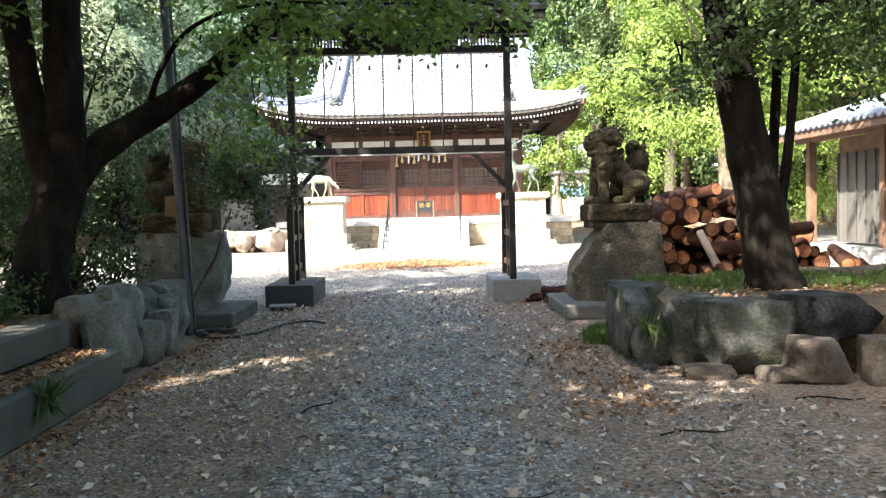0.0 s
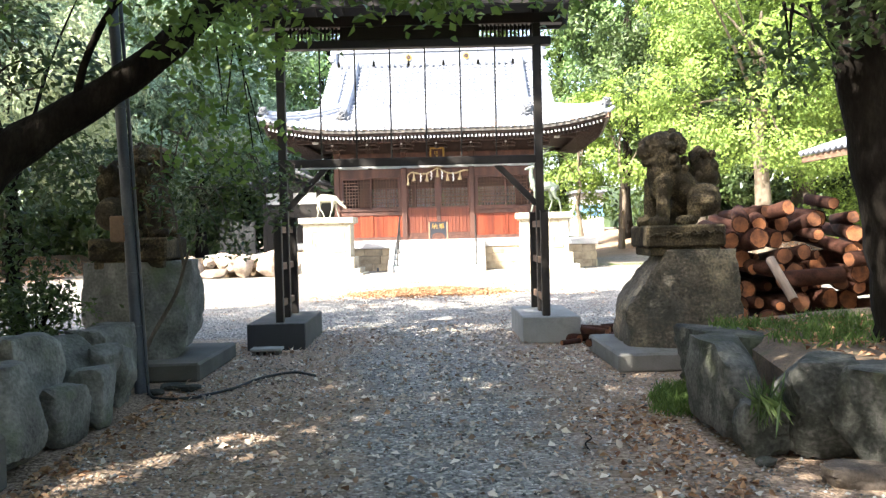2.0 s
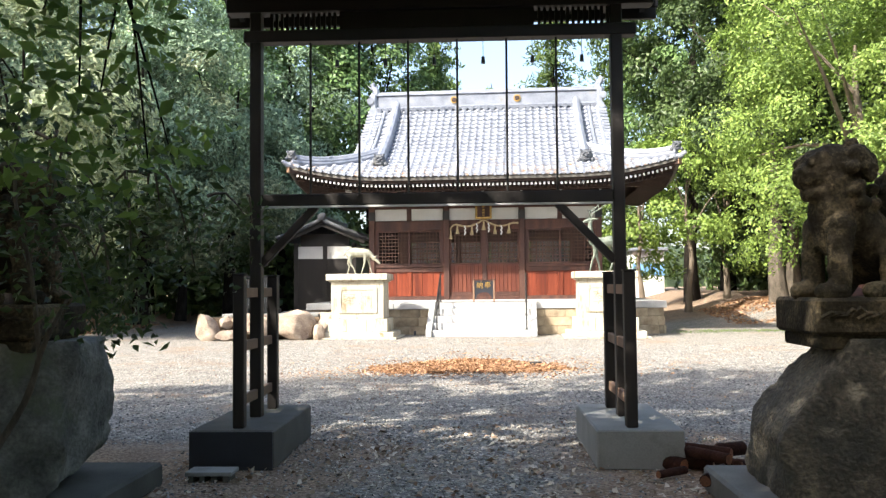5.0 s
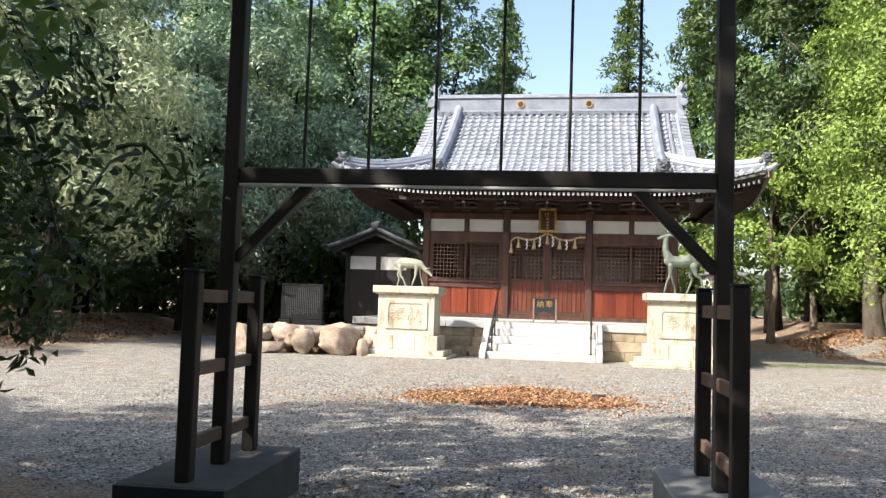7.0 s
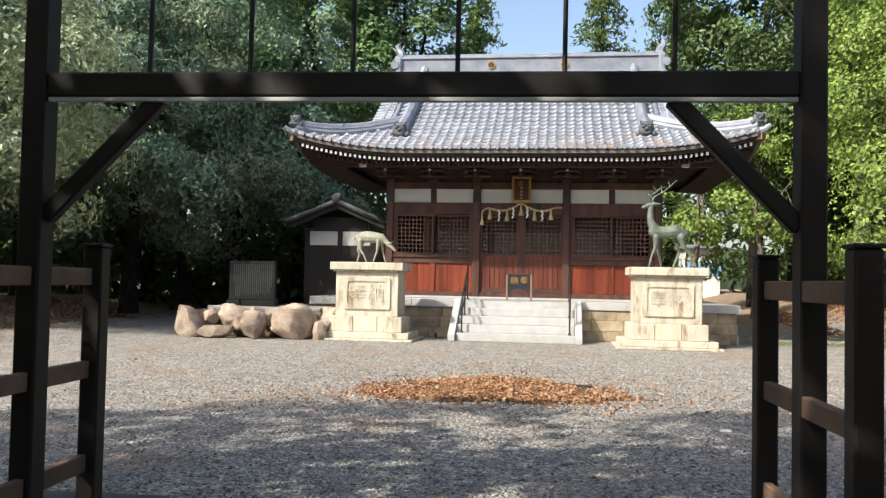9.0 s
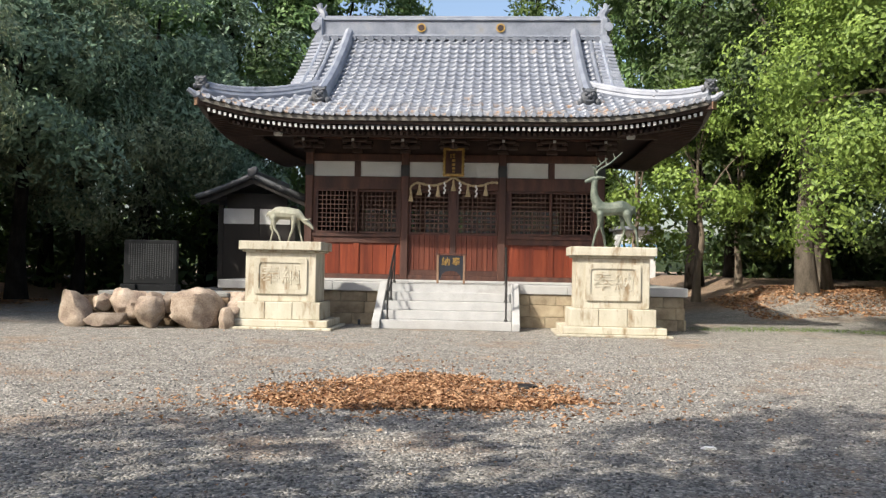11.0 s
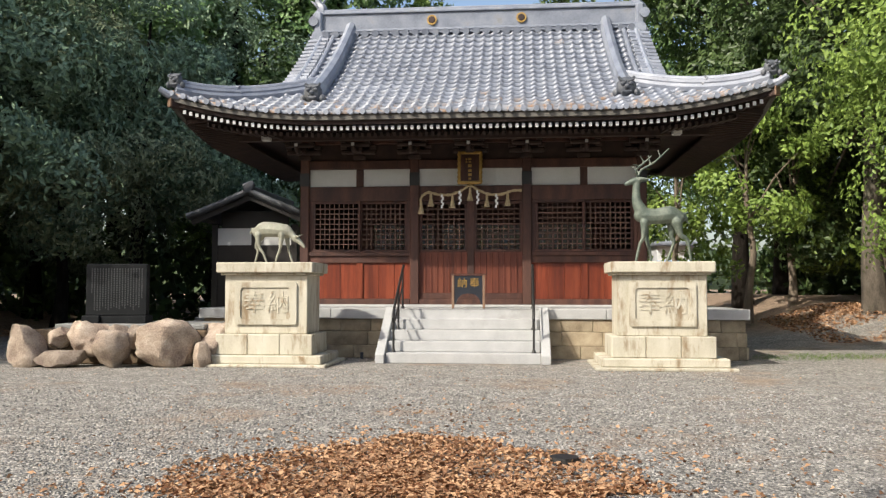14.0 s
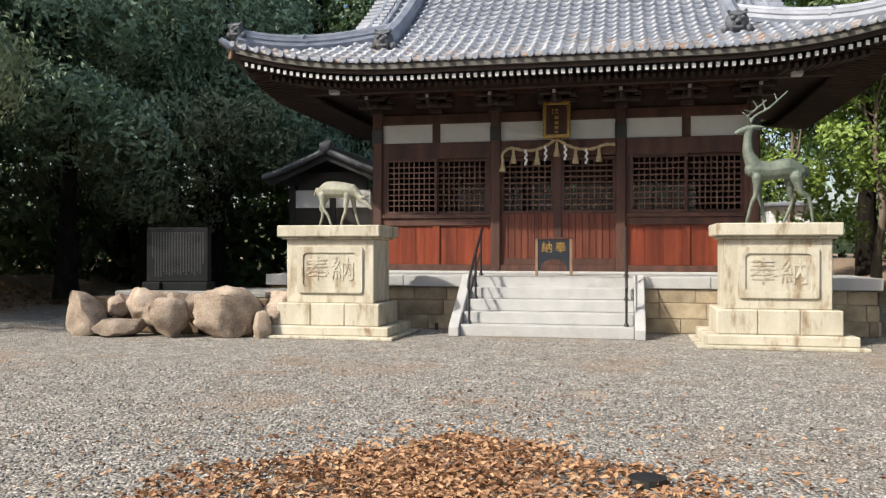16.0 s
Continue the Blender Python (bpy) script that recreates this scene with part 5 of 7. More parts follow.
# boulder row, stele and its terrace
terrace = thing("stone_terrace", HALL, "low terrace with a concrete slab behind tan boulders", "terrace")
part("fill", box(-7.5, -4.35, -3.2, -1.0, 0, 0.6, 0.03), SOIL, terrace)
part("slab", box(-7.1, -4.4, -3.15, -1.6, 0.604, 0.69, 0.015), CONCRETE, terrace)
BOULDERS = ((-7.32, -3.55, 0.38, 0.36, 0.34, 0), (-6.61, -3.72, 0.44, 0.26, 0.17, 0), (-6.38, -3.4, 0.43, 0.3, 0.3, 0.16), (-6.92, -3.3, 0.2, 0.22, 0.2, 0.3), (-5.79, -3.68, 0.34, 0.26, 0.31, 0),
            (-5.84, -3.35, 0.19, 0.2, 0.12, 0.5), (-5.48, -3.45, 0.2, 0.22, 0.22, 0.3), (-4.95, -3.5, 0.52, 0.42, 0.4, 0), (-4.3, -2.95, 0.34, 0.4, 0.38, 0), (-4.3, -3.5, 0.18, 0.18, 0.2, 0))
for k, (x, y, a, c, h, z) in enumerate(BOULDERS):
    o = part("boulder", rock(a * 1.02, c, h * 1.06, 20 + k, 4, 0.24, square=0.3, cuts=9), BOULDER, smooth=True)
    o.matrix_basis = HALL @ pose(x, y, z - 0.03, 0, 0, 25 * math.sin(k * 2.1))
    tagged(o, "rounded tan boulder in a low retaining row", "boulder", "boulders of the terrace")
stele = thing("inscribed_stele", HALL @ pose(-6.18, -2.7, 0.69, 0, 0, 4), "dark slate stele engraved with columns of pale writing", "monument")
part("slab", box(-0.55, 0.55, -0.07, 0.07, 0.14, 1.06, 0.012), STELE, stele)
for s in (-1, 1):
    part("foot", box(s * 0.42 - 0.16, s * 0.42 + 0.16, -0.17, 0.17, 0, 0.14, 0.015), STELE, stele)
part("base", box(-0.26, 0.26, -0.12, 0.12, 0, 0.136, 0.01), STELE, stele)
rs = random.Random(5)
INK = plain("pale engraved writing", (0.05, 0.052, 0.054), 0.8)
for c in range(19):
    x = 0.46 - c * 0.05
    z, end = 0.98, 0.22 + rs.random() * (0.1 if c not in (0, 18) else 0.4)
    b = None
    while z > end:
        h = 0.02 + rs.random() * 0.012
        b = box(x - 0.01, x + 0.01, -0.0735, -0.071, z - h, z, 0, b)
        z -= h + 0.014
    part("text_column", b, INK, stele)

# small store house at the back
shed = thing("store_house", pose(-5.6, 35.6, 0, 0, 0, -2.5), "small dark timber store house with a tiled gable roof", "outbuilding")
part("footing", box(-1.5, 1.5, -0.3, 3.3, 0, 0.55, 0.02), CONCRETE, shed)
part("front_wall", box(-1.15, 1.15, 0, 0.1, 0.55, 2.45), DARK_WOOD, shed)
part("gable_board", box(-0.9, 0.9, 0.0, 0.09, 2.9, 3.35), DARK_WOOD, shed)
part("wall_strip", box(-1.0, -0.08, 0.01, 0.08, 2.45, 2.9), PLASTER, shed, "white plaster panel")
part("wall_strip", box(0.08, 1.0, 0.01, 0.08, 2.45, 2.9), PLASTER, shed, "white plaster panel")
for x in (-1.08, 0, 1.08):
    part("post", box(x - 0.08, x + 0.08, -0.02, 0.12, 0.55, 3.0, 0.006), DARK_WOOD, shed)
for s in (-1, 1):
    part("side_wall", box(s * 1.1 - 0.05, s * 1.1 + 0.05, 0.12, 3.0, 0.55, 2.95), DARK_WOOD, shed)
    # Tree shade on this roof is put into its darker tile colour.
    b = grid_surface(lambda u, v: (s * u * 1.62, v, 3.78 - 0.8 * u + 0.14 * u * u + wave(v)), span(0, 1, 8), span(-0.5, 3.5, 96))
    sl = part("roof_slope", b, DARK_SHADED_TILE, shed, "grey tiled roof slope", True)
    sl.modifiers.new("thick", 'SOLIDIFY').thickness = 0.05
    part("verge_roll", tube([(s * u * 1.66, -0.52, 3.86 - 0.8 * u + 0.14 * u * u) for u in span(0, 1, 8)], 0.075, 8), DARK_SHADED_TILE, shed, smooth=True)
    part("barge_board", beam((0, -0.42, 3.68), (s * 1.55, -0.42, 3.02), 0.04, 0.14), DARK_WOOD, shed)
    part("roll", tube([(s * u * 1.6, -0.25, 3.87 - 0.8 * u + 0.14 * u * u) for u in span(0, 1, 8)], 0.06, 8), DARK_SHADED_TILE, shed, smooth=True)
part("ridge", box(-0.12, 0.12, -0.5, 3.5, 3.76, 3.98, 0.03), DARK_SHADED_TILE, shed)
part("ridge_end_tile", rock(0.17, 0.08, 0.17, 71, 2, 0.2), DARK_SHADED_TILE, shed, smooth=True, at=Matrix.Translation((0, -0.55, 3.76)))

# ---- trees ----
def trunk_mesh(rng, height, r0, crown, lean=0.3, limbs=7, r_top=0.35):
    """A tapered trunk with limbs that reach into the crown."""
    pts, radii = [], []
    dx, dy = rng.normal(size=2) * lean
    for k in range(7):
        t = k / 6
        pts.append((dx * t * t + rng.normal() * 0.06 * (k > 0), dy * t * t + rng.normal() * 0.06 * (k > 0), height * t))
        radii.append(r0 * (1.35 if k == 0 else 1) * (1 - (1 - r_top * 0.4) * t))
    b = tube(smooth_path(pts, 3), [np.interp(i / 18, [k / 6 for k in range(7)], radii) for i in range(19)], 9)
    C = crown[rng.choice(len(crown), limbs, replace=False)]
    for c in C:
        t = rng.uniform(0.45, 0.9)
        p = Vector((np.interp(t, np.linspace(0, 1, 7), [q[0] for q in pts]), np.interp(t, np.linspace(0, 1, 7), [q[1] for q in pts]), height * t))
        e = Vector(c)
        mid = p.lerp(e, 0.5) + Vector((0, 0, 0.25))
        r = r0 * (1 - t * 0.7) * 0.45
        b = tube(smooth_path([p, mid, e], 3), [r * (1 - 0.85 * i / 6) for i in range(7)], 6, b)
    return b


def make_tree(name, at, seed, height, radii, base, leafmat, leaf, clusters, per, size, r0=0.2, bark=None, label="", flat=0.0, droop=0.2, lobes=0.35, hollow=0.45, squash=0.5, low=-1.0, lean=0.3):
    rng = np.random.default_rng(seed)
    P, C, face = crown_boughs(rng, clusters, radii, per, size, hollow, lobes, squash, seed * 1.37, low)
    centre = np.array([0, 0, base + radii[2]])
    P, C = P + centre, C + centre
    t = thing(name, at, label, "tree")
    part("trunk", trunk_mesh(rng, min(height * 0.8, base + radii[2] * 1.5), r0, C, lean), bark or BARK, t, smooth=True)
    part("crown", leaves("crown", P, leaf[0], leaf[1], rng, droop, 0.0, facing=face), leafmat, t)
    return t


def conifer(name, at, seed, height, radius, base, n=9000, label="", leaf=(0.34, 0.09), material=None):
    """A tall cedar: whorls of drooping sprays round a straight trunk."""
    rng = np.random.default_rng(seed)
    t = thing(name, at, label, "tree")
    b = tube([(0, 0, 0), (0, 0, height * 0.5), (0, 0, height)], [0.34, 0.2, 0.03], 9)
    sprays = []
    k = 0
    for z in np.arange(base, height - 0.3, 0.42):
        f = (z - base) / (height - base)
        r = radius * (1 - f) ** 0.75 * (0.35 + 0.65 * min(1, f * 5 + 0.35))
        for j in range(max(4, int(9 * (1 - f)) + 3)):
            a = rng.uniform(0, 6.283)
            L = r * rng.uniform(0.6, 1.15)
            sprays.append((z + rng.normal() * 0.15, a, L))
    per = max(8, n // len(sprays))
    out = []
    for z, a, L in sprays:
        u = rng.random(per) ** 0.7
        q = np.empty((per, 3))
        q[:, 0] = np.cos(a) * L * u
        q[:, 1] = np.sin(a) * L * u
        q[:, 2] = z + L * 0.25 * u - L * 0.55 * u * u
        q += rng.normal(size=(per, 3)) * (0.14 + 0.14 * L / radius) * np.array([1, 1, 0.7])
        out.append(q)
        if k % 5 == 0:
            b = tube([(0, 0, z), (math.cos(a) * L * 0.8, math.sin(a) * L * 0.8, z - L * 0.15)], [0.045, 0.012], 4, b)
        k += 1
    part("trunk", b, BARK, t, smooth=True)
    part("crown", leaves("crown", np.concatenate(out), leaf[0], leaf[1], rng, 0.5), material or NEEDLE, t)
    return t


rt = np.random.default_rng(21)
# woods behind the hall
back = make_tree("tall_tree", (-9.5, 46, 0), 14, 19, (4.4, 4.2, 8.2), 2.2, LEAF_MID, (0.28, 0.15), 640, 42, 0.5, 0.36, label="tall leafy tree behind the shrine hall", flat=0.45, squash=0.35, lobes=0.45, low=-0.95)
for x, y, sc in ((-5.6, 48.5, 0.98), (-14.5, 47, 1.05), (-19.5, 45, 1.0), (12.2, 47, 1.05), (18, 49, 1.1), (24, 47, 1.0), (-24.5, 42, 0.95)):
    copy_thing(back, pose(x, y, 0, 0, 0, rt.uniform(0, 360)) @ Matrix.Scale(sc, 4))
for k, (x, y, h, r) in enumerate(((-2.6, 60, 21.5, 3.9), (5.0, 61, 22.5, 4.6), (8.6, 57, 22, 3.6), (1.2, 82, 20, 4.5), (-12, 52, 22, 3.6), (15.5, 52, 22, 3.6))):
    conifer("cedar_tree", (x, y, 0), 100 + k, h, r, 2.5, 12000, "tall light green cedar behind the shrine hall", (0.42, 0.13))
# left woods
first = make_tree("evergreen_tree", (-11.6, 33.5, 0.2), 5, 11, (3.3, 3.2, 4.5), 2.4, LEAF_LEFT, (0.21, 0.085), 560, 46, 0.4, 0.24, label="dark evergreen tree with dense hanging foliage", flat=0.35, droop=0.5, low=-0.9, squash=0.4, lobes=0.45)
second = make_tree("evergreen_tree", (-12.6, 27.2, 0.2), 8, 10, (3.1, 3.0, 4.0), 2.3, LEAF_GREY, (0.21, 0.075), 540, 46, 0.4, 0.2, label="grey green evergreen tree with drooping sprays", flat=0.3, droop=0.6, low=-0.95, squash=0.4, lobes=0.45)
third = make_tree("evergreen_tree", (-28, 17, 0.2), 9, 11, (3.3, 3.2, 4.4), 2.0, LEAF_LEFT, (0.36, 0.16), 220, 40, 0.45, 0.24, label="dark evergreen tree deep in the woods", flat=0.35, droop=0.5, low=-0.95, squash=0.4, lobes=0.45)
# The last six stand out of view, added to shade the woodland floor.
SPOTS = ((-10.0, 38.5, 1.05, 0), (-15.5, 31, 1.1, 0), (-17, 36.5, 1.15, 2), (-19.5, 30, 1.1, 2), (-14, 40, 1.1, 0), (-9, 43, 1.0, 0), (-24, 36, 1.2, 2), (-23.0, 20.5, 0.9, 2), (-11.2, 36.2, 0.9, 1), (-29, 26, 1.1, 2), (-17.5, 24.5, 0.6, 0), (-21.5, 26.5, 1.1, 2), (-16.8, 20.0, 0.6, 1), (-20.5, 15.5, 0.75, 2), (-26, 31, 1.2, 2), (-25.5, 22, 1.2, 2))
for x, y, sc, kind in SPOTS:
    copy_thing((first, second, third)[kind], pose(x, y, 0.2, 0, 0, rt.uniform(0, 360)) @ Matrix.Scale(sc, 4))
# right side trees
make_tree("maple_tree", (10.4, 28.3, 0), 31, 10, (4.2, 3.8, 4.6), 1.5, LEAF_LIGHT, (0.125, 0.07), 1150, 50, 0.36, 0.32, PALE_BARK, "yellow green maple in sunlight beside the forecourt", flat=0.6, low=-0.85, squash=0.3, lobes=0.5)
yel = make_tree("maple_tree", (15.5, 29.5, 0.4), 32, 10, (4.2, 3.8, 4.6), 1.5, LEAF_LIGHT, (0.19, 0.11), 420, 50, 0.36, 0.32, PALE_BARK, "yellow green maple in sunlight beside the forecourt", flat=0.6, low=-0.85, squash=0.3, lobes=0.5)
tr1 = make_tree("camphor_tree", (11.2, 37.0, 0.55), 33, 14, (3.3, 3.6, 6.2), 1.9, LEAF_DEEP, (0.22, 0.125), 560, 46, 0.46, 0.3, MID_BARK, "broad green camphor tree with a thick pale trunk", flat=0.5, low=-0.85, squash=0.35, lobes=0.45)
for x, y, sc, src in ((12.4, 38.6, 0.95, tr1), (15.5, 36.5, 1.0, tr1), (19, 36, 1.0, tr1), (17.5, 42, 1.15, tr1), (24, 40, 1.3, third), (18.5, 24.5, 1.05, yel), (24, 31, 1.3, third), (23, 20, 1.25, third), (16.4, 33.2, 0.8, yel)):
    copy_thing(src, pose(x, y, 0.4, 0, 0, rt.uniform(0, 360)) @ Matrix.Scale(sc, 4))
make_tree("evergreen_tree", (9.6, 43.5, 0.3), 37, 18, (3.0, 3.0, 6.6), 5.0, LEAF_DARK, (0.28, 0.14), 520, 44, 0.46, 0.32, label="tall dark evergreen behind the hall eaves", flat=0.35, droop=0.4, squash=0.4, lobes=0.4)
# slender trunks with light crowns beside the podium
slim = make_tree("slender_tree", (8.2, 38.5, 0.3), 35, 8, (1.7, 1.6, 2.6), 2.2, LEAF_LIGHT, (0.2, 0.11), 110, 40, 0.32, 0.13, PALE_BARK, "slender tree with a bare pale trunk", flat=0.5, squash=0.35, lean=0.5)
copy_thing(slim, pose(10.4, 41.0, 0.4, 0, 0, 140) @ Matrix.Scale(1.1, 4))
copy_thing(slim, pose(7.2, 42.5, 0.3, 0, 0, 250) @ Matrix.Scale(1.0, 4))

# pale house-shaped block standing for the bright open distance beyond the trees
gap_block = thing("pale_house", (9.7, 54, 0), "pale block standing for bright open distance in a tree gap", "house")
part("wall", box(-0.9, 0.9, 0, 5, 0, 3.3, 0.02), GAP_WHITE, gap_block)
part("wall_band", box(-0.92, 0.92, -0.03, 0, 1.9, 2.6), GAP_BLUE, gap_block, "pale blue band")
part("roof", box(-1.1, 1.1, -0.4, 5.4, 3.3, 3.5, 0.05), TILE, gap_block)

# ---- approach: beds, walls, guardian statues, pole ----
def bed(name, outline, z, label, seed):
    b = bmesh.new()
    n = 26
    xs = [p[0] for p in outline]
    ys = [p[1] for p in outline]
    top = []
    base = [b.verts.new((x, y, 0)) for x, y in outline]
    rim = [b.verts.new((x, y, z - 0.06)) for x, y in outline]
    cx, cy = sum(xs) / len(xs), sum(ys) / len(ys)
    prev = rim
    for k in range(1, n):
        f = 1 - k / n
        ring = []
        for x, y in outline:
            px, py = cx + (x - cx) * f, cy + (y - cy) * f
            ring.append(b.verts.new((px, py, z + 0.05 * noise.noise(Vector((px * 1.3, py * 1.3, seed))) + 0.02 * noise.noise(Vector((px * 5, py * 5, seed))))))
        for i in range(len(outline)):
            j = (i + 1) % len(outline)
            b.faces.new((prev[i], prev[j], ring[j], ring[i]))
        prev = ring
    b.faces.new(prev)
    for i in range(len(outline)):
        j = (i + 1) % len(outline)
        b.faces.new((base[i], base[j], rim[j], rim[i]))
    bmesh.ops.recalc_face_normals(b, faces=b.faces[:])
    return tagged(part(name, b, SOIL, smooth=True), label, "planting bed")


def dense(outline, step=0.5):
    out = []
    for (x0, y0), (x1, y1) in zip(outline, outline[1:] + outline[:1]):
        n = max(1, int(math.hypot(x1 - x0, y1 - y0) / step))
        out += [(x0 + (x1 - x0) * k / n, y0 + (y1 - y0) * k / n) for k in range(n)]
    return out


bed("planting_bed", dense([(-2.72, -3), (-2.72, 6.3), (-2.62, 8.9), (-3.2, 9.2), (-8, 9.2), (-8, -3)]), 0.5, "raised bed of dark soil and fallen leaves behind a kerb", 3)
bed("planting_bed", dense([(2.0, 6.75), (2.5, 6.35), (3.6, 6.0), (7.5, 5.6), (7.5, 10.2), (3.5, 9.6), (2.4, 9.0)]), 0.5, "raised bed of dry soil and leaves held by rocks", 7)
kerb = thing("concrete_kerb", (0, 0, 0), "two-tier dirty concrete kerb with fallen leaves", "kerb")
part("lower_tier", box(-2.7, -2.3, -3, 6.42, 0, 0.3, 0.02), OLD_CONCRETE, kerb)
part("upper_tier", box(-2.98, -2.68, -3, 6.4, 0.304, 0.53, 0.02), OLD_CONCRETE, kerb)

LEFT_ROCKS = ((-2.47, 6.72, 0.21, 0.3, 0.32, 0), (-2.78, 6.9, 0.2, 0.3, 0.3, 0.05), (-2.72, 7.45, 0.2, 0.3, 0.33, 0), (-2.42, 7.35, 0.13, 0.2, 0.2, 0), (-2.7, 8.05, 0.2, 0.3, 0.33, 0), (-2.43, 7.85, 0.14, 0.22, 0.22, 0),
              (-2.47, 8.2, 0.1, 0.14, 0.12, 0.3), (-2.66, 8.62, 0.2, 0.26, 0.33, 0), (-2.5, 8.5, 0.14, 0.2, 0.24, 0), (-2.72, 9.0, 0.22, 0.2, 0.32, 0), (-3.1, 9.12, 0.24, 0.2, 0.25, 0), (-3.6, 9.15, 0.3, 0.22, 0.22, 0))
RIGHT_ROCKS = ((1.83, 7.25, 0.17, 0.4, 0.3, 0), (2.16, 8.25, 0.2, 0.5, 0.28, 0), (1.83, 6.72, 0.14, 0.16, 0.17, 0), (2.12, 6.62, 0.2, 0.25, 0.29, 0.02), (2.42, 6.3, 0.36, 0.26, 0.31, 0), (2.98, 6.2, 0.36, 0.26, 0.2, 0.27),
               (2.82, 5.92, 0.22, 0.2, 0.19, 0), (3.3, 5.85, 0.26, 0.22, 0.19, 0), (3.62, 5.95, 0.25, 0.25, 0.3, 0), (4.15, 5.7, 0.4, 0.28, 0.28, 0), (4.9, 5.6, 0.4, 0.28, 0.3, 0), (5.7, 5.5, 0.42, 0.3, 0.28, 0), (6.6, 5.45, 0.5, 0.3, 0.3, 0), (2.1, 6.12, 0.2, 0.12, 0.06, 0), (2.55, 5.92, 0.16, 0.1, 0.07, 0))
for group, rows, seed in (("rocks of the left bed", LEFT_ROCKS, 40), ("rocks of the right bed", RIGHT_ROCKS, 60)):
    for k, (x, y, a, c, h, z) in enumerate(rows):
        o = part("wall_rock", rock(a * (1.04 if seed < 50 else 1.12), c * (1.06 if seed < 50 else 1.12), h * 1.12, seed + k, 4, 0.13, 0.16 if seed < 50 else 0.26, 0.5 if seed < 50 else 0.66, 5 if seed < 50 else 4, 0.024), PALE_ROCK if seed < 50 else GREY_ROCK if z < 0.2 else BLACK_ROCK, smooth=True)
        if seed == 60 and k in (6, 7, 13, 14):
            o.data.materials[0] = BROWN_ROCK
        o.matrix_basis = pose(x, y, z - 0.02, 0, 0, 10 * math.sin(k * 1.7))
        tagged(o, "black weathered rock topping a raised bed" if o.data.materials[0] == BLACK_ROCK else "brown rock at the foot of a raised bed" if o.data.materials[0] == BROWN_ROCK else "light grey mossy rock edging a raised bed" if seed < 50 else "mossy grey rock edging a raised bed", "rock", group)


def guardian(sx, at, label_extra):
    """Seated guardian lion; sx = 1 looks towards -x."""
    b = blobs([
        ([(-0.15, 0, 0.62), (0.0, 0, 0.52), (0.14, 0, 0.4), (0.26, 0, 0.3)], [0.2, 0.19, 0.19, 0.2]),
        ([(-0.2, 0, 0.45), (-0.19, 0, 0.6), (-0.17, 0, 0.74), (-0.2, 0, 0.86)], [0.15, 0.19, 0.2, 0.19]),
        ([(-0.2, 0, 0.96), (-0.3, 0, 0.95)], [0.185, 0.16]),
        ([(-0.3, 0, 0.92), (-0.42, 0, 0.89)], [0.13, 0.1]), ([(-0.3, 0, 0.79), (-0.4, 0, 0.77)], [0.09, 0.065]),
        ([(-0.44, 0, 0.93), (-0.47, 0, 0.91)], [0.05, 0.045])]
        + [p for a in (-1, 1) for p in (
            ([(-0.24, a * 0.13, 0.52), (-0.27, a * 0.15, 0.3), (-0.27, a * 0.15, 0.1)], [0.11, 0.085, 0.08]),
            ([(-0.28, a * 0.15, 0.06), (-0.4, a * 0.15, 0.05)], [0.085, 0.065]),
            ([(0.26, a * 0.18, 0.3), (0.2, a * 0.22, 0.26)], [0.21, 0.17]),
            ([(0.1, a * 0.23, 0.2), (0.06, a * 0.24, 0.07), (-0.1, a * 0.25, 0.05)], [0.09, 0.075, 0.065]),
            ([(-0.34, a * 0.1, 1.03), (-0.42, a * 0.08, 0.99)], [0.055, 0.045]),
            ([(-0.12, a * 0.17, 1.04), (-0.03, a * 0.2, 0.94)], [0.07, 0.045]))]
        + [([(0.36, 0, 0.34), (0.4, 0, 0.55), (0.36, 0, 0.74), (0.3, 0, 0.9)], [0.1, 0.15, 0.16, 0.07])])
    rr = random.Random(6)
    # curls of mane and tail
    for k in range(46):
        a, h = rr.uniform(-1.9, 1.9), rr.uniform(0.58, 1.12)
        w = 0.22 - 0.12 * max(0.0, h - 0.98) / 0.14
        b = merge(b, ellipsoid((-0.12 + w * math.cos(a) * 0.9, w * math.sin(a), h), (0.055, 0.055, 0.05), 8))
    for k in range(18):
        a, h = rr.uniform(0, 6.28), rr.uniform(0.45, 0.88)
        b = merge(b, ellipsoid((0.37 + 0.14 * math.cos(a), 0.14 * math.sin(a), h), (0.05, 0.05, 0.06), 8))
    if sx < 0:
        b.transform(Matrix.Diagonal((-1, 1, 1, 1)))
        bmesh.ops.reverse_faces(b, faces=b.faces[:])
    return fused("guardian_lion", b, 0.013, STATUE_ROCK, at, "seated stone guardian lion, " + label_extra, "statue", 1, 0.022, 0.07)


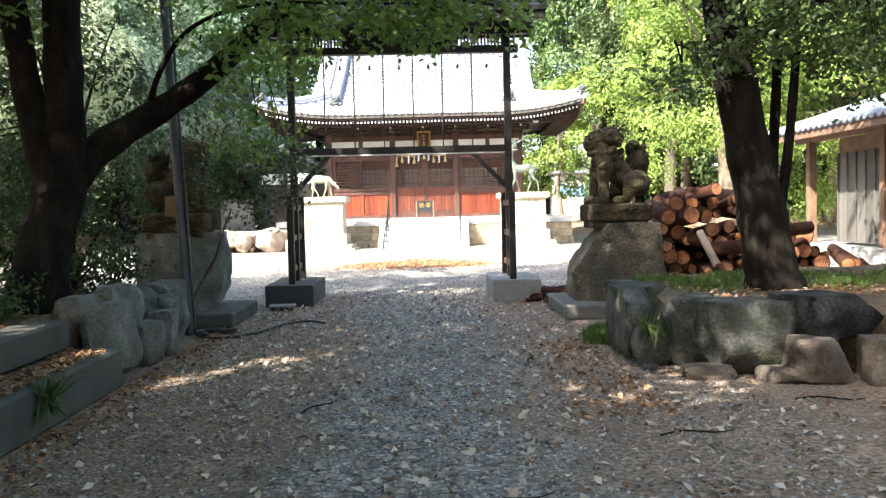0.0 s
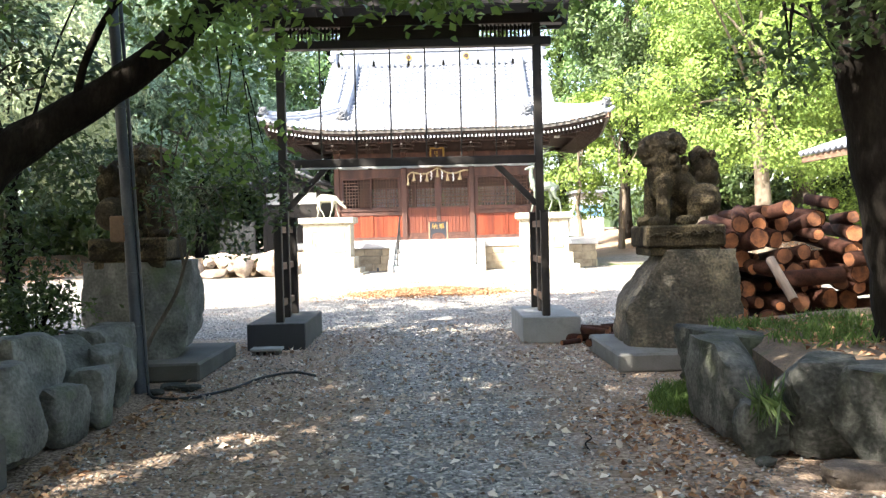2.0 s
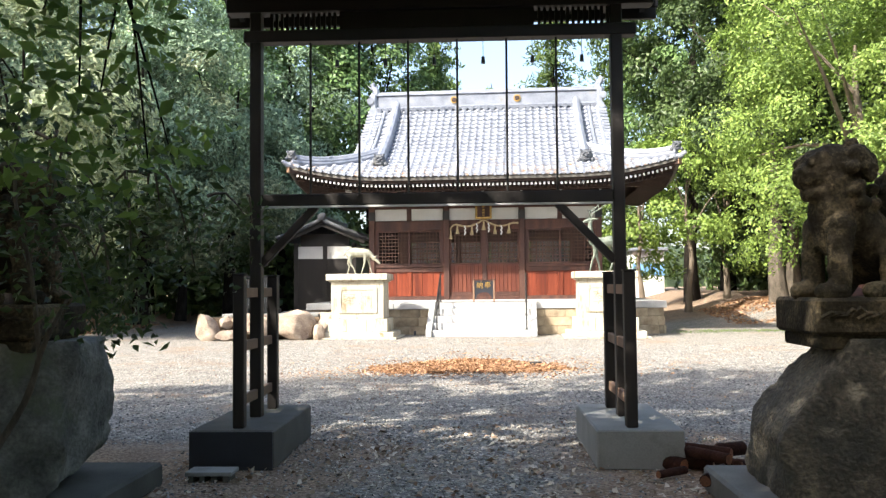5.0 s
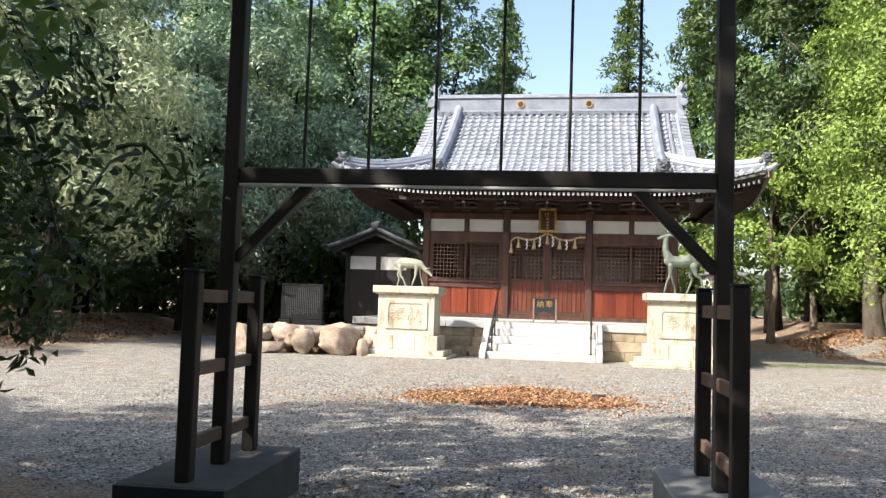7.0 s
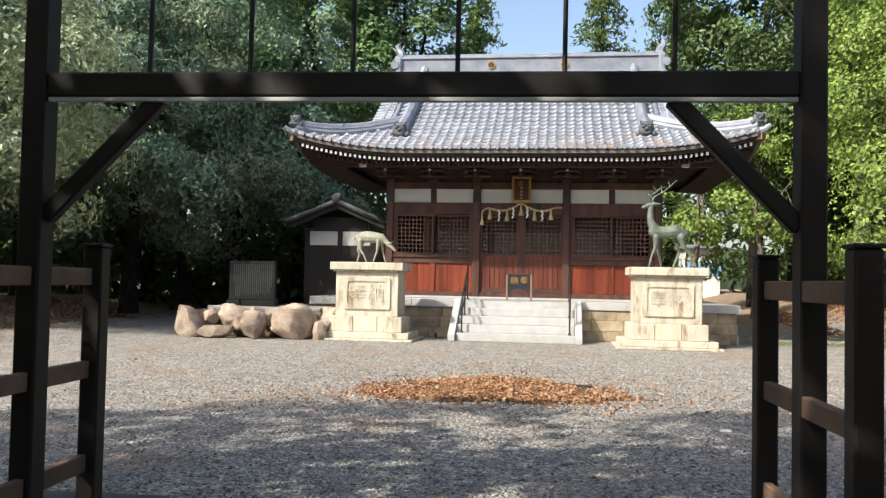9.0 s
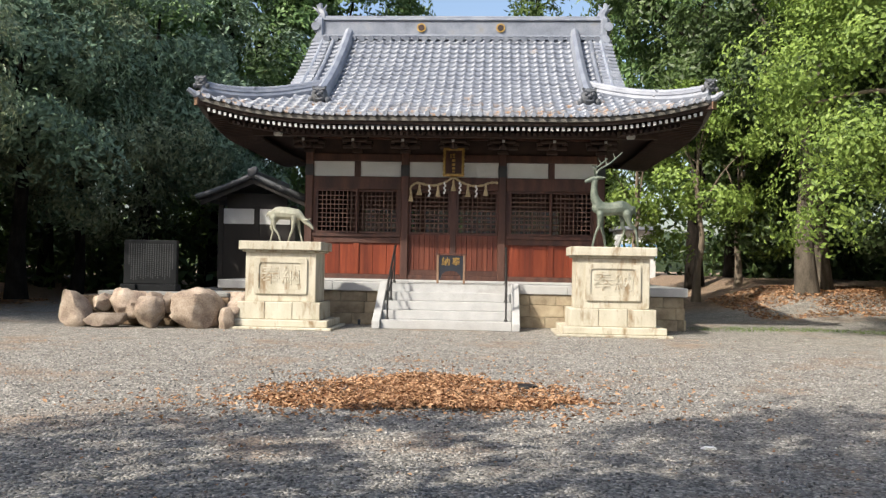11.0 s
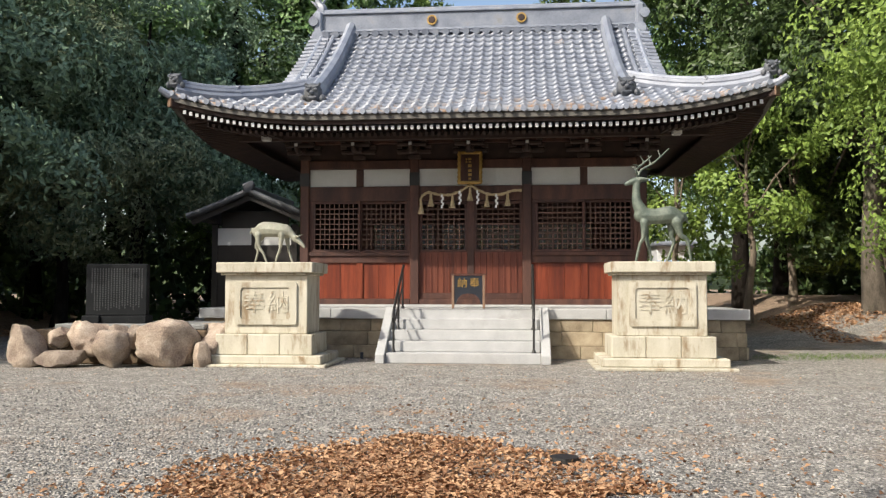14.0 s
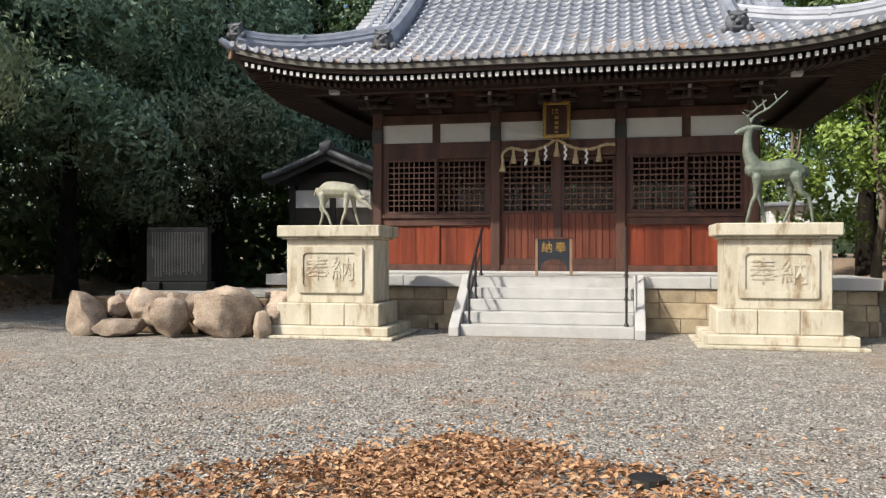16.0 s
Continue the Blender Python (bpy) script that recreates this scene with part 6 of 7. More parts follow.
def lion_base(x, y, label, wide, seed, face):
    t = thing("statue_base", (x, y, 0), label, "statue base")
    # The left slab (face < 0) gets the darker of two concrete tones.
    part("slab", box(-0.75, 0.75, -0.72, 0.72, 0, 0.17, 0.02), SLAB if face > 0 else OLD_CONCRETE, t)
    b = rock(wide * 1.04, 0.56, 0.6, seed, 5, 0.11, 0.2, 0.8, 4, 0.022)
    high = max(v.co.z for v in b.verts)
    for v in b.verts:
        v.co.z = max(0.0, (v.co.z - 0.22) * 0.94 / (high - 0.22))
        k = 1.07 - 0.13 * (v.co.z / 0.94) ** 3 if face > 0 else 0.98 + 0.05 * math.sin(v.co.z * 3.2)
        v.co.x *= k
        v.co.y *= k
    # The left pedestal's paler rock puts sunlight on it into the colour.
    part("rock_pedestal", b, PED_ROCK if face > 0 else PALE_ROCK, t, "rough hewn rock pedestal", True, Matrix.Translation((0, 0, 0.14)))
    part("carved_plinth", box(-0.37, 0.37, -0.34, 0.34, 1.1, 1.31, 0.02), STATUE_ROCK, t, "carved stone plinth")
    part("plinth_foot", box(-0.33, 0.33, -0.3, 0.3, 1.02, 1.1, 0.01), STATUE_ROCK, t)
    rr = random.Random(seed)
    b = None
    for k in range(16):
        xx = -0.35 + 0.6 * k / 15
        b = tube([(xx, -0.342, 1.2 + rr.uniform(-0.02, 0.02)), (xx + 0.05, -0.352, 1.23 + rr.uniform(-0.03, 0.03)), (xx + 0.09, -0.342, 1.22)], 0.014, 5, b)
    tagged(part("relief", b, STATUE_ROCK, t, smooth=True), kind="stuff")
    return t


lion_base(2.36, 10.15, "rough rock and carved plinth on a concrete slab", 0.54, 81, 1)
guardian(1, pose(2.36, 10.12, 1.305, 0, 0, 14) @ Matrix.Scale(0.8, 4), "dark with lichen, on a rock pedestal")
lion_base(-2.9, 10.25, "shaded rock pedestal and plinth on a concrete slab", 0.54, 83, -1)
guardian(-1, pose(-2.88, 10.25, 1.305, 0, 0, -12) @ Matrix.Scale(0.8, 4), "in deep shade behind a sapling")

pole = thing("lamp_pole", (-2.52, 9.08, 0), "tall grey steel pole with clamps beside the path", "pole")
part("shaft", tube([(0, 0, 0), (-0.06, 0, 1.5), (-0.16, 0, 4.0), (-0.25, 0, 6.5)], [0.05, 0.046, 0.042, 0.04], 12), POLE_STEEL, pole, smooth=True)
for z in (0.55, 1.0, 1.42, 1.9, 2.4):
    part("clamp", tube([(-0.04 * z, 0, z), (-0.04 * z, 0, z + 0.022)], 0.055, 12), POLE_STEEL, pole, smooth=True)
part("conduit", tube([(0.055, 0.02, 0.0), (0.0, 0.02, 1.5), (-0.1, 0.02, 4.0)], 0.016, 6), POLE_STEEL, pole, smooth=True)
part("meter_box", box(-0.2, -0.08, -0.05, 0.05, 1.28, 1.5, 0.01), LIGHT_WOOD, pole, "weathered box strapped to the pole")
cab = part("ground_cable", tube(smooth_path([(-2.45, 9.05, 0.06), (-2.3, 8.75, 0.02), (-2.0, 8.7, 0.02), (-1.75, 9.05, 0.02), (-1.6, 9.5, 0.025), (-1.35, 9.75, 0.03), (-1.12, 9.6, 0.02)], 6), 0.012, 8), CABLE, smooth=True)
tagged(cab, "black cable lying in a curve on the gravel", "cable")
grate = thing("drain_grate", (-1.86, 11.16, 0), "small concrete drain cover on blocks by the gate", "drain cover")
part("plate", box(-0.17, 0.17, -0.1, 0.1, 0.045, 0.075, 0.005), CONCRETE, grate)
for k in range(4):
    part("foot", box(-0.15 + 0.085 * k, -0.11 + 0.085 * k, -0.09, 0.09, 0, 0.045), OLD_CONCRETE, grate)
for k, (x, y, a) in enumerate(((-2.28, 9.2, 0.12), (-2.1, 9.1, 0.1), (-2.35, 8.95, 0.08), (1.75, 6.45, 0.06))):
    o = part("flat_stone", rock(a, a * 0.7, 0.03, 90 + k, 2, 0.15), GREY_ROCK, smooth=True)
    o.matrix_basis = Matrix.Translation((x, y, 0))
    tagged(o, "flat grey stone lying on the ground", "stone")

# log pile


def log(p, d, r, L, seed, bark=LOG_BARK):
    rr = random.Random(seed)
    n = 11
    b = bmesh.new()
    wob = [1 + rr.uniform(-0.08, 0.08) for _ in range(n)]
    A = [b.verts.new((math.cos(2 * math.pi * k / n) * r * wob[k], 0, math.sin(2 * math.pi * k / n) * r * wob[k])) for k in range(n)]
    C = [b.verts.new((v.co.x * 0.96, L, v.co.z * 0.96)) for v in A]
    for k in range(n):
        b.faces.new((A[k], A[(k + 1) % n], C[(k + 1) % n], C[k])).smooth = True
    for ring, s in ((A, -1), (C, 1)):
        inner = [b.verts.new((v.co.x * 0.86, v.co.y + s * 0.008, v.co.z * 0.86)) for v in ring]
        for k in range(n):
            b.faces.new((ring[k], ring[(k + 1) % n], inner[(k + 1) % n], inner[k]))
        f = b.faces.new(inner)
        f.material_index = 1
    bmesh.ops.recalc_face_normals(b, faces=b.faces[:])
    o = part("firewood_log", b, [bark, LOG_END])
    q = Vector(d).to_track_quat('Y', 'Z')
    o.matrix_basis = Matrix.Translation(p) @ q.to_matrix().to_4x4()
    return tagged(o, "cut log with orange end grain stacked in a pile", "log", "stacked logs")


def log_pile():
    rr = random.Random(12)
    z, row = 0.13, 0
    while z < 1.6:
        x = 3.2 + row * 0.06 + rr.uniform(0, 0.14)
        right = 6.6 - row * 0.25
        while x < right:
            r = rr.choice((0.06, 0.08, 0.1, 0.12, 0.14)) * rr.uniform(0.9, 1.1)
            peak = 1.7 - 0.24 * abs(x - 4.5) ** 1.3 + 0.1 * math.sin(x * 5.1)
            if z + r < peak:
                log((x + r, 12.15 + rr.uniform(-0.38, 0.34) + row * 0.05, z + rr.uniform(-0.05, 0.05)), (rr.uniform(-0.2 if x < 3.9 else -0.6, 0.4), 1, rr.uniform(-0.24, 0.24)), r, rr.uniform(0.75, 1.2), rr.random())
            x += 2 * r + rr.uniform(0.0, 0.05)
        z += 0.195
        row += 1
    log((4.1, 11.55, 0.42), (-0.15, 0.5, 0.6), 0.055, 0.6, 5, SPLIT_WOOD)
    for k, (x, y, z, a) in enumerate(((4.9, 11.85, 0.85, 0.9), (4.1, 11.9, 0.62, 1.2))):
        log((x, y, z), (math.sin(a), math.cos(a) * 0.4, 0.05), 0.1, 0.8, 50 + k)
    # scraps by the gate
    for k in range(11):
        o = log((1.55 + rr.uniform(0, 0.5), 10.95 + rr.uniform(0, 0.6), 0.05 + 0.05 * (k // 4)), (rr.uniform(-1, 1), rr.uniform(-1, 1), 0.0), rr.uniform(0.03, 0.06), rr.uniform(0.2, 0.4), 70 + k)
        tagged(o, "short split log scrap heaped by the gate footing", "log", "log scraps by the gate")


log_pile()

# open-sided building beside the approach
side = thing("side_building", pose(8.3, 18.0, 0, 0, 0, -90), "open timber building with grey siding and a tiled roof", "building")
part("footing", box(-0.6, 6.6, -0.2, 6, 0, 0.4, 0.02), CONCRETE, side)
for x in (0.35, 3.2, 6.0):
    for y in (0.0, 3.0, 5.6):
        part("post", box(x - 0.08, x + 0.08, y - 0.08, y + 0.08, 0.4, 2.75, 0.008), LIGHT_WOOD, side)
for k in range(14):
    part("siding_board", box(1.4 + 0.34 * k, 1.73 + 0.34 * k, 0.06, 0.1, 0.45, 2.2, 0.004), SIDING, side)
    part("siding_batten", box(1.38 + 0.34 * k, 1.42 + 0.34 * k, 0.03, 0.06, 0.45, 2.2, 0.003), SIDING, side)
part("head_beam", box(-0.3, 6.6, -0.06, 0.06, 2.5, 2.68, 0.008), LIGHT_WOOD, side)
part("upper_wall", box(1.4, 6.2, 0.07, 0.12, 2.2, 2.5), LIGHT_WOOD, side)
for z in (1.2, 1.75, 2.25):
    part("rack_rail", box(0.45, 1.3, 4.9, 4.96, z, z + 0.08), LIGHT_WOOD, side)
for k in range(9):
    part("rack_slat", box(0.5 + 0.09 * k, 0.54 + 0.09 * k, 4.86, 4.9, 1.1, 2.4), LIGHT_WOOD, side)
b = grid_surface(lambda u, v: (u, -0.9 + 3.8 * v, 2.62 + 1.15 * v + wave(u)), span(-0.9, 6.9, 190), span(0, 1, 6))
sl = part("roof_slope", b, TILE, side, "grey tiled roof slope", True)
sl.modifiers.new("thick", 'SOLIDIFY').thickness = -0.06
part("roof_back", grid_surface(lambda u, v: (u, 2.9 + 3.8 * v, 3.77 - 1.15 * v + wave(u)), span(-0.9, 6.9, 190), span(0, 1, 6)), TILE, side, smooth=True)
part("eave_board", box(-0.85, 6.85, -0.86, -0.8, 2.48, 2.6, 0.005), LIGHT_WOOD, side)
for k in range(20):
    part("rafter", beam((-0.7 + 0.38 * k, -0.82, 2.54), (-0.7 + 0.38 * k, 2.6, 3.56), 0.05, 0.07, 0), LIGHT_WOOD, side)

# ---- trees of the approach ----


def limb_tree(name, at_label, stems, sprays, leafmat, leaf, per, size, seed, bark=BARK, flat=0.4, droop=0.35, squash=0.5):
    """A tree from given stems (points, radii) and leafy clumps (place, spread, count)."""
    rng = np.random.default_rng(seed)
    t = thing(name, stems[0][0][0], at_label, "tree")
    o = Vector(stems[0][0][0])
    b = None
    for pts, radii in stems:
        path = smooth_path([Vector(p) - o for p in pts], 4)
        b = tube(path, [float(np.interp(i / 4, range(len(pts)), radii)) * (1 + 0.06 * math.sin(i * 2.3 + seed)) for i in range(len(path))], 12, b)
    part("trunk", b, bark, t, smooth=True)
    P = []
    tw = None
    for c, spread, n in sprays:
        c, spread = np.array(c, dtype=float), np.array(spread, dtype=float)
        cl = c + rng.uniform(-1, 1, size=(n, 3)) * spread
        for q in cl:
            P.append(q + rng.normal(size=(per, 3)) * size * np.array([1, 1, squash]))
            if rng.random() < 0.35:
                e = Vector(q) - o
                f = Vector(c) - o + Vector((rng.normal() * 0.1, rng.normal() * 0.1, spread[2]))
                tw = tube(smooth_path([f, f.lerp(e, 0.5) + Vector((0, 0, 0.08)), e], 2), [0.012, 0.01, 0.008, 0.006, 0.004], 4, tw)
    if tw is not None:
        tagged(part("branchwork", tw, bark, t, smooth=True), kind="stuff")
    P = np.concatenate(P) - np.array(o)
    part("crown", leaves("crown", P, leaf[0], leaf[1], rng, droop, flat), leafmat, t)
    return t


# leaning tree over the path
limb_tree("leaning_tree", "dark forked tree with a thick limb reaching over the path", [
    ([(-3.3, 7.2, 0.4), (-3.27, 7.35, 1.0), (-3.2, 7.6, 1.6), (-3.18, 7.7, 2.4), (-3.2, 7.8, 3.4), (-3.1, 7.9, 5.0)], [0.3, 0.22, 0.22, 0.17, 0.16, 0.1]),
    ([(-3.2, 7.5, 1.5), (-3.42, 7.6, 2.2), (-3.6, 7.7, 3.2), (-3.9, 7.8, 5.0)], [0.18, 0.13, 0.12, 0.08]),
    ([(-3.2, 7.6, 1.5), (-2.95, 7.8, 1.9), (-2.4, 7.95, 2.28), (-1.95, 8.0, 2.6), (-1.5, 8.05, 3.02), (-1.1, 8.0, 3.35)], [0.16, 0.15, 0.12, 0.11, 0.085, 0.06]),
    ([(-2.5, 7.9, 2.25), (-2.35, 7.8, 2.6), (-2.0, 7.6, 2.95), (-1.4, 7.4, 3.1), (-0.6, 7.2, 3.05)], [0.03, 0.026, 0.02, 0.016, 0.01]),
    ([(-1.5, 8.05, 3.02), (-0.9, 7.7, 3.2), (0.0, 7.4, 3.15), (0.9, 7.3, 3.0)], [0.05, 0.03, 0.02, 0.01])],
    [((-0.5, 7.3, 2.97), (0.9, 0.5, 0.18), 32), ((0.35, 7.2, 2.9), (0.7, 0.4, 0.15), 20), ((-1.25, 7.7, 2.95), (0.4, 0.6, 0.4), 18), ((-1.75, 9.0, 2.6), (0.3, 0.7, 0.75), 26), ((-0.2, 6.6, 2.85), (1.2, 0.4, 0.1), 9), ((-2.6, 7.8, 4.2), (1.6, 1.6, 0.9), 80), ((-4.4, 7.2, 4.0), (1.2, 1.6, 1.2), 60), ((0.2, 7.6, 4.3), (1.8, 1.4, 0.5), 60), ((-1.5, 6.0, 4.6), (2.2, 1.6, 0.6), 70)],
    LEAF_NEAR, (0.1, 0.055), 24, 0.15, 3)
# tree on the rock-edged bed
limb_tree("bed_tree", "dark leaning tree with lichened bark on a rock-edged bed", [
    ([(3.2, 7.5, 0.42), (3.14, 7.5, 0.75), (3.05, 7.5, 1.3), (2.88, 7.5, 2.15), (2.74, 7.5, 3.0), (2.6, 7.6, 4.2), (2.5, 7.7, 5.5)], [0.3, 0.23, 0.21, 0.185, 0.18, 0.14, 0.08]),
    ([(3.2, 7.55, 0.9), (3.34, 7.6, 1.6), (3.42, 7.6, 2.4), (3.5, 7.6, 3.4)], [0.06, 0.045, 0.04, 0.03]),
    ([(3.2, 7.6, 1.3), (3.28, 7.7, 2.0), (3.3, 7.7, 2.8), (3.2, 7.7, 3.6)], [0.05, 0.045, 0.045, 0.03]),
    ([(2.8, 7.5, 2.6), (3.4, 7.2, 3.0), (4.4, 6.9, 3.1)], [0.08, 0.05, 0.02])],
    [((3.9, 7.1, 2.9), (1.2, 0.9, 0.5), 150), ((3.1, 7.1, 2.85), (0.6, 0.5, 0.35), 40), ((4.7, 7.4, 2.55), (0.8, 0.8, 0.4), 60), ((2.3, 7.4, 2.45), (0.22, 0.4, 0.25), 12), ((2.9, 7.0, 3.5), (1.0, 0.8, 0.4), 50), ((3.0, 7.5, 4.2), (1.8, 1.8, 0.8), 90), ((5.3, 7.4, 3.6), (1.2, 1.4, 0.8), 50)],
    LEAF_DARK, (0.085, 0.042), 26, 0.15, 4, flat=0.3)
# sapling before the guardian, in shade
limb_tree("sapling", "thin bent sapling before the shaded guardian statue", [
    ([(-2.62, 9.3, 0.0), (-2.55, 9.35, 0.35), (-2.3, 9.4, 0.8), (-2.2, 9.4, 1.1), (-2.12, 9.5, 1.35)], [0.022, 0.02, 0.018, 0.014, 0.008]),
    ([(-2.22, 9.4, 1.05), (-2.3, 9.45, 1.5), (-2.42, 9.5, 1.9), (-2.4, 9.5, 2.3)], [0.014, 0.012, 0.01, 0.006])],
    [((-2.05, 9.5, 1.45), (0.4, 0.35, 0.3), 18), ((-1.75, 9.6, 1.75), (0.35, 0.3, 0.3), 14), ((-2.3, 9.55, 2.0), (0.35, 0.3, 0.3), 10), ((-1.6, 10.4, 1.8), (0.25, 0.4, 0.2), 6)],
    LEAF_DARK, (0.075, 0.035), 26, 0.13, 6, MID_BARK, flat=0.5)
# shrubs of the left bed


def shrub(x, y, z, rx, ry, rz, n, seed, material=None, leaf=(0.07, 0.03), label="dense dark green shrub in a shaded bed"):
    rng = np.random.default_rng(seed)
    P, C = crown_points(rng, n, (rx, ry, rz), 40, 0.11, 0.35, 0.4, 0.6, seed * 0.7)
    s = thing("shrub", (x, y, z), label, "shrub")
    b = None
    for c in C[::6]:
        e = Vector(c) + Vector((0, 0, rz))
        b = tube(smooth_path([(c[0] * 0.1, c[1] * 0.1, -0.05), e * 0.5, e], 2), [0.02, 0.016, 0.012, 0.008, 0.005], 5, b)
    part("stems", b, BARK, s, smooth=True)
    part("foliage", leaves("foliage", P + np.array([0, 0, rz]), leaf[0], leaf[1], rng, 0.1, 0.2), material or LEAF_DARK, s)
    return s


shrub(-3.55, 8.3, 0.5, 0.7, 0.55, 0.55, 60, 1)
shrub(-4.3, 7.6, 0.5, 0.8, 0.6, 0.5, 60, 2)
shrub(-3.2, 8.7, 0.48, 0.4, 0.35, 0.3, 26, 3)
shrub(-5.2, 8.6, 0.5, 0.8, 0.5, 0.6, 60, 4)
shrub(-4.0, 6.3, 0.5, 0.6, 0.6, 0.32, 40, 5)
shrub(-3.4, 6.4, 0.5, 0.4, 0.3, 0.22, 26, 6)


def grass(name, label, spots, n, height, seed, material=None):
    """Tufts of thin upright blades."""
    rng = np.random.default_rng(seed)
    out, D = [], []
    for x, y, z, r in spots:
        q = np.empty((n, 3))
        a, d = rng.uniform(0, 6.283, n), r * rng.random(n) ** 0.6
        q[:, 0], q[:, 1], q[:, 2] = x + np.cos(a) * d, y + np.sin(a) * d, z + height * 0.4
        out.append(q)
        v = rng.normal(size=(n, 3)) * 0.62
        v[:, 2] = 1
        D.append(v)
    o = part(name, leaves(name, np.concatenate(out), height, height * 0.07, rng, D=np.concatenate(D)), material or GRASS)
    return tagged(o, label, "grass", kind="stuff")


grass("grass_tuft", "green grass tufts on the beds and path edges", [(2.6, 7.6, 0.48, 0.35), (2.9, 8.1, 0.48, 0.4), (3.8, 7.6, 0.48, 0.3), (4.4, 7.7, 0.48, 0.4), (1.74, 8.1, 0.0, 0.2), (1.66, 7.75, 0.0, 0.2), (1.86, 8.4, 0.0, 0.2), (4.9, 7.4, 0.48, 0.3), (3.3, 8.6, 0.48, 0.45), (2.4, 8.4, 0.48, 0.3), (4.0, 8.5, 0.48, 0.45), (4.8, 8.2, 0.48, 0.4)], 260, 0.14, 5)
grass("broad_grass", "arching grass blades between the rocks", [(1.78, 6.5, 0.2, 0.08), (4.3, 7.4, 0.5, 0.2), (-2.25, 5.0, 0.1, 0.06)], 34, 0.34, 6, LEAF_DARK)
grass("verge_grass", "short green grass verge beside the podium", [(x, 29.6 + 0.35 * math.sin(x), 0.0, 0.7) for x in (6.2, 7.0, 7.8, 8.6, 9.4, 10.2, 11.0, 12.0)], 260, 0.09, 7)

# trees behind and beside the approach whose shade falls over it
big = make_tree("shade_tree", (-8.6, 2.6, 0), 41, 10, (3.9, 3.9, 2.6), 4.0, LEAF_MID, (0.25, 0.16), 270, 44, 0.5, 0.3, label="broad leafy tree that shades the approach")
# Copies behind and right of the start are added to block sky light.
for x, y, sc in ((-5.2, -3.0, 0.95), (-11.5, 7.5, 0.95), (-1.8, -6.5, 1.0), (-9.5, -5, 1.0), (-14.5, 1, 1.0), (3.5, -4.5, 0.9), (-5.9, 8.3, 1.15), (8.8, 3.2, 0.85), (7.0, 8.6, 0.8), (-3.6, -0.5, 0.85), (8.5, -1.5, 1.0), (-5.6, 1.2, 0.8), (-2.7, 2.7, 0.82), (0.5, -10, 1.1), (8, -8, 1.1), (-8, -11, 1.1), (13, 3.5, 1.0)):
    copy_thing(big, pose(x, y, 0, 0, 0, x * 37 + y * 11) @ Matrix.Scale(sc, 4))

make_tree("evergreen_tree", (-4.7, 11.5, 0), 45, 4.5, (1.7, 1.6, 1.7), 0.9, LEAF_DARK, (0.11, 0.05), 220, 44, 0.26, 0.1, label="dark low evergreen behind the shaded guardian statue", flat=0.3, squash=0.4)

# ---- fallen leaves ----
def litter(name, label, n, area, seed, material, size=(0.055, 0.032), z=0.008, curl=0.7):
    rng = np.random.default_rng(seed)
    P = area(rng, n)
    P[:, 2] += z + rng.random(len(P)) * 0.012
    o = part(name, leaves(name, P, size[0], size[1], rng, 0, curl), material)
    return tagged(o, label, "fallen leaves", kind="stuff")


def path_area(rng, n):
    P = np.zeros((n, 3))
    P[:, 0] = rng.normal(size=n) * 1.9
    P[:, 1] = 1.5 + 12 * rng.random(n)
    P = P[(P[:, 0] > -2.25) & ((P[:, 0] < 1.6) | (P[:, 1] < 5.6 - 0.1 * P[:, 0]))]
    return P


litter("fallen_leaves", "pale and brown leaves scattered over the gravel path", 4600, path_area, 51, PALE_DEAD_LEAF, (0.066, 0.042))
litter("small_litter", "small leaf fragments scattered over the path", 9000, path_area, 52, PALE_DEAD_LEAF, (0.024, 0.015))


def edge_area(rng, n):
    P = np.zeros((n, 3))
    k = rng.integers(0, 4, n)
    P[:, 1] = np.where(k == 0, rng.uniform(2, 9, n), np.where(k == 1, rng.uniform(3, 6.3, n), rng.uniform(5.0, 8, n)))
    P[:, 0] = np.where(k == 0, -2.26 + np.abs(rng.normal(size=n)) * 0.18, np.where(k == 1, rng.uniform(-2.64, -2.36, n), np.where(k == 2, 1.4 + rng.normal(size=n) * 0.25, 2.2 + rng.normal(size=n) * 1.2)))
    P[:, 2] = np.where(k == 1, 0.3, 0)
    keep = ~((k == 3) & (P[:, 1] > 5.5)) & ~((k == 2) & (P[:, 0] > 1.6))
    return P[keep]


litter("edge_leaves", "brown leaves gathered along the kerb and rocks", 2600, edge_area, 53, DEAD_LEAF, (0.06, 0.036))


def bed_area(rng, n):
    P = np.zeros((n, 3))
    left = rng.random(n) < 0.5
    P[:, 0] = np.where(left, rng.uniform(-5.5, -2.8, n), rng.uniform(2.3, 6.0, n))
    P[:, 1] = np.where(left, rng.uniform(3, 9, n), rng.uniform(6.6, 9, n))
    P[:, 2] = 0.5
    return P


litter("bed_leaves", "brown leaves lying on the raised beds", 2600, bed_area, 54, DEAD_LEAF, (0.06, 0.036), 0.02)


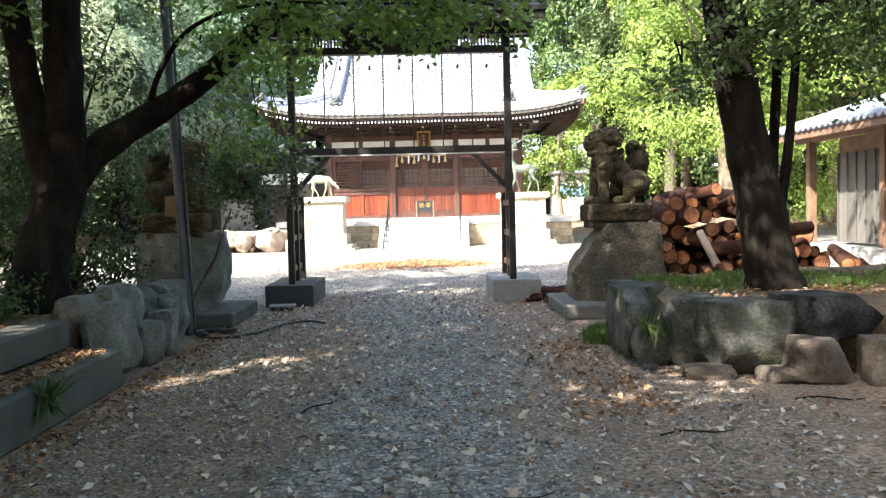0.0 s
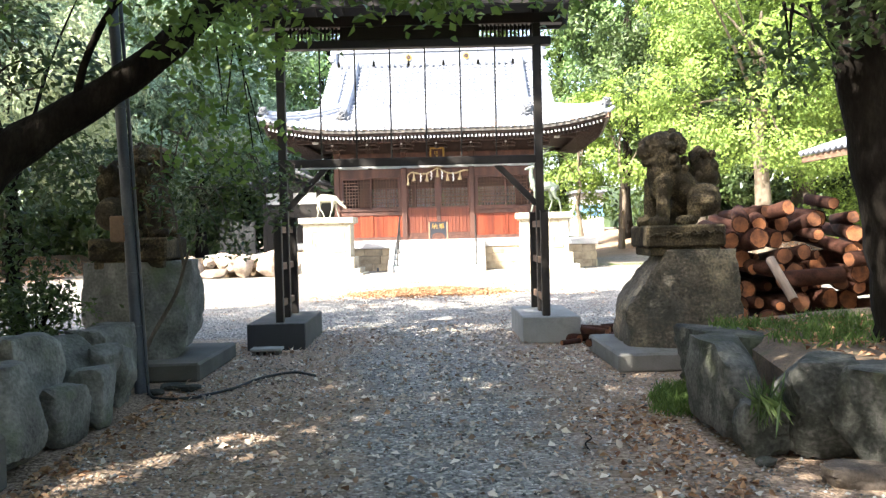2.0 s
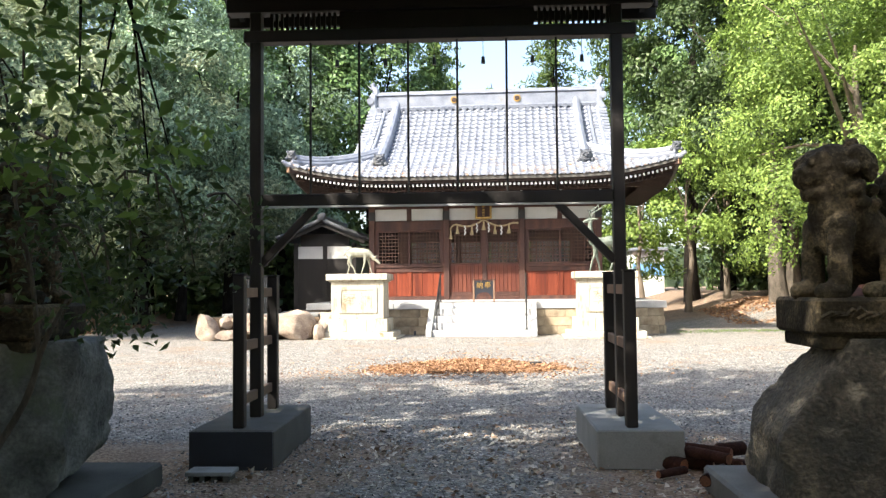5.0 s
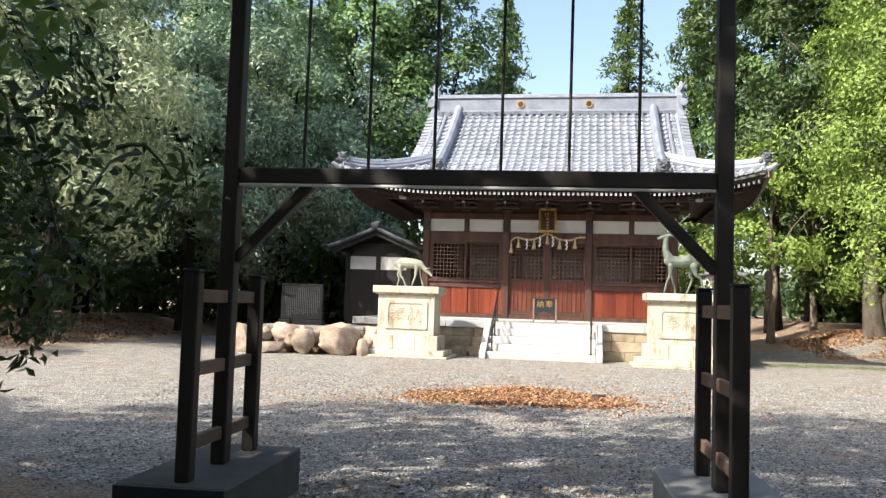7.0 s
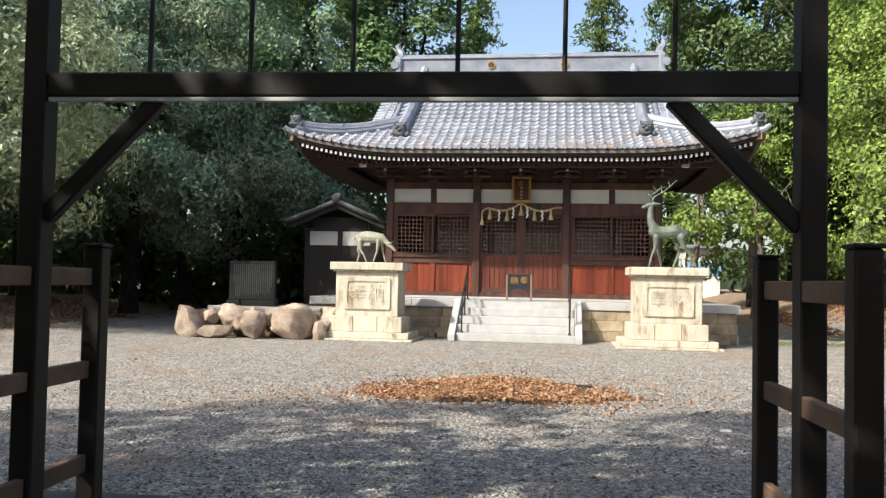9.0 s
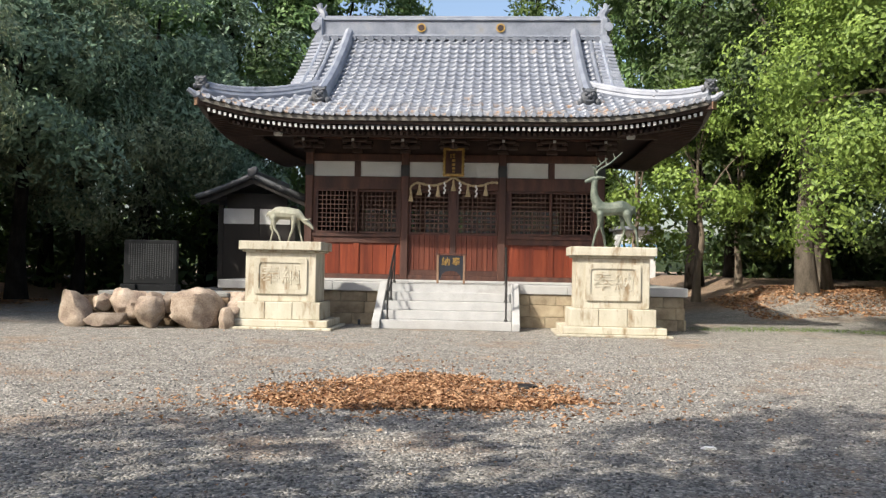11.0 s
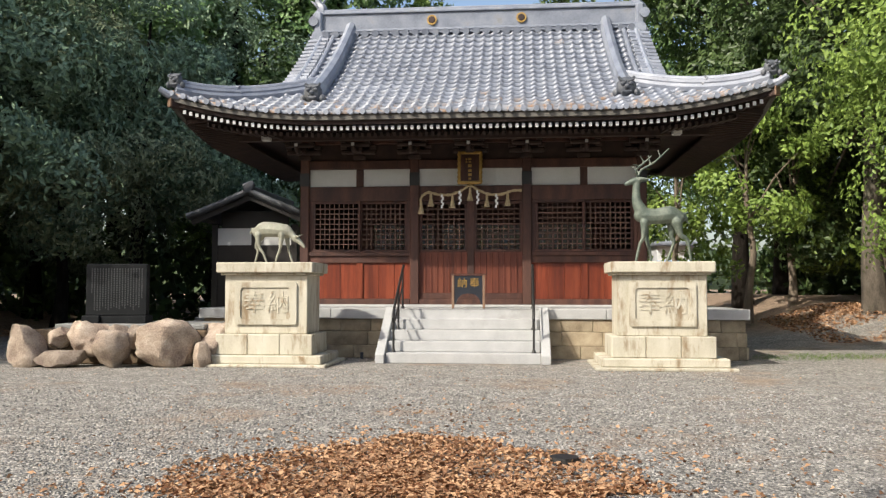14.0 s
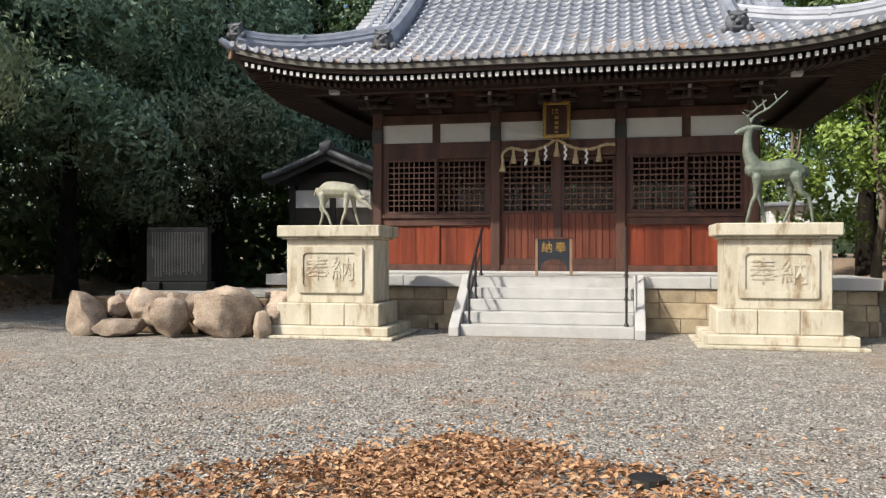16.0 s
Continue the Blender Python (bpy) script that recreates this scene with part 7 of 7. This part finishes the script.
def pile_area(rng, n):
    a = rng.uniform(0, 6.283, n)
    r = np.where(rng.random(n) < 0.64, rng.random(n) ** 0.58 * 0.95, np.abs(rng.normal(size=n)) * 0.85)
    r = np.minimum(r * (1 + 0.12 * np.sin(a * 2 + 1) + 0.1 * np.sin(a * 5) + 0.06 * np.sin(a * 11 + 2)), 2.2)
    P = np.zeros((n, 3))
    P[:, 0] = -0.12 + np.cos(a) * r * 1.66 * (1 - 0.16 * np.maximum(0, np.sin(a)))
    P[:, 1] = 19.15 + np.sin(a) * r * np.where(np.sin(a) > 0, 2.05, 0.75)
    P[:, 2] = np.maximum(0, 0.05 * (1 - r)) + 0.02 * rng.random(n) * (r < 0.9)
    return P


litter("leaf_pile", "swept heap of orange brown dead leaves on gravel", 12000, pile_area, 55, DEAD_LEAF, (0.06, 0.033), 0.004, 0.7)


def court_area(rng, n):
    P = np.zeros((n, 3))
    P[:, 0] = rng.normal(size=n) * 4.0
    P[:, 1] = 13 + 14 * rng.random(n)
    return P


litter("court_leaves", "sparse dead leaves over the gravel forecourt", 1300, court_area, 56, DEAD_LEAF, (0.038, 0.022))


def mound_area(rng, n):
    P = np.zeros((n, 3))
    P[:, 0] = rng.uniform(8.5, 20, n)
    P[:, 1] = rng.uniform(33.5, 40, n)
    P[:, 2] = 0.75 * np.clip((P[:, 0] - 8.0) / 3.0, 0, 1) * np.clip((P[:, 1] - 33) / 4, 0, 1) + 0.3 * np.clip((P[:, 1] - 38) / 6, 0, 1)
    return P


litter("mound_leaves", "orange brown leaf litter covering a low mound", 9000, mound_area, 57, DEAD_LEAF, (0.12, 0.07), 0.01)


def left_wood_area(rng, n):
    P = np.zeros((n, 3))
    P[:, 0] = rng.uniform(-22, -11, n)
    P[:, 1] = rng.uniform(21, 36, n)
    P[:, 2] = 0.55 * np.clip((-11.5 - P[:, 0]) / 4, 0, 1) * np.clip((P[:, 1] - 18) / 4, 0, 1)
    return P


litter("wood_floor_leaves", "dark leaf litter on the woodland floor", 9000, left_wood_area, 58, DEAD_LEAF, (0.13, 0.08), 0.01)

# woodland far behind, as one mass of foliage
def far_mass(name, boxes, n, seed, material, label, size=(0.5, 0.28)):
    rng = np.random.default_rng(seed)
    out = []
    for x0, x1, y0, y1, z0, z1 in boxes:
        m = int(n * (x1 - x0 + y1 - y0) / sum(b[1] - b[0] + b[3] - b[2] for b in boxes))
        P = np.c_[rng.uniform(x0, x1, m), rng.uniform(y0, y1, m), rng.uniform(z0, z1, m)]
        top = z1 * (0.78 + 0.22 * np.sin(P[:, 0] * 0.9 + P[:, 1] * 0.7 + seed) * np.sin(P[:, 0] * 0.33 + 1))
        out.append(P[P[:, 2] < top])
    o = part(name, leaves(name, np.concatenate(out), size[0], size[1], rng, 0.3), material)
    return tagged(o, label, "woods", kind="stuff")


far_mass("far_woods", [(-40, -4, 54, 60, 0, 17), (12, 40, 54, 60, 0, 16), (-40, -36, 30, 55, 0, 11), (30, 34, 12, 55, 0, 13), (-4, 8, 68, 72, 0, 9)], 60000, 61, LEAF_DARK, "dark woods closing off the shrine grounds")
# Out of view: added only to cut the sky light reaching the approach.
far_mass("approach_woods", [(-26, 26, -24, -18, 0, 11), (18, 22, -18, 10, 0, 9), (-26, -22, -18, 10, 0, 8)], 16000, 63, LEAF_DARK, "unseen foliage mass added to block sky light around the approach")
far_mass("undergrowth", [(-26, -9.5, 39, 47, 0.2, 4), (-9, -3, 42, 47, 0.2, 5), (-30, -26, 16, 40, 0.2, 2.2), (12, 30, 45, 52, 0.3, 4), (24, 30, 16, 46, 0.3, 3)], 26000, 62, LEAF_DARK, "dark undergrowth below the trees", (0.55, 0.3))


# wooded rise in the distance
def far_ridge():
    b = bmesh.new()
    n = 160
    rows = []
    for k in range(n + 1):
        a = radians(-150 + 300 * k / n)
        r = 95 + 6 * math.sin(k * 0.7)
        x, y = math.sin(a) * r, 25 + math.cos(a) * r
        h = 6.5 + 2.2 * noise.noise(Vector((k * 0.35, 0, 3))) + 1.2 * noise.noise(Vector((k * 1.3, 5, 3)))
        rows.append((b.verts.new((x, y, -1)), b.verts.new((x * 1.02, y * 1.02, h * 0.7)), b.verts.new((x * 1.06, y * 1.06, h))))
    for p, q in zip(rows, rows[1:]):
        for i in range(2):
            b.faces.new((p[i], q[i], q[i + 1], p[i + 1]))
    return b


FAR_GREEN = mat("distant woods", [(0.02, 0.035, 0.014), (0.045, 0.07, 0.028), (0.08, 0.11, 0.045)], 0.95, 0.8, 6, 0.8, 0.3)
tagged(part("backdrop", far_ridge(), FAR_GREEN, smooth=True), "dark wooded rise closing the distance", "backdrop", kind="structure")


# loose stones on the gravel
def loose_stones(n, seed, near=1.4, deep=26, power=1.7, half=2.2, spread=0.12):
    rng = np.random.default_rng(seed)
    base = np.array([[1, 0, 0], [0, 1, 0], [-1, 0, 0], [0, -1, 0], [0, 0, 0.7], [0, 0, -0.7]])
    F = np.array([[0, 1, 4], [1, 2, 4], [2, 3, 4], [3, 0, 4], [1, 0, 5], [2, 1, 5], [3, 2, 5], [0, 3, 5]])
    P = np.zeros((n, 3))
    P[:, 1] = near + deep * rng.random(n) ** power
    P[:, 0] = rng.uniform(-1, 1, n) * (half + spread * np.maximum(0, P[:, 1] - 10))
    P[:, 2] = 0.004
    r = rng.uniform(0.006, 0.017, n)
    V = base[None] * (1 + rng.normal(size=(n, 6, 3)) * 0.22) * r[:, None, None]
    a = rng.uniform(0, 6.283, n)
    c, s = np.cos(a)[:, None], np.sin(a)[:, None]
    V = np.stack([V[:, :, 0] * c - V[:, :, 1] * s, V[:, :, 0] * s + V[:, :, 1] * c, V[:, :, 2]], axis=2) + P[:, None, :]
    me = tri_mesh("stones", V.reshape(-1, 3), (np.arange(n)[:, None, None] * 6 + F[None]).reshape(-1, 3))
    tagged(part("loose_gravel", me, PEBBLE), "loose grey gravel stones on the path", "gravel", kind="stuff")


loose_stones(22000, 91)
loose_stones(20000, 92, 12.5, 12, 1.0, 3.2, 0.25)

# small things on the court
o = part("paper_scrap", rock(0.05, 0.035, 0.012, 95, 2, 0.4), PAPER, smooth=True)
o.matrix_basis = Matrix.Translation((2.15, 17.1, 0))
tagged(o, "crumpled white scrap lying on the gravel", "litter")
o = part("drain_hole_cover", tube([(0, 0, 0), (0, 0, 0.05)], [0.12, 0.11], 14), BLACK_IRON)
o.matrix_basis = Matrix.Translation((1.05, 20.0, 0))
tagged(o, "small dark round cover among fallen leaves", "cover")
o = part("pipe_stub", tube([(0, 0, 0), (0, 0, 0.12)], [0.03, 0.03], 10), POLE_STEEL)
o.matrix_basis = HALL @ Matrix.Translation((-1.95, -1.6, 0))
tagged(o, "short grey pipe stub beside the stairs", "pipe")
for k, (x, y, a) in enumerate(((0.35, 3.6, 20), (2.6, 5.3, -10), (-0.7, 5.5, 60), (1.5, 4.6, 5), (0.9, 7.0, 80))):
    o = part("fallen_twig", tube(smooth_path([(-0.2, 0, 0.01), (-0.05, 0.03, 0.02), (0.12, -0.01, 0.012), (0.25, 0.03, 0.01)], 3), [0.006] * 5 + [0.005, 0.004, 0.004, 0.003, 0.002], 5), BARK, smooth=True)
    o.matrix_basis = pose(x, y, 0, 0, 0, a)
    tagged(o, "thin dry twig lying on the path", "twig", "twigs on the path")
